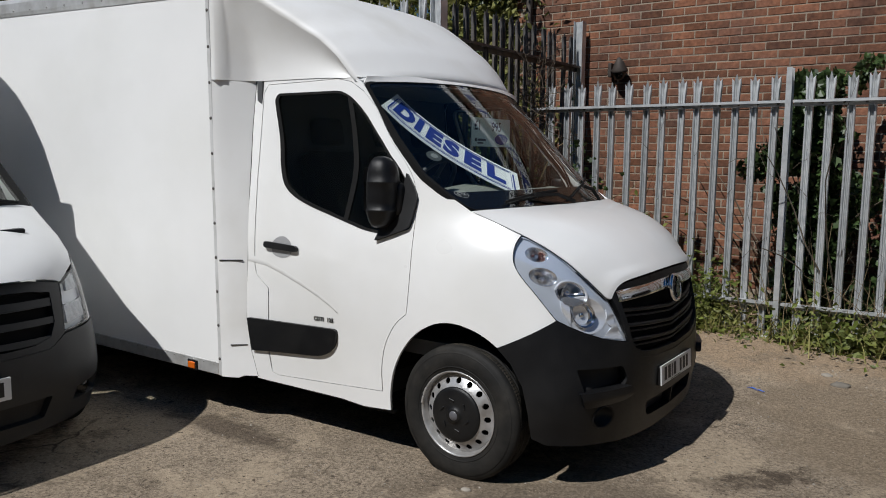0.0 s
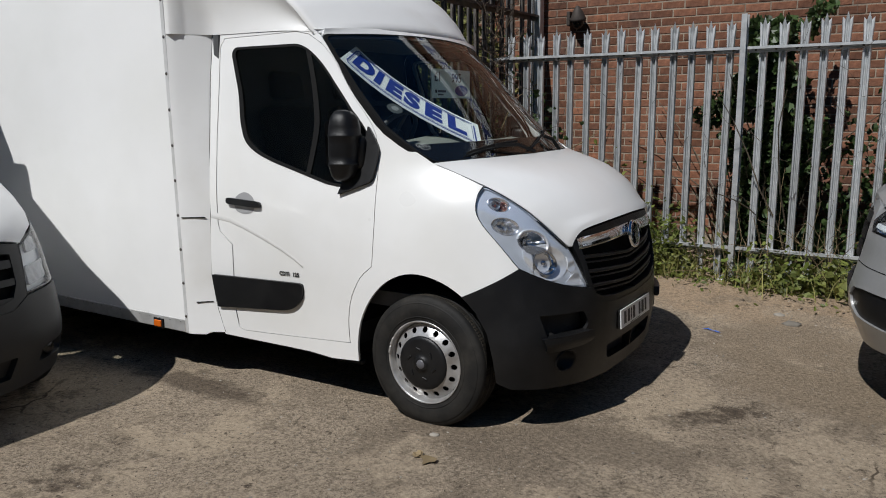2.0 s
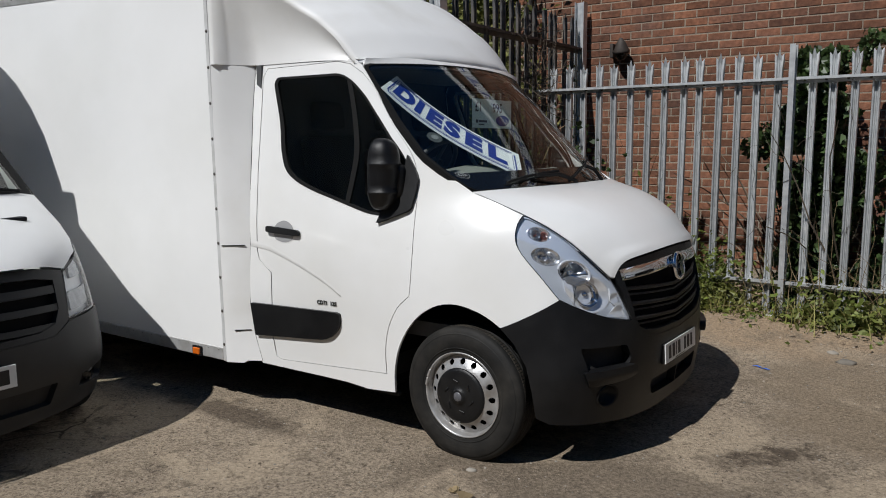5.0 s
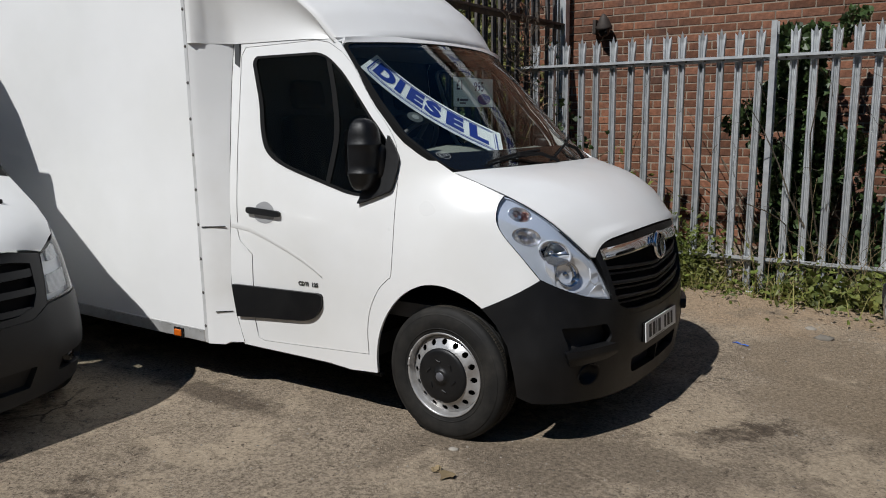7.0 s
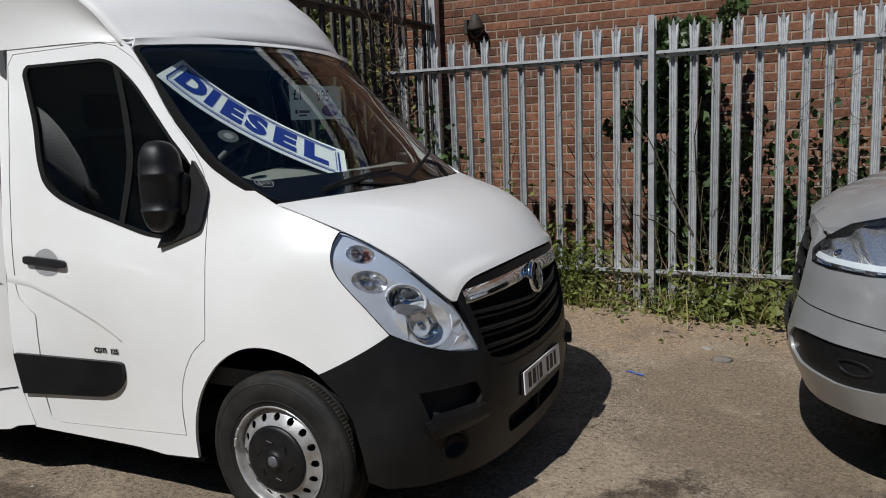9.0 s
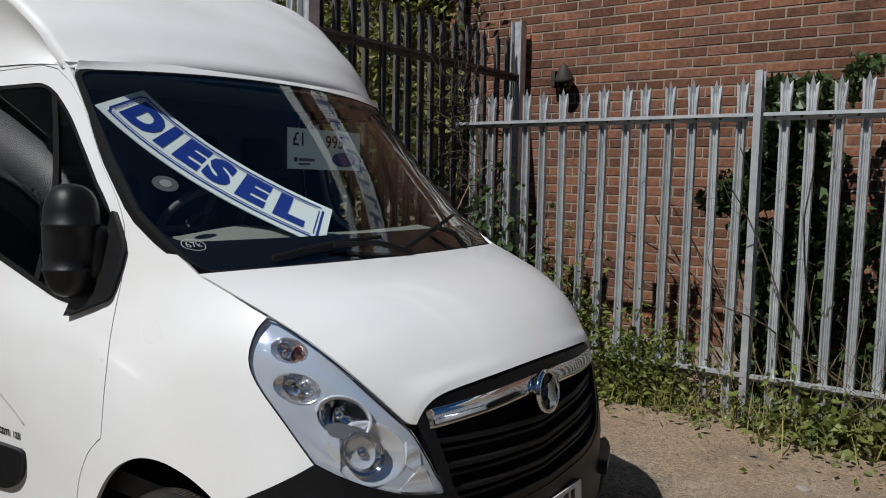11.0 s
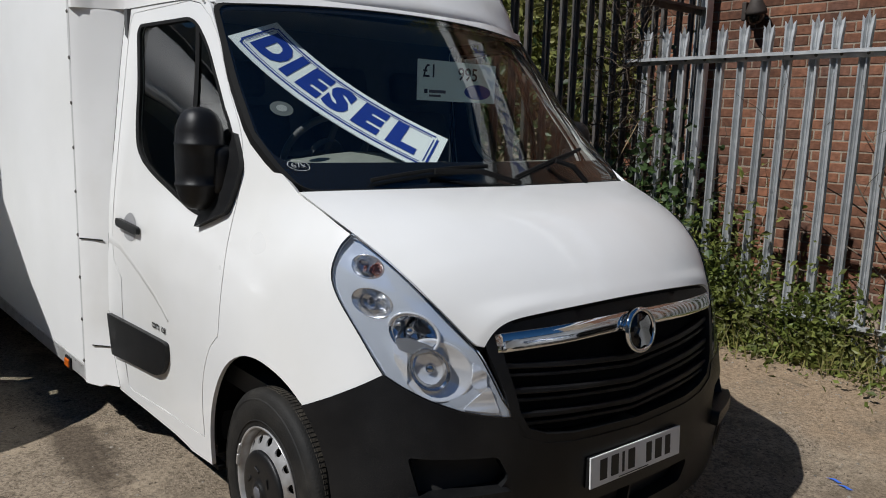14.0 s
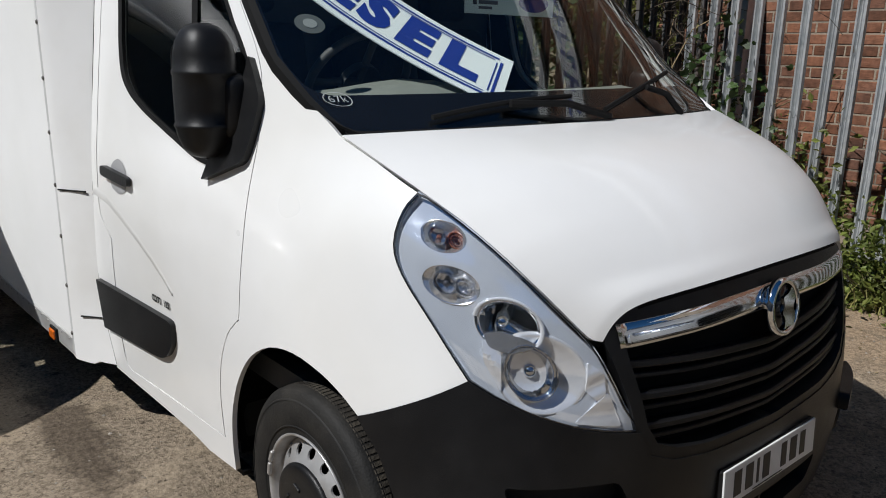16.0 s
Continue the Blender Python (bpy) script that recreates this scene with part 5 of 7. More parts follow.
part("mark_figure", mesh_of("mark_figure", [screen_skin(-0.778 + v[0], 0.106 + v[1], 0.003) for v in tv], tf, CHALK), k67)


# ---- mirrors ----
def build_mirror(side):
    def put(name, data, mat, parent, label="", smooth=True):
        pair = data if side < 0 else mirrored(data)
        return part(name, mesh_of(name, *pair, mat, smooth), parent, label)

    foot = panel(rounded(flank([(-0.258, 1.430), (-0.275, 1.262), (-0.470, 1.188), (-0.440, 1.262), (-0.335, 1.545)]), [0.02, 0.02, 0.004, 0.02, 0.012]), SKIN, 0.03, (), 0.04, 0.022)
    base = put("mirror", foot, PLASTIC, van, "large black plastic door mirror", False)
    verts, faces = [], []
    rows = [(1.262, 0.30, 0.34), (1.270, 0.52, 0.55), (1.290, 0.72, 0.74), (1.318, 0.88, 0.88), (1.345, 0.97, 0.96), (1.350, 1.01, 1.00), (1.357, 1.01, 1.00), (1.361, 0.95, 0.94), (1.400, 0.97, 0.96), (1.450, 0.99, 0.98), (1.490, 0.98, 0.97),
            (1.494, 1.02, 1.00), (1.502, 1.02, 1.00), (1.506, 0.97, 0.96), (1.545, 0.93, 0.93), (1.580, 0.84, 0.84), (1.605, 0.69, 0.69), (1.622, 0.48, 0.48), (1.630, 0.20, 0.20)]
    cx, cy, n = -0.438, -1.012, 32
    for z, a, c in rows:
        for k in range(n):
            t = 2 * math.pi * k / n
            ct, st = math.cos(t), math.sin(t)
            px = math.copysign(abs(ct) ** 0.75, ct) * 0.098 * a
            py = math.copysign(abs(st) ** 0.75, st) * 0.084 * c
            if px < 0:
                px *= 0.45
            lean = (z - 1.43) * 0.02
            verts.append((cx + px + lean, cy + py + 0.10 * px, z))
    for r in range(len(rows) - 1):
        for k in range(n):
            j = (k + 1) % n
            faces.append((r * n + k, r * n + j, (r + 1) * n + j, (r + 1) * n + k))
    faces += [tuple(range(n))[::-1], tuple((len(rows) - 1) * n + k for k in range(n))]
    head = put("mirror_head", (verts, faces), PLASTIC, base)
    g = [(cx - 0.050, cy + y, z) for y, z in rounded([(-0.068, 1.335), (0.068, 1.335), (0.068, 1.575), (-0.068, 1.575)], 0.03)]
    put("mirror_glass", (g, [tuple(range(len(g)))]), CHROME, head, smooth=False)
    bm = box_bm(-0.440, -0.325, -1.000, -0.905, 1.315, 1.500, 0.040, 4)
    put("mirror_arm", ([tuple(v.co) for v in bm.verts], [tuple(v.index for v in f.verts) for f in bm.faces]), PLASTIC, base)
    bm.free()


build_mirror(-1)
build_mirror(1)


# ---- wheels ----
def build_wheel(place, side, steer=0.0, twin=False):
    """A steel wheel; its outer face looks to -y."""
    R = 0.347
    prof = [(0.215, 0.10), (0.245, 0.112), (0.300, 0.112), (0.330, 0.100), (0.346, 0.082), (R, 0.060), (R, 0.020), (R - 0.006, 0.017), (R - 0.006, 0.010), (R, 0.007), (R, -0.007), (R - 0.006, -0.010), (R - 0.006, -0.017), (R, -0.020),
            (R, -0.060), (0.346, -0.080), (0.338, -0.092), (0.325, -0.101), (0.300, -0.110), (0.272, -0.112), (0.250, -0.108), (0.232, -0.103), (0.219, -0.100), (0.215, -0.095)]
    prof = [(r, h * 0.86) for r, h in prof]
    tyre = part("wheel", mesh_of("wheel", *lathe(prof, 72, "y"), RUBBER, True), van, "black tyre on a pierced silver steel wheel")
    tyre.matrix_world = pose(*place, 0, 0, (180 if side > 0 else 0) + steer)
    # shoulder blocks
    bv, bf = [], []
    for k in range(130):
        a = 2 * math.pi * k / 130
        for y0, y1, r0, r1 in ((-0.084, -0.050, 0.327, R + 0.0015), (0.050, 0.084, R + 0.0015, 0.327), (-0.046, -0.021, R + 0.0015, R + 0.0015), (0.021, 0.046, R + 0.0015, R + 0.0015)):
            o = len(bv)
            for da in (-0.0165, 0.0165):
                c, s = math.cos(a + da), math.sin(a + da)
                bv += [(c * r0, y0, s * r0), (c * r1, y1, s * r1), (c * (r1 - 0.012), y1, s * (r1 - 0.012)), (c * (r0 - 0.012), y0, s * (r0 - 0.012))]
            bf += [(o, o + 1, o + 5, o + 4), (o + 1, o + 2, o + 6, o + 5), (o, o + 4, o + 7, o + 3), (o, o + 3, o + 2, o + 1), (o + 4, o + 5, o + 6, o + 7)]
    tagged(part("tread", mesh_of("tread", bv, bf, TREAD), tyre), kind="stuff")
    # dark ribs on the sidewall
    part("sidewall_rib", mesh_of("sidewall_rib", *joined(lathe([(0.318, -0.089), (0.316, -0.0925), (0.312, -0.093)], 72, "y"), lathe([(0.244, -0.091), (0.241, -0.095), (0.238, -0.091)], 72, "y")), RUBBER, True), tyre)
    rim = [(0.217, -0.100), (0.221, -0.106), (0.217, -0.109), (0.211, -0.104), (0.207, -0.090), (0.204, -0.074), (0.200, -0.068), (0.196, -0.060)]
    rim = [(r, h + 0.016) for r, h in rim]
    wheel_rim = part("rim", mesh_of("rim", *lathe(rim, 72, "y"), RIM, True), tyre, "silver pierced steel rim")
    n_hole = 16
    surf = lambda u, v, o=0.0: Vector((u, -(0.056 + 0.038 * max(0.0, min(1.0, (0.198 - math.hypot(u, v)) / 0.056)) ** 0.8) - o, v))
    outer = [(0.200 * math.cos(2 * math.pi * k / 64), 0.200 * math.sin(2 * math.pi * k / 64)) for k in range(64)]
    inner = [(0.140 * math.cos(2 * math.pi * k / 40), 0.140 * math.sin(2 * math.pi * k / 40)) for k in range(40)]
    holes = [inner]
    for h in range(n_hole):
        a = 2 * math.pi * h / n_hole
        c = (0.172 * math.cos(a), 0.172 * math.sin(a))
        holes.append([(c[0] + 0.0150 * math.cos(b), c[1] + 0.0150 * math.sin(b)) for b in [2 * math.pi * k / 12 for k in range(12)]])
    part("disc", mesh_of("disc", *panel(outer, surf, 0.006, holes, 0.012, 0.0), RIM, False), wheel_rim)
    # two balance weights clipped to the rim
    for deg in (156.5, 169.5):
        bm = box_bm(-0.007, 0.006, -0.006, 0.006, -0.021, 0.021, 0.004, 2)
        w = part("balance_weight", bm, wheel_rim, "grey clip-on balance weight", RIM, True)
        w.matrix_basis = Matrix.Rotation(-radians(deg), 4, "Y") @ Matrix.Translation((0.214, -0.094, 0))
    # dark disc behind the holes, standing in for the shade round the brake
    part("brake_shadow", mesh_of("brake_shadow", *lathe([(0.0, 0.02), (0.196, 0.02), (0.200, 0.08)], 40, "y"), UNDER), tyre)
    cap = [(0.139, -0.070), (0.142, -0.088), (0.139, -0.094), (0.126, -0.099), (0.110, -0.101), (0.060, -0.104), (0.040, -0.105), (0.037, -0.110), (0.030, -0.113), (0.0, -0.114)]
    hub = part("hub_cap", mesh_of("hub_cap", *lathe([(r, h - 0.010) for r, h in cap], 48, "y"), PLASTIC, True), tyre, "dark grey plastic hub cap")
    part("hub_badge", mesh_of("hub_badge", *lathe([(0.0, -0.1265), (0.021, -0.1265), (0.024, -0.123)], 24, "y"), BADGEGREY, True), hub)
    for k in range(6):
        bm = box_bm(-0.005, 0.005, -0.004, 0.004, -0.016, 0.016, 0.002, 1)
        rib = part("cap_rib", bm, hub, mat=PLASTIC)
        rib.matrix_basis = Matrix.Rotation(math.pi / 3 * k + 0.3, 4, "Y") @ Matrix.Translation((0.078, -0.114, 0)) @ Matrix.Rotation(0.5, 4, "Y")


build_wheel((0.046, -0.900, 0.346), -1, 0)
build_wheel((0.046, 0.900, 0.346), 1, 0)
build_wheel((-4.33, -1.02, 0.352), -1)
build_wheel((-4.33, 0.78, 0.352), 1)

# inner arches, floor and chassis, with an added plate that blocks stray sun
lv2, lf2 = [], []
for y in (-0.95, -0.62):
    for k in range(25):
        a = -0.25 + (math.pi + 0.5) * k / 24
        lv2.append((-0.03 + 0.425 * math.cos(a), y, 0.40 + 0.43 * math.sin(a)))
lf2 = [(k, k + 1, 26 + k, 25 + k) for k in range(24)]
o = len(lv2)
lv2 += [lv2[25 + k] for k in range(25)] + [(-0.03, -0.62, 0.40)]
lf2 += [(o + k, o + k + 1, o + 25) for k in range(24)]
both("arch_liner", (lv2, lf2), GAP, smooth=False)
bm = box_bm(-1.45, 0.62, -0.60, 0.60, 0.22, 0.75, 0.02)
box_bm(-1.45, -0.45, -0.94, 0.94, 0.30, 0.62, 0.02, bm=bm)
box_bm(0.40, 0.60, -0.60, 0.60, 0.28, 0.60, 0.02, bm=bm)
part("underbody", bm, van, mat=UNDER)
bm = box_bm(-5.9, -1.3, -0.55, -0.40, 0.42, 0.60, 0.01)
box_bm(-5.9, -1.3, 0.25, 0.40, 0.42, 0.60, 0.01, bm=bm)
box_bm(-4.40, -4.26, -0.95, 0.70, 0.28, 0.42, 0.02, bm=bm)
box_bm(-3.0, -2.2, -0.85, -0.55, 0.34, 0.58, 0.03, bm=bm)
# added plate: keeps sunlight from leaking through between cab and box
box_bm(-1.80, -1.28, -1.03, 1.03, 0.42, 0.56, 0.01, bm=bm)
part("chassis_and_sun_plate", bm, van, mat=UNDER)

# ---- cab interior ----
bm = box_bm(-1.42, -1.38, -0.95, 0.95, 0.55, 2.06)
part("bulkhead", bm, van, mat=INTERIOR)
part("cab_floor", box_bm(-1.40, 0.0, -0.93, 0.93, 0.60, 0.68), van, mat=INTERIOR)
part("headlining", mesh_of("headlining", [(-1.40, -0.92, 2.045), (-1.40, 0.92, 2.045), (-0.72, 0.80, 2.045), (-0.72, -0.80, 2.045)], [(0, 1, 2, 3)], material("headlining_grey", (0.22, 0.22, 0.21), 0.9, vary=0.05)), van)
dv, df = [], []
dprof = [(-0.06, 1.385), (-0.15, 1.448), (-0.25, 1.492), (-0.36, 1.505), (-0.44, 1.470), (-0.47, 1.36), (-0.47, 1.10), (-0.37, 0.78)]
for y in np.linspace(-0.77, 0.77, 15):
    for x, z in dprof:
        dv.append((x - 0.02 + 0.15 * (1 - (y / 0.82) ** 2), y, z - 0.068 + 0.045 * math.exp(-((y + 0.42) / 0.22) ** 2) * (x < -0.1)))
k = len(dprof)
df = [(i * k + p, i * k + p + 1, (i + 1) * k + p + 1, (i + 1) * k + p) for i in range(14) for p in range(k - 1)]
part("dashboard", mesh_of("dashboard", dv, df, DASH, True), van, "grey moulded dashboard")
sw = Matrix.Translation((-0.54, -0.42, 1.46)) @ Matrix.Rotation(radians(-55), 4, "Y")
ring = [(0.19 * math.cos(2 * math.pi * k / 32), 0.19 * math.sin(2 * math.pi * k / 32), 0) for k in range(32)]
steer = joined(tube(ring, 0.015, 8, True), moved(lathe([(0.0, 0.02), (0.07, 0.015), (0.075, -0.02)], 20, "z"), Matrix()), tube([(-0.18, 0, 0), (0.18, 0, 0)], 0.014, 6), tube([(0, 0, 0), (0, -0.18, 0)], 0.014, 6))
part("steering_wheel", mesh_of("steering_wheel", *moved(steer, sw), INTERIOR, True), van)
for y, w in ((-0.43, 0.25), (0.18, 0.22), (0.62, 0.22)):
    bm = box_bm(-1.22, -0.72, y - w, y + w, 0.92, 1.08, 0.05, 3)
    st = part("seat", bm, van, "dark cloth cab seat", mat=SEATCLOTH, smooth=True)
    bm = box_bm(-0.07, 0.07, -w + 0.01, w - 0.01, 0.0, 0.62, 0.05, 3)
    sb = part("backrest", bm, st, mat=SEATCLOTH, smooth=True)
    sb.matrix_world = pose(-1.20, y, 1.05, 0, -12)
    bm = box_bm(-0.05, 0.05, -0.13, 0.13, 0.66, 0.84, 0.04, 3)
    hr = part("headrest", bm, st, mat=SEATCLOTH, smooth=True)
    hr.matrix_world = pose(-1.20, y, 1.05, 0, -12)


# ---- box body ----
body = part("box_body", mesh_of("box_body", *([(0, 0, 0)], []), BOXWHITE), van, "tall white panel box body with aluminium trim")
BOX = Matrix.Translation((-1.60, 0, 0)) @ Matrix.Rotation(radians(3.0), 4, "Z") @ Matrix.Rotation(radians(1.25), 4, "Y")
body.matrix_world = BOX
L, YN, YF, Z0, Z1 = 4.45, -1.135, 1.10, 0.375, 2.555
bm = box_bm(-L, 0.0, YN, YF, Z0, Z1)
for v in bm.verts:
    if v.co.x > -0.5:
        v.co.x = -0.030 - 0.0225 * v.co.z - (0.055 if v.co.z > 1 else 0.0)
bm.to_mesh(body.data)
bm.free()
body.data.materials.append(BOXWHITE)


def box_part(name, data, mat, label="", smooth=False):
    ob = part(name, data, body, label, mat, smooth)
    return ob


# roof with rounded cant rails of aluminium
prof = [(YN - 0.004, Z1 - 0.015), (YN - 0.010, Z1 + 0.012), (YN - 0.006, Z1 + 0.075), (YN + 0.02, Z1 + 0.105), (YN + 0.07, Z1 + 0.120)]
rail_v, rail_f = [], []
for x in (-0.14, -L):
    rail_v += [(x, y, z) for y, z in prof]
rail_f = [(p, p + 1, 5 + p + 1, 5 + p) for p in range(4)] + [(0, 4, 3), (0, 3, 2), (0, 2, 1), (5, 6, 7), (5, 7, 8), (5, 8, 9)]
cant = box_part("cant_rail", mesh_of("cant_rail", rail_v, rail_f, ALU, False), ALU, "grey aluminium cant rail with rivets")
mr = mirrored((rail_v, rail_f))
box_part("cant_rail", mesh_of("cant_rail", [(x, y + YF + YN, z) for x, y, z in mr[0]], mr[1], ALU), ALU)
box_part("roof", box_bm(-L, -0.13, YN + 0.05, YF - 0.05, Z1, Z1 + 0.118), material("roof_white", (0.7, 0.7, 0.69), 0.5, vary=0.05))
rv_me = mesh_of("rivet", *lathe([(0.0, -0.006), (0.006, -0.005), (0.0095, -0.001), (0.0095, 0.0)], 10, "y"), RIM, True)
dark_rivet = mesh_of("rivet", *lathe([(0.0, -0.006), (0.006, -0.005), (0.0095, -0.001), (0.0095, 0.0)], 10, "y"), OLD_SHADED_STEEL, True)
for k in range(22):
    r = part("rivet", rv_me, cant)
    r.matrix_basis = Matrix.Translation((-0.10 - 0.20 * k, YN - 0.009, Z1 + 0.022))
# corner strip at the front edge with its rivets
bm = box_bm(-0.060, -0.030, YN - 0.006, YN + 0.012, Z0 - 0.075, Z1 - 0.01, 0.003, 1)
for v in bm.verts:
    v.co.x -= 0.0415 * (v.co.z - Z0)
cs = box_part("corner_strip", bm, STRIP, "aluminium corner strip with rivets")
for k in range(11):
    r = part("rivet", dark_rivet, cs)
    r.matrix_basis = Matrix.Translation((-0.046 - 0.0415 * (0.03 + 0.205 * k), YN - 0.006, Z0 + 0.03 + 0.205 * k))
skirt = box_part("side_rail", box_bm(-L, -0.062, YN - 0.004, YN + 0.03, Z0 - 0.075, Z0 + 0.004, 0.004, 1), ALU, "aluminium lower side rail")
for k in range(18):
    r = part("rivet", rv_me, skirt)
    r.matrix_basis = Matrix.Translation((-0.10 - 0.09 * k, YN - 0.004, Z0 - 0.010)) @ Matrix.Scale(0.55, 4)
box_part("floor_frame", box_bm(-L, 0.0, YN + 0.03, YF - 0.03, Z0 - 0.07, Z0 + 0.01), UNDER)
am = box_part("marker_lamp", box_bm(-0.318, -0.256, YN - 0.022, YN - 0.004, Z0 - 0.068, Z0 - 0.026, 0.006), AMBER, "small amber side marker lamp")
part("lamp_surround", box_bm(-0.328, -0.242, YN - 0.014, YN - 0.004, Z0 - 0.079, Z0 - 0.015, 0.004), am, mat=SEAL)
# rear wheel arch trim
aw_v, aw_f = [], []
for k in range(19):
    a = math.pi * k / 18
    for r, y in ((0.44, YN - 0.002), (0.44, YN - 0.02), (0.48, YN - 0.02), (0.48, YN - 0.002)):
        aw_v.append((-2.75 + r * math.cos(a), y, 0.345 + r * math.sin(a)))
aw_f = [(4 * k + p, 4 * k + p + 1, 4 * k + p + 5, 4 * k + p + 4) for k in range(18) for p in range(3)]
box_part("arch_trim", mesh_of("arch_trim", aw_v, aw_f, ALU), ALU, "grey wheel-arch trim")
# flat dark half disc on the panel, painting the shade inside the arch
ad = [(-2.75 + 0.44 * math.cos(math.pi * k / 18), YN - 0.003, 0.345 + 0.44 * math.sin(math.pi * k / 18)) for k in range(19)]
box_part("arch_opening", mesh_of("arch_opening", ad, [tuple(range(19))], UNDER), UNDER)

# filler panel between box and cab
fv, ff = [], []
frow = []
for z, xe in ((2.064, -1.440), (1.80, -1.442), (1.40, -1.428), (1.02, -1.410), (0.66, -1.422), (0.48, -1.398), (0.315, -1.352)):
    frow.append((z, xe, SHELL(SX(xe, z)[0], z).y + 0.002))
for z, xe, ye in frow:
    for k in range(9):
        t = k / 8
        xl = -1.560 - 0.0225 * (z - 0.30)
        x = xl + (xe - xl) * t
        y = -1.142 + (ye + 1.142) * t ** 1.25
        fv.append((x, y, z if z > 0.32 or t > 0.5 else 0.300))
ff = [(r * 9 + k, (r + 1) * 9 + k, (r + 1) * 9 + k + 1, r * 9 + k + 1) for r in range(len(frow) - 1) for k in range(8)]
o = len(fv)
fv += [(x, y, z) for x, y, z in fv[o - 9:o]] + [(x, y + 0.05, z) for x, y, z in fv[o - 9:o]]
ff += [(o + k, o + 9 + k, o + 10 + k, o + k + 1) for k in range(8)]
both("cab_filler", (fv, ff), FAIRING, "white moulded panel joining box and cab")
both("filler_gap", tube([(xe + 0.003, ye + 0.003, z) for z, xe, ye in frow], 0.006, 6), SEAL)
# creases drawn as thin black tubes in place of their shadow lines
for z, x0, x1 in ((1.012, -1.56, -1.430), (0.502, -1.50, -1.415)):
    ye = SHELL(SX(-1.41, z)[0], z).y
    ya, yb = (-1.1385 + (ye + 1.137) * max(0.0, (x + 1.548) / 0.138) ** 1.25 - 0.004 for x in (x0, x1))
    part("filler_crease", mesh_of("filler_crease", *tube([(x0, ya, z - 0.004), ((x0 + x1) / 2, (ya + yb) / 2, z - 0.002), (x1, yb, z)], 0.0035, 5), SEAL), van)


# ---- roof fairing ----
def build_fairing():
    """Cross-sections from the box front (u 0) to the screen (u 1): a broad crown, ridges, and hollow cheeks below them."""
    knots = [0, 0.09, 0.13, 0.17, 0.20, 0.30, 0.52, 0.70, 0.86, 1.0]
    U = sorted(set(np.linspace(0, 1, 34).tolist() + knots))
    xs = [-1.655, -1.556, -1.520, -1.475, -1.436, -1.30, -1.10, -0.95, -0.84, -0.76]
    top = [2.725, 2.695, 2.680, 2.660, 2.645, 2.590, 2.448, 2.330, 2.208, 2.088]
    ridge = [1.150, 1.144, 1.134, 1.112, 1.094, 1.052, 0.972, 0.922, 0.888, 0.860]
    low_z = [2.062, 2.062, 2.062, 2.062, 2.062, 2.062, 2.064, 2.064, 2.060, 2.052]
    bow = [0.0, 0.015, 0.02, 0.027, 0.034, 0.05, 0.10, 0.14, 0.17, 0.19]
    verts, faces = [], []
    NV, NC = 28, 12
    lines = [even(U, knots, a, n) for a, n in ((xs, 4), (top, 8), (ridge, 8), (low_z, 1), (bow, 8))]

    def hem(x):
        """Half width at the lower edge: over the filler panel, then close along the cab."""
        cab = -SHELL(SX(max(x, -1.44), 2.06)[0], 2.06).y + 0.004
        t = min(1.0, max(0.0, (x + 1.600) / 0.160))
        return cab + (1.140 - cab) * (1 - t ** 1.25)

    hems = np.array([hem(float(x)) for x in lines[0]])
    for _ in range(3):
        hems[1:-1] = np.maximum(hems[1:-1], 0.25 * hems[:-2] + 0.5 * hems[1:-1] + 0.25 * hems[2:])
    for i, u in enumerate(U):
        x, zt, yr, zl, b = (float(a[i]) for a in lines)
        yl = float(hems[i])
        yr = max(yr, yl - 0.01)
        row = []
        square = max(0.0, 1.0 - u / 0.13)          # the end against the box follows its slightly turned front
        soft = min(1.0, u / 0.30)
        drop = 0.050 + 0.022 * math.sin(math.pi * min(1.0, u * 1.2)) ** 2 * (u < 0.83)
        for k in range(NC):
            t = k / NC
            hollow = 0.30 * math.sin(math.pi * t) ** 1.2 * min(1.0, u * 2.5) * (yl - yr + 0.16) * (1 - 0.5 * u)
            y = -(yl + (yr - yl) * t ** 1.5) + hollow
            row.append((x - 0.0523 * y * square + 0.02 * t * u, y, zl + (zt - drop - zl) * t))
        for k in range(NV + 1):
            v = math.sin(math.pi / 2 * (-1 + 2 * k / NV)) * 0.35 + (-1 + 2 * k / NV) * 0.65
            w = abs(v)
            y = v * yr
            row.append((x - 0.0523 * y * square + b * (1 - w ** 2.2) + 0.02 * u, y, zt + 0.035 * soft * (1 - 0.4 * u) * (1 - w ** 2) - drop * w ** (14 - 9 * soft)))
        for k in range(NC - 1, -1, -1):
            q = row[k]
            row.append((q[0] + 2 * 0.0523 * q[1] * square, -q[1], q[2]))
        verts += row
    n = len(row)
    for i in range(len(U) - 1):
        for j in range(n - 1):
            a = i * n + j
            faces.append((a, a + n, a + n + 1, a + 1))
    # closing lip towards the screen
    last = (len(U) - 1) * n
    o = len(verts)
    for j in range(n):
        x, y, z = verts[last + j]
        hang = 1 - min(1.0, abs(y) / 0.86) ** 6
        verts.append((x + 0.012, y * 0.995, z - 0.048 * hang))
        verts.append((x - 0.04, y * 0.98, z - 0.060 * hang))
    for j in range(n - 1):
        faces += [(last + j, o + 2 * j, o + 2 * j + 2, last + j + 1), (o + 2 * j, o + 2 * j + 1, o + 2 * j + 3, o + 2 * j + 2)]
    part("roof_fairing", mesh_of("roof_fairing", verts, faces, FAIRING, True), van, "white moulded fairing over the cab roof")


build_fairing()

# the cab's own roof under the fairing
cr_v, cr_f = [], []
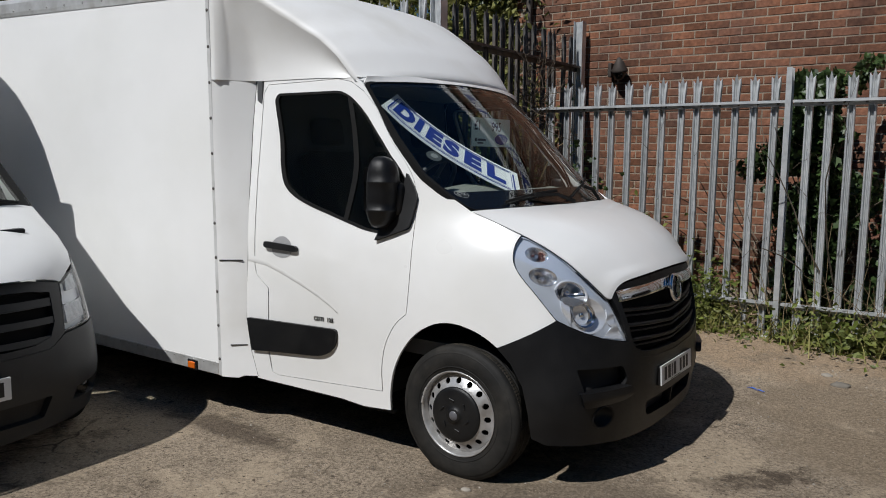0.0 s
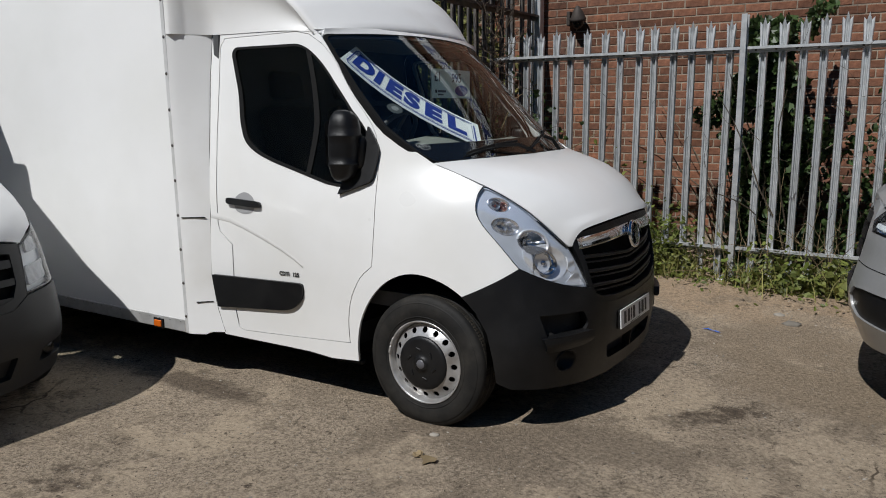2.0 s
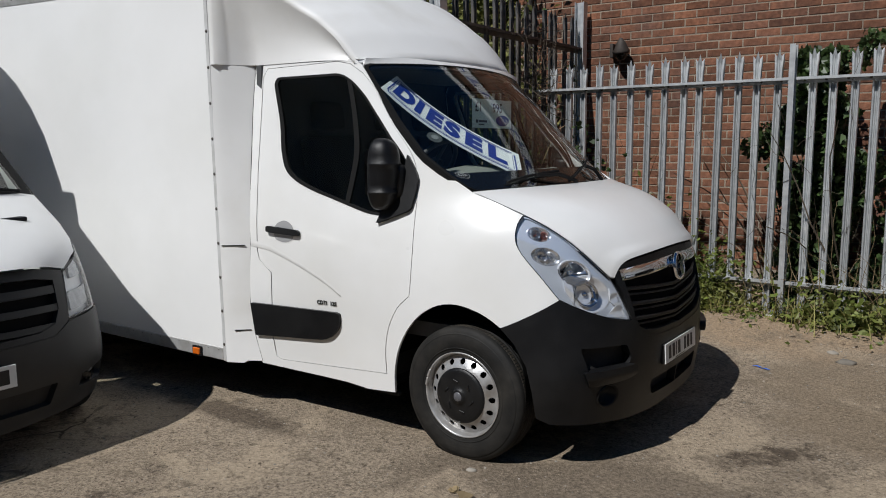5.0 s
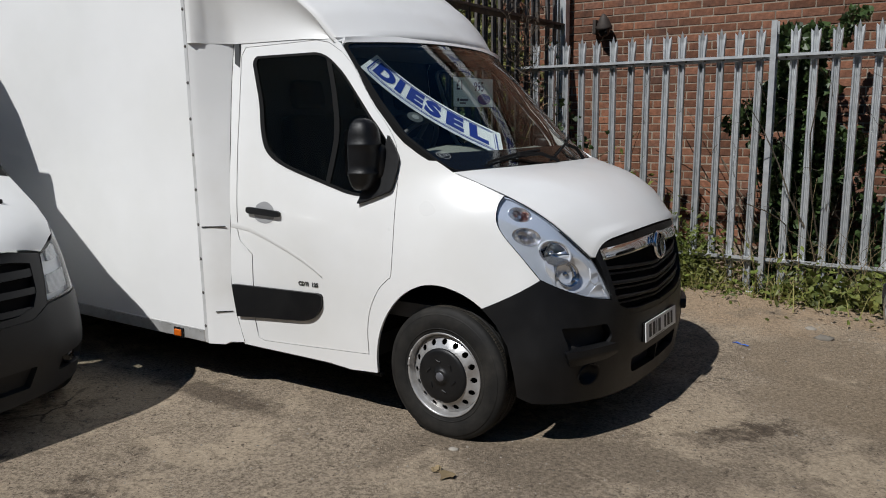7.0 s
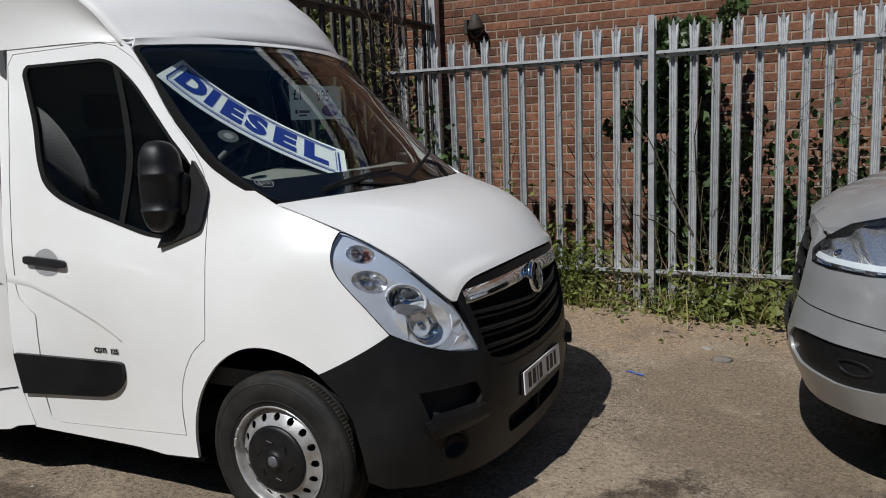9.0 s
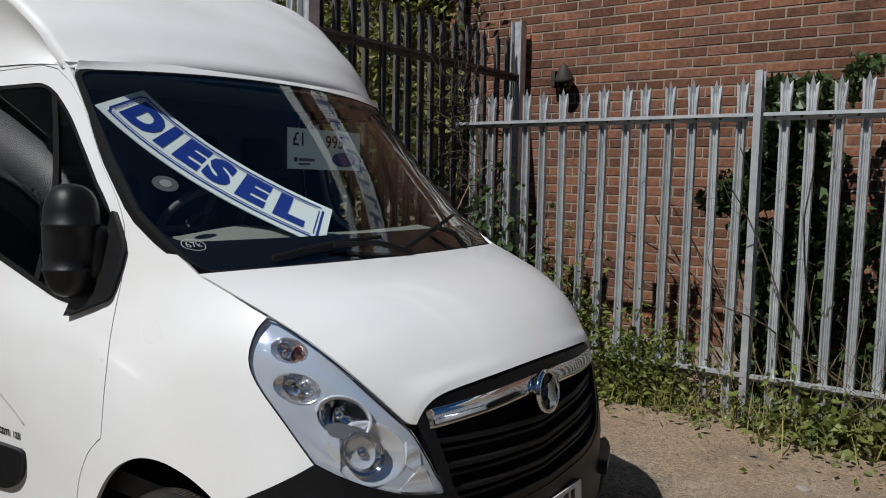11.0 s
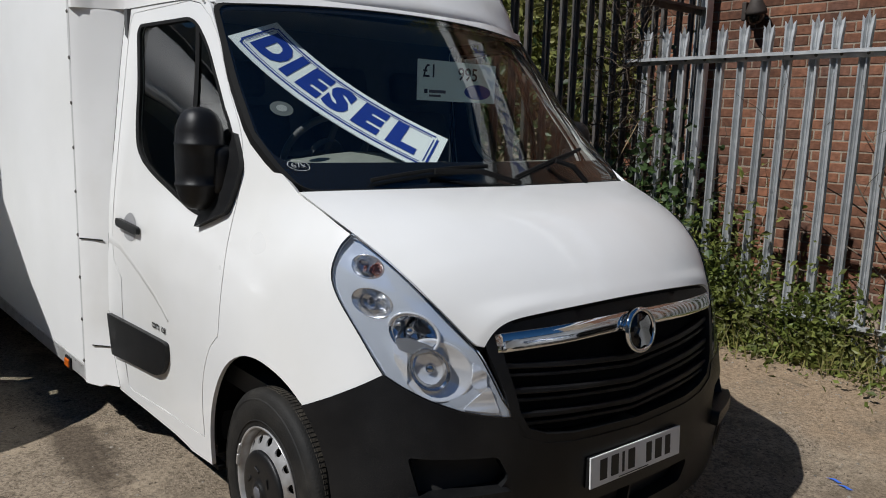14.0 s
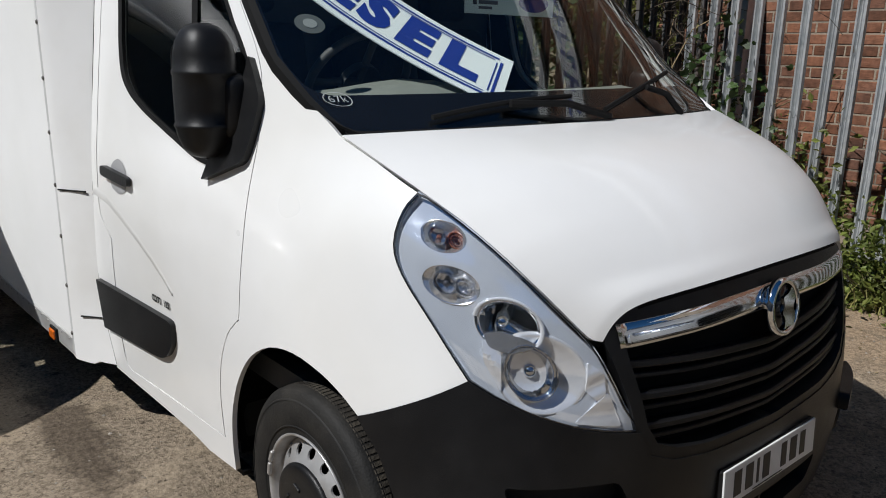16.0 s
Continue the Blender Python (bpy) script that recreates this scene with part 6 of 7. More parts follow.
for i in range(9):
    a = i / 8
    xe = -1.43 + 0.70 * a
    ye = -SHELL(SX(xe, 2.06)[0], 2.06).y - 0.004
    for k in range(13):
        w = -1 + k / 6
        cr_v.append((xe + 0.16 * a * (1 - w * w), w * ye, 2.063 + 0.018 * (1 - w * w)))
cr_f = [(i * 13 + k, i * 13 + k + 1, i * 13 + k + 14, i * 13 + k + 13) for i in range(8) for k in range(12)]
part("cab_roof", mesh_of("cab_roof", cr_v, cr_f, PAINT, True), van)

# pale inner trim along the screen pillars
q = [(0.72, 0.10), (0.80, 0.10), (0.80, 0.97), (0.745, 0.97)]
part("pillar_trim", mesh_of("pillar_trim", *panel(q, screen_skin, 0.0, (), 0.08, -0.045), TRIMGREY, True), van)


# ---- other vehicles ----
def shell_vehicle(levels):
    sh = Shell(levels)
    skin = scaled(sh, K)
    return sh, skin, lambda pts: [(sh.sx(x, z)[0] * K, z) for x, z in pts], lambda pts: [(sh.sy(y, z)[0] * K, z) for y, z in pts]


def build_silver_van():
    """A silver panel van, nose to nose with the white one; its parts are drawn about its own nose, forward +x."""
    t = thing("silver_van", "silver panel van with grey lower bumper, parked on the tarmac", "van", place=(1.80, 0.93, 0.0), turn=180.0)
    lv = {
        0.20: [(-0.10, 0), (-0.12, -0.35), (-0.20, -0.60), (-0.36, -0.80), (-0.56, -0.90), (-0.80, -0.93), (-1.25, -0.94), (-2.2, -0.95)],
        0.42: [(-0.02, 0), (-0.04, -0.35), (-0.11, -0.60), (-0.26, -0.82), (-0.47, -0.93), (-0.74, -0.96), (-1.25, -0.97), (-2.2, -0.98)],
        0.62: [(0.00, 0), (-0.02, -0.35), (-0.09, -0.58), (-0.24, -0.80), (-0.45, -0.93), (-0.74, -0.97), (-1.25, -0.985), (-2.2, -0.99)],
        0.80: [(-0.04, 0), (-0.06, -0.35), (-0.13, -0.56), (-0.28, -0.78), (-0.50, -0.92), (-0.78, -0.97), (-1.25, -0.985), (-2.2, -0.99)],
        0.98: [(-0.10, 0), (-0.12, -0.35), (-0.19, -0.53), (-0.36, -0.75), (-0.58, -0.89), (-0.86, -0.955), (-1.25, -0.975), (-2.2, -0.98)],
        1.14: [(-0.20, 0), (-0.22, -0.35), (-0.30, -0.50), (-0.48, -0.70), (-0.72, -0.85), (-0.98, -0.925), (-1.30, -0.95), (-2.2, -0.96)],
        1.32: [(-0.42, 0), (-0.44, -0.33), (-0.52, -0.48), (-0.70, -0.66), (-0.92, -0.80), (-1.12, -0.87), (-1.40, -0.91), (-2.2, -0.93)],
    }
    sh, skin0, fl, no = shell_vehicle(lv)
    HZ = ([0.20, 0.39, 0.66, 0.80, 0.87, 1.03, 1.32, 2.10], [0.36, 0.515, 0.690, 0.84, 0.975, 1.145, 1.46, 2.14])

    def lifted(z):
        return float(np.interp(z, *HZ))

    def skin(u, v, o=0.0):
        q = skin0(u, v, o)
        return Vector((q.x, q.y, lifted(q.z)))

    def pair(name, p, mat, label="", smooth=True):
        a = part(name, mesh_of(name, *p, mat, smooth), t, label)
        part(name, mesh_of(name, *mirrored(p), mat, smooth), t, label)
        return a

    lamp_line = no([(-0.455, 0.925), (-0.50, 0.875), (-0.62, 0.868)]) + fl([(-0.36, 0.872), (-0.52, 0.885), (-0.66, 0.93), (-0.78, 1.03), (-0.86, 1.155), (-0.66, 1.150), (-0.50, 1.108)]) + no([(-0.58, 1.045)])
    seam = no([(0, 0.80), (-0.40, 0.80), (-0.50, 0.815)]) 
    fog_line = no([(-0.44, 0.565), (-0.50, 0.645), (-0.60, 0.660)]) + fl([(-0.30, 0.655), (-0.50, 0.640), (-0.555, 0.620), (-0.46, 0.44), (-0.40, 0.405), (-0.24, 0.390)]) + no([(-0.55, 0.415), (-0.46, 0.47)])
    arch = [(-0.50, 0.24), (-0.52, 0.44), (-0.58, 0.58), (-0.70, 0.70), (-0.86, 0.755), (-1.02, 0.74), (-1.16, 0.66), (-1.25, 0.52), (-1.28, 0.30)]
    grille_line = no([(0, 0.985), (-0.30, 0.985), (-0.40, 0.955), (-0.44, 0.86), (-0.425, 0.70), (-0.40, 0.52), (-0.34, 0.42), (0, 0.40)])
    body = no([(0, 1.03), (-0.30, 1.03), (-0.42, 1.00), (-0.455, 0.925)]) + lamp_line[1:8] + fl([(-0.90, 1.175), (-1.25, 1.30), (-2.1, 1.31), (-2.1, 0.30), (-1.28, 0.30)]) + fl(arch[::-1][1:]) + no([(-0.70, 0.225), (-0.40, 0.205), (0, 0.20)])
    bp = panel(body, skin, 0.04, [fog_line, [(u if u > 0.002 else -0.001, v) for u, v in grille_line]], 0.05)
    pair("body_side", bp, SILVER, "silver painted front and flank")
    pair("fog_panel", panel(fog_line, lambda u, v, o=0.0: skin(u, v, o - 0.014), 0.02, (), 0.04), PLASTIC, "dark grey fog lamp panel")
    pair("grille", panel(grille_line, skin, 0.0, (), 0.06, -0.03), GLOSSBLACK, "black grille")
    for z in (0.92, 0.86, 0.80, 0.60, 0.53, 0.46):
        b = no([(0, z + 0.016), (-0.40, z + 0.012), (-0.40, z - 0.012), (0, z - 0.016)])
        pair("grille_bar", panel(b, skin, 0.02, (), 0.08, -0.004), PLASTIC)
    fc = fl([(-0.30, 0.53)])[0]
    rv, rf = [], []
    for k in range(24):
        a = 2 * math.pi * k / 24
        for r, o in ((0.075, -0.010), (0.06, -0.004), (0.05, -0.02), (0.035, -0.04), (0.0, -0.042)):
            rv.append(skin(fc[0] + r * math.cos(a) * 1.3, fc[1] + r * math.sin(a) * 0.7, o))
    for k in range(24):
        j = (k + 1) % 24
        rf += [(k * 5 + p, k * 5 + p + 1, j * 5 + p + 1, j * 5 + p) for p in range(4)]
    pair("fog_recess", (rv, rf), PLASTIC)
    # crease line under the lamp and the wing seam
    for pts in (no([(-0.44, 0.775), (-0.58, 0.765)]) + fl([(-0.30, 0.755), (-0.50, 0.74), (-0.70, 0.735)]), fl([(-0.66, 0.925), (-0.585, 0.86), (-0.545, 0.79), (-0.535, 0.745)])):
        pair("panel_seam", tube([skin(u, v, 0.0) for u, v in dense(pts, 0.03, False)], 0.0022, 5), GAP)
    lamp = part("headlamp", mesh_of("headlamp", *mirrored(panel(lamp_line, skin, 0.06, [shrunk(lamp_line, 0.010)], 0.04, 0.002)), GLOSSBLACK, True), t, "large swept clear headlamp")
    part("lamp_housing", mesh_of("lamp_housing", *mirrored(panel(shrunk(lamp_line, 0.008), lambda u, v, o=0.0: skin(u, v, o - 0.03 - 0.014 * math.sin(46 * v + 30 * u)), 0.0, (), 0.015)), REFLECTOR, True), lamp)
    part("lamp_lens", mesh_of("lamp_lens", *mirrored(panel(shrunk(lamp_line, 0.004), skin, 0.0, (), 0.06, 0.005)), LENS, True), lamp)
    for c, r in ((no([(-0.60, 0.935)])[0], 0.022), (fl([(-0.42, 0.965)])[0], 0.026)):
        q = skin(c[0], c[1], -0.03)
        v, f = lathe([(r * math.sin(a), -r * math.cos(a)) for a in [math.pi * k / 10 for k in range(11)]], 20, "z")
        part("lamp_projector", mesh_of("lamp_projector", *mirrored(moved((v, f), Matrix.Translation(q))), CHROME, True), lamp)
    strip = no([(-0.48, 0.90), (-0.60, 0.893)]) + fl([(-0.42, 0.895), (-0.55, 0.905), (-0.53, 0.925), (-0.42, 0.918)]) + no([(-0.60, 0.915), (-0.49, 0.922)])
    part("lamp_strip", mesh_of("lamp_strip", *mirrored(panel(strip, skin, 0.012, (), 0.04, -0.012)), BANNERWHITE), lamp)
    # bonnet
    verts, faces = [], []
    st = [((-0.18, 0.42, 1.01), (-0.12, 1.04)), ((-0.30, 0.53, 1.028), (-0.22, 1.110)), ((-0.50, 0.70, 1.075), (-0.42, 1.19)), ((-0.72, 0.83, 1.125), (-0.65, 1.255)), ((-0.98, 0.885, 1.215), (-0.95, 1.32)), ((-1.25, 0.89, 1.305), (-1.15, 1.36))]
    fine = smooth_path([(*e, *c) for e, c in st], 4)
    for xe, ye, ze, xc, zc in fine:
        for j in range(21):
            v = -1 + j / 10
            w = abs(v)
            verts.append((xc + (xe - xc) * w ** 2.5, v * ye, lifted(zc + (ze - zc) * (0.4 * w ** 2 + 0.6 * w ** 6)) + 0.012 * math.exp(-((w - 0.62) / 0.10) ** 2)))
    for i in range(len(fine) - 1):
        for j in range(20):
            a = i * 21 + j
            faces.append((a, a + 1, a + 22, a + 21))
    part("bonnet", mesh_of("bonnet", verts, faces, SILVER, True), t, "silver bonnet with raised shoulders")
    flange, ff = [], []
    for j in (0, 20):
        o = len(flange)
        for i in range(len(fine)):
            x, y, z = verts[i * 21 + j]
            flange += [(x, y, z), (x, y * 1.004, z - 0.018)]
        ff += [(o + 2 * i, o + 2 * i + 2, o + 2 * i + 3, o + 2 * i + 1) for i in range(len(fine) - 1)]
    o = len(flange)
    for j in range(21):
        x, y, z = verts[j]
        flange += [(x, y, z), (x + 0.004, y, z - 0.03)]
    ff += [(o + 2 * i, o + 2 * i + 2, o + 2 * i + 3, o + 2 * i + 1) for i in range(20)]
    part("bonnet_flange", mesh_of("bonnet_flange", flange, ff, SILVER, True), t)
    # upper body, glass and far flank kept plain
    prof = [(-1.15, 1.42), (-1.95, 2.02), (-4.9, 2.05), (-4.98, 1.9), (-4.98, 0.35), (-2.1, 0.35), (-2.1, 1.30)]
    uv, uf = [], []
    for y in (-0.90, 0.90):
        uv += [(x, y * (0.90 if z > 1.6 else 1.04), z) for x, z in prof]
    n = len(prof)
    uf = [(i, (i + 1) % n, n + (i + 1) % n, n + i) for i in range(n)] + [tuple(range(n)), tuple(range(2 * n - 1, n - 1, -1))]
    part("upper_body", mesh_of("upper_body", uv, uf, SILVER), t)
    part("windscreen", mesh_of("windscreen", [(-1.22, -0.78, 1.40), (-1.22, 0.78, 1.40), (-1.88, 0.70, 1.99), (-1.88, -0.70, 1.99)], [(0, 1, 2, 3)], GLOSSBLACK), t)
    for y in (-0.86, 0.86):
        v, f = lathe([(0.20, 0.10), (0.30, 0.11), (0.33, 0.09), (0.335, 0.0), (0.33, -0.09), (0.30, -0.11), (0.20, -0.10), (0.0, -0.06)], 40, "y")
        for x in (-0.90, -3.85):
            part("wheel", mesh_of("wheel", *moved((v, f), Matrix.Translation((x, y, 0.335))), RUBBER, True), t)
    # set low and near black so its colour gives the shade beneath
    part("underbody", box_bm(-4.8, -0.42, -0.72, 0.72, 0.20, 0.62, 0.05), t, mat=GAP)


build_silver_van()


def build_left_van():
    """A white box van with a grey bumper beside the first one; drawn about its own nose, forward +x."""
    t = thing("box_van", "white box van with dark grey bumper and grille, parked alongside", "van", place=LEFT_PLACE, turn=LEFT_TURN)
    lv = {
        0.22: [(-0.06, 0), (-0.08, -0.35), (-0.14, -0.60), (-0.26, -0.80), (-0.42, -0.90), (-0.65, -0.93), (-1.10, -0.94), (-2.25, -0.95)],
        0.45: [(0.00, 0), (-0.02, -0.35), (-0.07, -0.60), (-0.18, -0.82), (-0.36, -0.935), (-0.62, -0.965), (-1.10, -0.97), (-2.25, -0.98)],
        0.65: [(0.00, 0), (-0.02, -0.35), (-0.08, -0.58), (-0.19, -0.80), (-0.38, -0.925), (-0.64, -0.965), (-1.10, -0.98), (-2.25, -0.985)],
        0.90: [(-0.06, 0), (-0.08, -0.35), (-0.14, -0.57), (-0.27, -0.79), (-0.44, -0.90), (-0.68, -0.955), (-1.10, -0.98), (-2.25, -0.985)],
        1.10: [(-0.16, 0), (-0.18, -0.35), (-0.24, -0.58), (-0.36, -0.77), (-0.54, -0.875), (-0.78, -0.93), (-1.15, -0.965), (-2.25, -0.975)],
        1.30: [(-0.42, 0), (-0.44, -0.35), (-0.49, -0.57), (-0.58, -0.75), (-0.73, -0.84), (-0.92, -0.895), (-1.20, -0.93), (-2.25, -0.95)],
        1.60: [(-0.88, 0), (-0.90, -0.35), (-0.95, -0.52), (-1.02, -0.66), (-1.11, -0.76), (-1.22, -0.825), (-1.40, -0.875), (-2.25, -0.93)],
        2.02: [(-1.40, 0), (-1.42, -0.35), (-1.46, -0.50), (-1.52, -0.62), (-1.58, -0.70), (-1.64, -0.76), (-1.75, -0.80), (-2.25, -0.86)],
    }
    sh, skin, fl, no = shell_vehicle(lv)

    def pair(name, p, mat, label="", smooth=True):
        a = part(name, mesh_of(name, *mirrored(p), mat, smooth), t, label)
        part(name, mesh_of(name, *p, mat, smooth), t, label)
        return a

    lamp = no([(-0.600, 0.705), (-0.615, 0.82), (-0.635, 0.945)]) + fl([(-0.36, 1.018), (-0.475, 1.072), (-0.425, 0.98), (-0.355, 0.875), (-0.258, 0.720)])
    arch = [(-0.40, 0.24), (-0.42, 0.44), (-0.50, 0.60), (-0.64, 0.72), (-0.80, 0.755), (-0.96, 0.73), (-1.09, 0.64), (-1.16, 0.50), (-1.18, 0.26)]
    bumper = no([(0, 0.635), (-0.50, 0.640), (-0.600, 0.695)]) + fl([(-0.258, 0.712), (-0.42, 0.700), (-0.48, 0.675), (-0.50, 0.60), (-0.42, 0.44), (-0.40, 0.26)]) + no([(-0.60, 0.225), (-0.30, 0.21), (0, 0.205)])
    fog = no([(-0.86, 0.43), (-0.66, 0.40), (-0.64, 0.33), (-0.84, 0.33)])
    low_in = rounded(no([(-0.50, 0.40), (-0.003, 0.40), (-0.003, 0.29), (-0.46, 0.29)]), 0.01)
    pair("front_bumper", panel(bumper, skin, 0.04, [fog, low_in], 0.05, 0.006), DARKGREY, "grey plastic bumper half")
    pair("bumper_backing", panel(no([(0, 0.60), (-0.80, 0.56), (-0.80, 0.26), (0, 0.25)]), skin, 0.0, (), 0.08, -0.03), UNDER)
    fp = no([(-0.75, 0.375)])[0]
    q = skin(fp[0], fp[1], -0.012)
    v, f = lathe([(0.0, 0.012), (0.03, 0.010), (0.045, 0.0), (0.05, -0.02)], 20, "x")
    pair("fog_lamp", moved((v, f), Matrix.Translation(q) @ Matrix.Rotation(radians(-40), 4, "Z")), GLOSSBLACK)
    gl = no([(0, 0.985), (-0.45, 0.965), (-0.58, 0.94), (-0.575, 0.76), (-0.53, 0.675), (-0.42, 0.645), (0, 0.64)])
    hole = shrunk(gl, 0.035)
    gl = gl[:1] + gl[1:]
    pair("grille_surround", panel(no([(0, 1.0), (-0.45, 0.985), (-0.630, 0.950), (-0.612, 0.82), (-0.597, 0.698), (-0.50, 0.642), (0, 0.637)]), skin, 0.03, [[(max(u, 0.004), w) for u, w in shrunk(gl, 0.03)]], 0.05, 0.004), DARKGREY, "grey grille surround")
    pair("grille_backing", panel(gl, skin, 0.0, (), 0.06, -0.03), GAP)
    for z, h in ((0.885, 0.040), (0.795, 0.034), (0.705, 0.030)):
        b = no([(0.0, z + h / 2), (-0.30, z + h / 2 - 0.008), (-0.55, z + h / 2 - 0.014), (-0.55, z - h / 2 - 0.014), (-0.30, z - h / 2 - 0.008), (0.0, z - h / 2)])
        pair("grille_bar", panel(b, skin, 0.02, (), 0.06, 0.0), DARKGREY)
    part("badge", mesh_of("badge", *moved(lathe([(0.0, 0.012), (0.05, 0.010), (0.068, 0.0)], 30, "x"), Matrix.Translation((-0.02, 0, 0.80)) @ Matrix.Scale(0.62, 4, (0, 0, 1))), CHROME, True), t, "plain oval badge")
    body = fl([(-0.258, 0.720), (-0.355, 0.875), (-0.425, 0.98), (-0.475, 1.072), (-0.62, 1.150), (-0.78, 1.225), (-0.92, 1.305), (-1.13, 1.50), (-1.62, 2.0), (-2.24, 2.01), (-2.24, 0.26), (-1.18, 0.26)]) + fl(arch[::-1][1:-2]) + fl([(-0.50, 0.60), (-0.48, 0.68), (-0.42, 0.705)])
    window = fl([(-1.24, 1.50), (-1.64, 1.90), (-2.12, 1.91), (-2.12, 1.32), (-1.18, 1.29)])
    pair("cab_side", panel(body, skin, 0.04, [window], 0.05), PAINT, "white wing and door")
    pair("window_glass", panel(window, skin, 0.0, (), 0.1, -0.01), GLOSSBLACK, "dark side glass")
    # headlamp, tall, with two chambers
    hl = part("headlamp", mesh_of("headlamp", *mirrored(panel(lamp, skin, 0.02, [shrunk(lamp, 0.008)], 0.04, 0.003)), GLOSSBLACK, True), t, "tall clear headlamp")
    part("lamp_housing", mesh_of("lamp_housing", *mirrored(panel(shrunk(lamp, 0.006), skin, 0.0, (), 0.03, -0.03)), material("lamp_white", (0.90, 0.91, 0.90), 0.25, 0.1, vary=0.05), True), hl)
    part("lamp_lens", mesh_of("lamp_lens", *mirrored(panel(shrunk(lamp, 0.003), skin, 0.0, (), 0.06, 0.005)), LENS, True), hl)
    ribbed = material("ribbed_lens", (0.50, 0.51, 0.51), 0.2, 0.35, vary=0.25, scale=40)
    for pts, m in ((no([(-0.650, 0.740), (-0.655, 0.838)]) + fl([(-0.315, 0.845), (-0.262, 0.755)]), ribbed), (no([(-0.700, 0.900), (-0.71, 0.968)]) + fl([(-0.345, 0.972), (-0.318, 0.905)]), ribbed)):
        part("lamp_chamber", mesh_of("lamp_chamber", *mirrored(panel(rounded(pts, 0.02), lambda u, w, o=0.0: skin(u, w, o - 0.006 + 0.0015 * math.sin(110 * u + 50 * w)), 0.03, (), 0.012, -0.008)), m), hl)
    # bonnet
    st = []
    for spot, mid in ((no([(-0.60, 0.968)]), (-0.04, 1.010)), (no([(-0.650, 0.955)]), (-0.12, 1.085)), (fl([(-0.36, 1.022)]), (-0.25, 1.150)), (fl([(-0.475, 1.077)]), (-0.36, 1.200)), (fl([(-0.62, 1.154)]), (-0.48, 1.245)),
                      (fl([(-0.78, 1.229)]), (-0.64, 1.305)), (fl([(-0.92, 1.309)]), (-0.76, 1.350))):
        q = skin(*spot[0], 0.003)
        st.append(((q.x, -q.y, q.z), mid))
    verts, faces = [], []
    for (xe, ye, ze), (xc, zc) in st:
        for j in range(21):
            w = abs(-1 + j / 10)
            verts.append((xc + (xe - xc) * w ** 2.4, (-1 + j / 10) * ye, zc + (ze - zc) * (0.4 * w ** 2 + 0.6 * w ** 6)))
    faces = [(i * 21 + j, i * 21 + j + 1, i * 21 + j + 22, i * 21 + j + 21) for i in range(len(st) - 1) for j in range(20)]
    part("bonnet", mesh_of("bonnet", verts, faces, PAINT, True), t, "white bonnet with a black vent")
    part("bonnet_vent", box_bm(-0.58, -0.48, 0.42, 0.62, 1.195, 1.222, 0.008), t, mat=PLASTIC).rotation_euler = (0, 0, 0)

    def scr_at(u, w, o=0.0):
        a = abs(u / 0.86)
        return Vector((-0.70 - 0.76 * w - 0.20 * a ** 2.4 + o * 0.6, u * (1 - 0.10 * w), 1.33 + 0.70 * w - 0.03 * a * a + o * 0.8))

    part("scuttle", mesh_of("scuttle", *panel([(-0.86, -0.06), (0.86, -0.06), (0.86, 0.06), (-0.86, 0.06)], scr_at, 0.03, (), 0.08, 0.004), SEAL), t)
    part("windscreen", mesh_of("windscreen", *panel(rounded([(-0.84, 0.0), (0.84, 0.0), (0.80, 1.0), (-0.80, 1.0)], 0.05), scr_at, 0.0, (), 0.1), GLASS, True), t, "clear windscreen")
    part("screen_pillar", mesh_of("screen_pillar", *panel([(-0.90, -0.04), (0.90, -0.04), (0.87, 1.03), (-0.87, 1.03)], scr_at, 0.03, [[(-0.83, 0.02), (0.83, 0.02), (0.79, 0.97), (-0.79, 0.97)]], 0.08, 0.002), SEAL), t)
    part("cab_back", box_bm(-2.29, -2.25, -0.92, 0.92, 0.5, 2.02), t, mat=material("cab_grey", (0.16, 0.16, 0.155), 0.8, vary=0.1))
    part("dashboard", box_bm(-1.12, -0.85, -0.80, 0.80, 1.0, 1.27, 0.04), t, mat=DASH)
    part("wiper", mesh_of("wiper", *tube([scr_at(0.15, 0.02, 0.02), scr_at(0.5, 0.05, 0.03), scr_at(0.78, 0.03, 0.02)], 0.009, 6), SEAL), t)
    # mirrors
    for s in (-1, 1):
        bm = box_bm(-1.46, -1.31, min(s * 0.91, s * 0.99), max(s * 0.91, s * 0.99), 1.20, 1.40, 0.03, 3)
        m = part("mirror", bm, t, "black door mirror", PLASTIC, True)
        part("mirror_arm", mesh_of("mirror_arm", *tube([(-1.26, s * 0.88, 1.24), (-1.36, s * 0.95, 1.27)], 0.025, 8), PLASTIC), m)
    # box body and its fairing over the cab
    yb, zt, x0, x1 = 0.950, 2.90, -2.44, -6.4
    part("box_body", box_bm(x1, x0, -yb, yb, 0.62, zt), t, "white panel box body", BOXWHITE)
    part("box_front", box_bm(x0 - 0.05, -2.30, -yb + 0.01, yb - 0.01, 0.62, 2.10, 0.03), t, mat=BOXWHITE)
    part("roof_cap", box_bm(x1, x0 + 0.02, -yb - 0.012, yb + 0.012, zt - 0.09, zt + 0.03, 0.03, 3), t, mat=DARKGREY)
    prof = [(0.0, 2.80, 0.99), (0.12, 2.77, 0.985), (0.28, 2.71, 0.975), (0.45, 2.62, 0.965), (0.62, 2.48, 0.955), (0.78, 2.30, 0.945), (0.88, 2.13, 0.93), (0.90, 2.03, 0.92), (0.84, 1.97, 0.88), (0.0, 1.95, 0.92)]
    fv, ff = [], []
    for dx, z, wy in prof:
        for j in range(17):
            u = -1 + j / 8
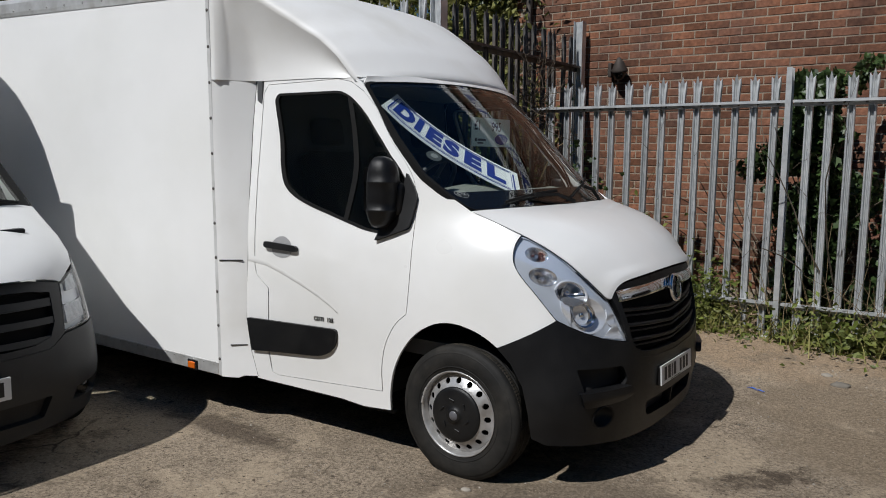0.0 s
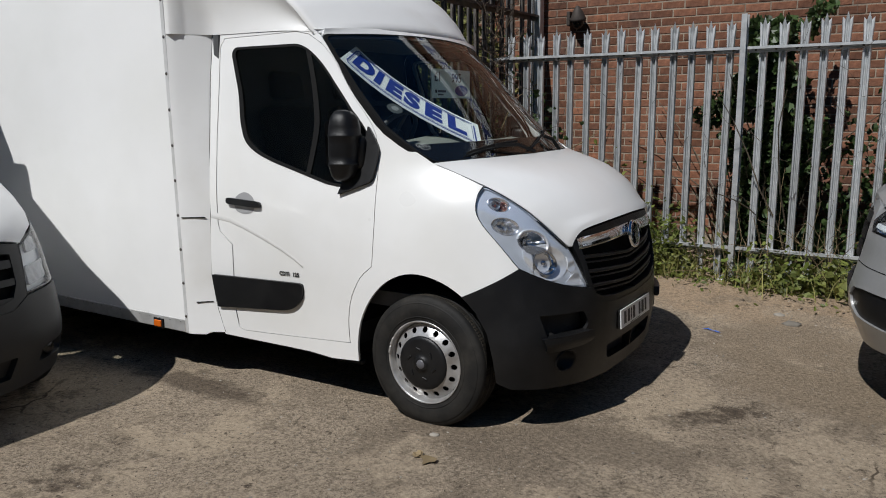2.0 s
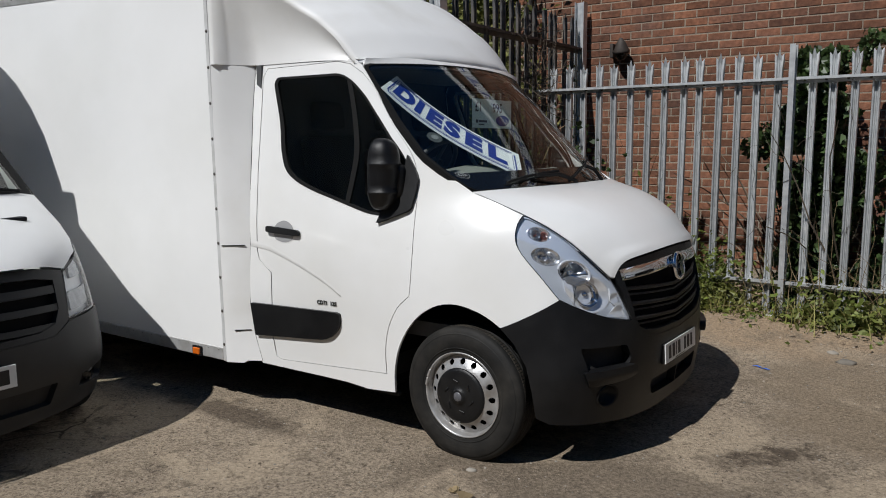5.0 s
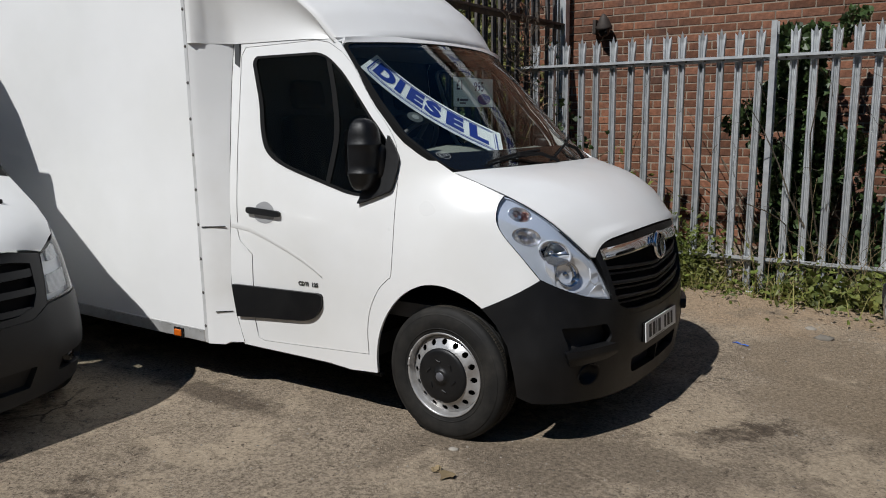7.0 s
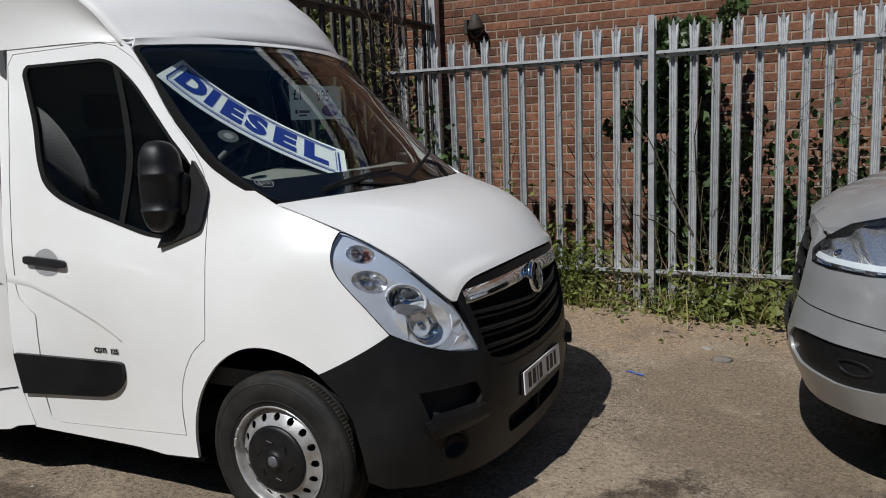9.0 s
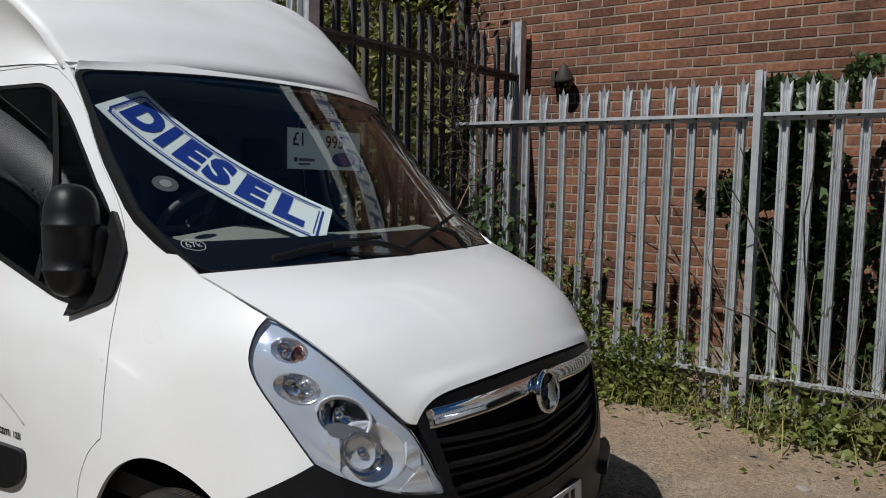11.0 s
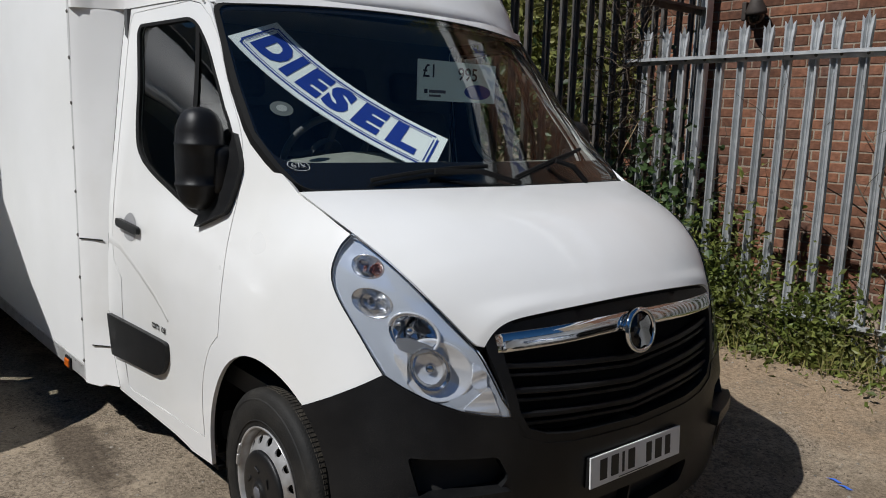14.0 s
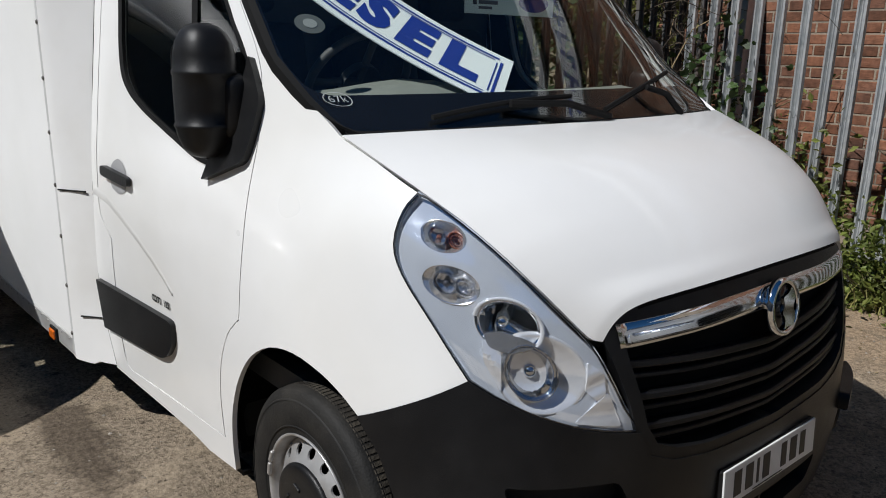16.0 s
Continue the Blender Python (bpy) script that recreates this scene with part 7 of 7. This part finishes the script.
            fv.append((x0 + dx - 0.12 * dx * abs(u) ** 4, u * yb * wy, z - 0.02 * abs(u) ** 4))
    for i in range(len(prof) - 1):
        ff += [(i * 17 + j, (i + 1) * 17 + j, (i + 1) * 17 + j + 1, i * 17 + j + 1) for j in range(16)]
    for j in (0, 16):
        ff.append(tuple(i * 17 + j for i in range(len(prof))))
    part("roof_fairing", mesh_of("roof_fairing", fv, ff, FAIRING, True), t, "white moulded fairing over the cab roof")
    part("cab_roof", box_bm(-2.30, -1.46, -0.80, 0.80, 1.98, 2.05, 0.03), t, mat=PAINT)
    part("side_repeater", box_bm(-1.17, -1.09, 0.965, 1.005, 0.855, 0.905, 0.012), t, "amber side repeater lamp", AMBER)
    v, f = lathe([(0.20, 0.10), (0.30, 0.11), (0.33, 0.09), (0.335, 0.0), (0.33, -0.09), (0.30, -0.11), (0.20, -0.10), (0.0, -0.05)], 40, "y")
    for x in (-0.80, -4.0):
        for y in (-0.86, 0.86):
            part("wheel", mesh_of("wheel", *moved((v, f), Matrix.Translation((x, y, 0.335))), RUBBER, True), t)
    part("underbody", box_bm(-5.4, -0.30, -0.82, 0.82, 0.22, 0.62, 0.05), t, mat=UNDER)
    # number plate: plain bars
    plate = part("number_plate", box_bm(0.012, 0.022, -0.26, 0.26, 0.455, 0.566, 0.003), t, "white number plate with dark bars", PLATE)
    for y, w in ((0.20, 0.05), (0.13, 0.05), (0.06, 0.05), (-0.04, 0.05), (-0.11, 0.05), (-0.18, 0.05)):
        part("plate_bar", box_bm(0.0215, 0.0232, y - w / 2, y + w / 2, 0.475, 0.546), plate, mat=INK)


LEFT_PLACE, LEFT_TURN = (-1.63, -2.61, 0.0), 0.0
build_left_van()


# ---- plants ----
def leaf_cloud(count, sample, size, rng, droop=0.5, shape="leaf"):
    """Many small folded leaves; sample(rng) gives a place."""
    verts, faces = [], []
    for _ in range(count):
        p = sample(rng)
        if p is None:
            continue
        s = size * rng.uniform(0.55, 1.35)
        m = Matrix.Translation(p) @ Euler((rng.uniform(-droop, droop) * 1.6, rng.uniform(-droop, droop) * 1.6, rng.uniform(0, 6.28))).to_matrix().to_4x4()
        o = len(verts)
        if shape == "ivy":
            q = [(0, -0.5, 0), (0.45, -0.32, 0.08), (0.52, 0.08, 0.10), (0.24, 0.16, 0.03), (0, 0.62, -0.02), (-0.24, 0.16, 0.03), (-0.52, 0.08, 0.10), (-0.45, -0.32, 0.08)]
            verts += [m @ Vector((a * s, c * s, d * s)) for a, c, d in q]
            faces += [(o, o + 1, o + 2, o + 3, o + 4), (o, o + 4, o + 5, o + 6, o + 7)]
        else:
            q = [(0, -0.5, 0), (0.26, -0.05, 0.07), (0, 0.55, -0.04), (-0.26, -0.05, 0.07)]
            verts += [m @ Vector((a * s, c * s, d * s)) for a, c, d in q]
            faces += [(o, o + 1, o + 2), (o, o + 2, o + 3)]
    return verts, faces


def stems(count, sample, rng, r=0.006, bend=0.3, length=(0.4, 1.2), up=1.0, sides=4):
    verts, faces = [], []
    for _ in range(count):
        p = Vector(sample(rng))
        d = Vector((rng.gauss(0, 0.5), rng.gauss(0, 0.35), up)).normalized()
        n = 6
        L = rng.uniform(*length)
        pts = [p]
        for k in range(n):
            d = (d + Vector((rng.gauss(0, bend), rng.gauss(0, bend), rng.gauss(-0.05, bend)))).normalized()
            pts.append(pts[-1] + d * L / n)
        v, f = tube(pts, r, sides, taper=0.4)
        o = len(verts)
        verts += list(v)
        faces += [tuple(i + o for i in q) for q in f]
    return verts, faces


def build_ivy():
    rng = random.Random(11)
    t = thing("ivy_bush", "dark green ivy bush between fence and brick wall", "bush", place=(0.88, 3.62, 0.1))

    def inside_bush(r):
        z = r.uniform(0.0, 2.42)
        w = 0.62 * (1.0 - 0.30 * (z / 2.4) ** 2) * (0.75 + 0.35 * math.sin(z * 5.1 + 1))
        x = r.uniform(-w, w)
        if noise.noise((x * 2.3, z * 2.3, 1.7)) < -0.08:
            x, z = x * 0.6, z * 0.95
        return Vector((x + 0.05 * math.sin(z * 3), r.uniform(-0.40, 0.30), z))

    tagged(part("leaf_mass", mesh_of("leaf_mass", *leaf_cloud(9500, inside_bush, 0.062, rng, 0.9, "ivy"), IVY), t), kind="stuff")
    part("stem", mesh_of("stem", *stems(26, lambda r: (r.uniform(-0.4, 0.4), r.uniform(-0.2, 0.2), 0), rng, 0.010, 0.12, (1.4, 2.2)), BARK), t)
    for x, y, w, h, n in ((2.15, 3.55, 0.75, 1.25, 2000), (-1.35, 3.10, 0.40, 1.25, 1500), (-0.75, 3.08, 0.45, 0.75, 1100), (0.0, 3.10, 0.45, 0.50, 700), (3.6, 3.5, 0.8, 0.9, 900)):
        b = thing("bramble_bush", "green bramble and weeds behind the fence pales", "bush", "weeds by the fence", place=(x, y, 0.1))
        tagged(part("leaf_mass", mesh_of("leaf_mass", *leaf_cloud(n * (2 if h > 1.1 else 4), lambda r: Vector((r.gauss(0, w * 0.5), r.uniform(-0.32, 0.25), abs(r.gauss(0, h * 0.50)))), 0.055, rng, 0.9, "ivy" if h > 1.1 else "leaf"), LEAF if h < 1.1 else IVY), b), kind="stuff")
        part("stem", mesh_of("stem", *stems(30, lambda r: (r.gauss(0, w * 0.5), r.uniform(-0.25, 0.2), 0), rng, 0.0035, 0.25, (0.4, h * 0.9)), VINE), b)


build_ivy()


def build_verge():
    rng = random.Random(21)

    def strip(r, x0=-1.9, x1=5.5, w=0.20):
        x = r.uniform(x0, x1)
        dense_here = 0.35 + 0.65 * max(0.0, noise.noise((x * 1.3, 4.0, 0))) + 0.5 * (0.9 < x < 2.2)
        if r.random() > dense_here:
            return None
        y = 2.98 - abs(r.gauss(0, w)) * (1.6 if 0.9 < x < 2.2 else 1.0)
        return Vector((x, y, 0.09 + abs(r.gauss(0, 0.10 + 0.07 * (0.9 < x < 2.3)))))

    solid("weeds", mesh_of("weeds", *leaf_cloud(5200, strip, 0.055, rng, 0.8), LEAF), LEAF, "low green weeds along the foot of the fence", "weeds", kind="stuff")
    solid("broad_weeds", mesh_of("broad_weeds", *leaf_cloud(330, lambda r: Vector((r.gauss(1.40, 0.30), r.gauss(2.78, 0.12), 0.1 + abs(r.gauss(0, 0.13)))), 0.070, rng, 0.6, "ivy"), LEAF), LEAF, "broad-leaved weeds at the foot of the fence", "weeds", kind="stuff")
    bv, bf = [], []
    for _ in range(1700):
        x = rng.uniform(-1.8, 5.0)
        if rng.random() > (0.9 if 0.8 < x < 2.0 else 0.35):
            continue
        y = 2.95 - abs(rng.gauss(0, 0.17))
        h = rng.uniform(0.08, 0.30)
        a = rng.uniform(0, 6.28)
        lx, ly = math.cos(a) * h * rng.uniform(0.1, 0.7), math.sin(a) * h * rng.uniform(0.1, 0.7)
        w = 0.0035
        o = len(bv)
        bv += [(x - w, y, 0.07), (x + w, y, 0.07), (x + lx * 0.4 + w, y + ly * 0.4, 0.07 + h * 0.6), (x + lx * 0.4 - w, y + ly * 0.4, 0.07 + h * 0.6), (x + lx, y + ly, 0.07 + h)]
        bf += [(o, o + 1, o + 2, o + 3), (o + 3, o + 2, o + 4)]
    solid("grass_tufts", mesh_of("grass_tufts", bv, bf, GRASS), GRASS, "straw-green grass tufts along the fence", "grass", kind="stuff")
    solid("dry_stems", mesh_of("dry_stems", *stems(70, lambda r: (r.gauss(1.35, 0.5), r.uniform(2.75, 3.15), 0.08), rng, 0.0032, 0.16, (0.5, 1.10)), DRY), DRY, "dry straw-coloured stems leaning on the fence", "stems", kind="stuff")
    # dead climber on the corner of the two fences
    solid("dead_climber", mesh_of("dead_climber", *stems(260, lambda r: (r.gauss(-1.74, 0.08), r.gauss(2.98, 0.14), r.uniform(0.1, 2.6)), rng, 0.0042, 0.42, (0.3, 0.8), 0.5), VINE), VINE, "dead brown climber tangled on the fence corner", "climber", kind="stuff")
    solid("thin_climber", mesh_of("thin_climber", *stems(120, lambda r: (r.uniform(-1.6, 3.2) if r.random() < 0.4 else r.gauss(1.9, 0.6), r.uniform(3.02, 3.06), r.uniform(0.3, 2.1)), rng, 0.0022, 0.34, (0.2, 0.7), 0.9), VINE), VINE, "thin dead climber stems on the pales", "climber", kind="stuff")
    # litter: pebbles, crumbs and dead leaves on the tarmac
    pv, pf = [], []
    for _ in range(7000):
        x, y = rng.uniform(-3.0, 4.5), rng.uniform(-3.6, 2.9)
        s = rng.choice((0.003, 0.003, 0.004, 0.004, 0.005, 0.007)) * rng.uniform(0.7, 1.4)
        if y < 1.5 and rng.random() < 0.45:
            continue
        o = len(pv)
        z = ground_height(x, y)
        a = rng.uniform(0, 6.28)
        for k in range(5):
            pv.append((x + s * math.cos(a + 1.2566 * k) * rng.uniform(0.7, 1.2), y + s * math.sin(a + 1.2566 * k) * rng.uniform(0.7, 1.2), z))
        pv.append((x, y, z + s * rng.uniform(0.5, 0.9)))
        pf += [(o + k, o + (k + 1) % 5, o + 5) for k in range(5)]
    solid("gravel", mesh_of("gravel", pv, pf, STONE), STONE, "loose grit and small stones on the tarmac", "gravel", kind="stuff")
    solid("dead_leaves", mesh_of("dead_leaves", *leaf_cloud(260, lambda r: (lambda x, y: Vector((x, y, ground_height(x, y) + 0.006)))(r.uniform(-1.5, 3.0), 2.80 - abs(r.gauss(0, 0.35))), 0.026, rng, 0.12), DRY), DRY, "scattered dead leaves near the fence", "leaves", kind="stuff")


build_verge()


def build_litter():
    rng = random.Random(8)
    SCRAP = material("blue_plastic_scrap", (0.03, 0.12, 0.50), 0.5, vary=0.1)
    for x, y in ((0.92, 1.36), (0.98, 1.33)):
        verts = [(x + r * math.cos(a), y + 0.45 * r * math.sin(a), ground_height(x, y) + h) for a, r, h in ((0.2, 0.035, 0.004), (1.5, 0.016, 0.012), (2.9, 0.040, 0.003), (4.4, 0.014, 0.010), (5.4, 0.030, 0.005))]
        solid("plastic_scrap", mesh_of("plastic_scrap", verts, [(0, 1, 2), (0, 2, 3), (0, 3, 4)], SCRAP), SCRAP, "crumpled scrap of blue plastic on the tarmac", "litter", "litter on the ground")
    for x, y, r in ((1.42, 1.75, 0.045), (1.30, 1.95, 0.030), (0.17, -1.09, 0.020)):
        bm = bmesh.new()
        bmesh.ops.create_icosphere(bm, subdivisions=2, radius=r, matrix=Matrix.Translation((x, y, ground_height(x, y) + r * 0.2)))
        for v in bm.verts:
            k = 1 + 0.35 * noise.noise(v.co * 40)
            v.co = Vector((x + (v.co.x - x) * k * 1.4, y + (v.co.y - y) * k, ground_height(x, y) + (v.co.z - ground_height(x, y)) * 0.5 * k))
        solid("stone", bm, STONE, "flat pale stone on the tarmac", "stone", "stones on the ground", smooth=True)
    lv, lf = leaf_cloud(3, lambda r: Vector((0.26 + r.uniform(-0.05, 0.05), -1.35 + r.uniform(-0.02, 0.02), ground_height(0.26, -1.35) + 0.010)), 0.075, rng, 0.2, "ivy")
    solid("dead_leaf", mesh_of("dead_leaf", lv, lf, DRY), DRY, "curled brown dead leaves on the tarmac", "leaf")


build_litter()


def build_tree(name, label, seed, height, spread, leaves, mat, bare=0.0):
    rng = random.Random(seed)
    t = thing(name, label, "tree", "trees behind the fence")
    trunk = tube([(0, 0, 0), (0.05, 0.02, height * 0.25), (-0.03, 0.05, height * 0.55), (0.05, 0, height * 0.85)], 0.13, 8, taper=0.25)
    limbs = []
    tips = []
    for k in range(34):
        h = height * rng.uniform(0.12, 0.85)
        a = rng.uniform(0, 6.28)
        r = spread * rng.uniform(0.45, 1.0) * (1.15 - 0.55 * h / height)
        p0 = Vector((0, 0, h))
        p1 = Vector((math.cos(a) * r * 0.5, math.sin(a) * r * 0.5, h + height * rng.uniform(0.04, 0.14)))
        p2 = Vector((math.cos(a) * r, math.sin(a) * r, h + height * rng.uniform(0.08, 0.26)))
        limbs.append(tube([p0, p1, p2], 0.035, 5, taper=0.2))
        tips += [p1, p2, (p1 + p2) / 2]
        for _ in range(5):
            q = p1.lerp(p2, rng.random())
            e = q + Vector((rng.gauss(0, 0.35), rng.gauss(0, 0.35), rng.uniform(0.2, 0.9)))
            limbs.append(tube([q, (q + e) / 2 + Vector((rng.gauss(0, 0.06), rng.gauss(0, 0.06), 0)), e], 0.010, 4, taper=0.3))
            tips += [e, (q + e) / 2]
    part("trunk", mesh_of("trunk", *joined(trunk, *limbs), BARK, True), t)
    part("crown", mesh_of("crown", *leaf_cloud(leaves, lambda r: Vector(r.choice(tips)) + Vector((r.gauss(0, 0.26), r.gauss(0, 0.26), r.gauss(0, 0.24))), 0.105, rng, 1.0), mat), t)
    return t


def build_trees():
    rng = random.Random(5)
    a = build_tree("hedge_tree", "tall olive-green hedge tree with twiggy branches", 31, 6.8, 1.9, 34000, TREELEAF)
    c = build_tree("hedge_tree", "tall olive-green hedge tree with twiggy branches", 32, 6.2, 2.1, 34000, TREELEAF)
    a.matrix_world, c.matrix_world = pose(-3.9, 4.6, 0, 0, 0, 40), pose(-6.0, 4.0, 0, 0, 0, 110)
    for i, (x, y) in enumerate(((-8.2, 4.5), (-10.3, 3.9), (-12.6, 4.5), (-15.2, 4.0), (-17.8, 3.6), (-20.3, 2.9), (-5.2, 7.2), (-9.0, 7.4), (-13.0, 7.2), (-3.6, 8.5))):
        copy_thing((a, c)[i % 2], pose(x, y, -0.2 - 0.25 * (i % 3), 0, 0, rng.uniform(0, 360)))
    # undergrowth seen through the fences
    solid("hedge_undergrowth", mesh_of("hedge_undergrowth", *leaf_cloud(9000, lambda r: Vector((r.uniform(-8.5, -2.0), r.uniform(2.0, 4.4), abs(r.gauss(0, 1.1)))), 0.10, rng, 0.9), IVY), IVY, "dense undergrowth behind the tall fence", "hedge", kind="stuff")
    solid("hedge_stems", mesh_of("hedge_stems", *stems(170, lambda r: (r.uniform(-7.5, -2.0), r.uniform(1.8, 4.2), 0.0), rng, 0.008, 0.25, (1.0, 2.6)), DRY), DRY, "tangled bare stems behind the tall fence", "hedge", kind="stuff")


build_trees()


# ---- far things ----
def build_far():
    t = thing("street_lamp", "grey street lamp column beyond the hedge", "street lamp", place=(-15.5, 1.52, 0))
    part("column", mesh_of("column", *tube([(0, 0, 0), (0, 0, 3), (0, 0, 8.5)], 0.075, 12, taper=0.8), OLD_SHADED_STEEL, True), t)
    part("arm", mesh_of("arm", *tube([(0, 0, 8.4), (0.1, 0.1, 8.7), (0.6, 0.4, 8.8)], 0.04, 8), OLD_SHADED_STEEL), t)
    s = thing("shed", "dark grey clad building beyond the parked vans", "building", place=(-22, -1.5, 0))
    part("wall", box_bm(-3, 0, -8, 2.25, 0, 5.1), s, mat=SHED)
    for k in range(22):
        part("cladding_board", box_bm(0.0, 0.03, -8, 2.25, 0.3 + 0.22 * k, 0.48 + 0.22 * k, 0.006, 1), s, mat=SHED)
    part("roof", box_bm(-3.2, 0.2, -8.2, 2.4, 5.1, 5.22), s, mat=DARKGREY)
    # unseen walls added round the yard to dim reflections and skylight
    b = solid("wall_unseen_south", box_bm(-34, 30, -17.4, -17.0, -0.2, 11.0), YARDWALL, "long grey wall added out of view, dimming reflections and skylight", "wall", kind="structure")
    solid("wall_unseen_east", box_bm(19.0, 19.4, -17, 4, -0.2, 7.0), SHED, "plain dark wall added out of view", "wall", kind="structure")
    solid("wall_unseen_west", box_bm(-34.4, -34.0, -17, 12, -0.2, 3.5), SHED, "plain low wall added far along the yard", "wall", kind="structure")


build_far()


# ---- bricks ----
build_bricks()
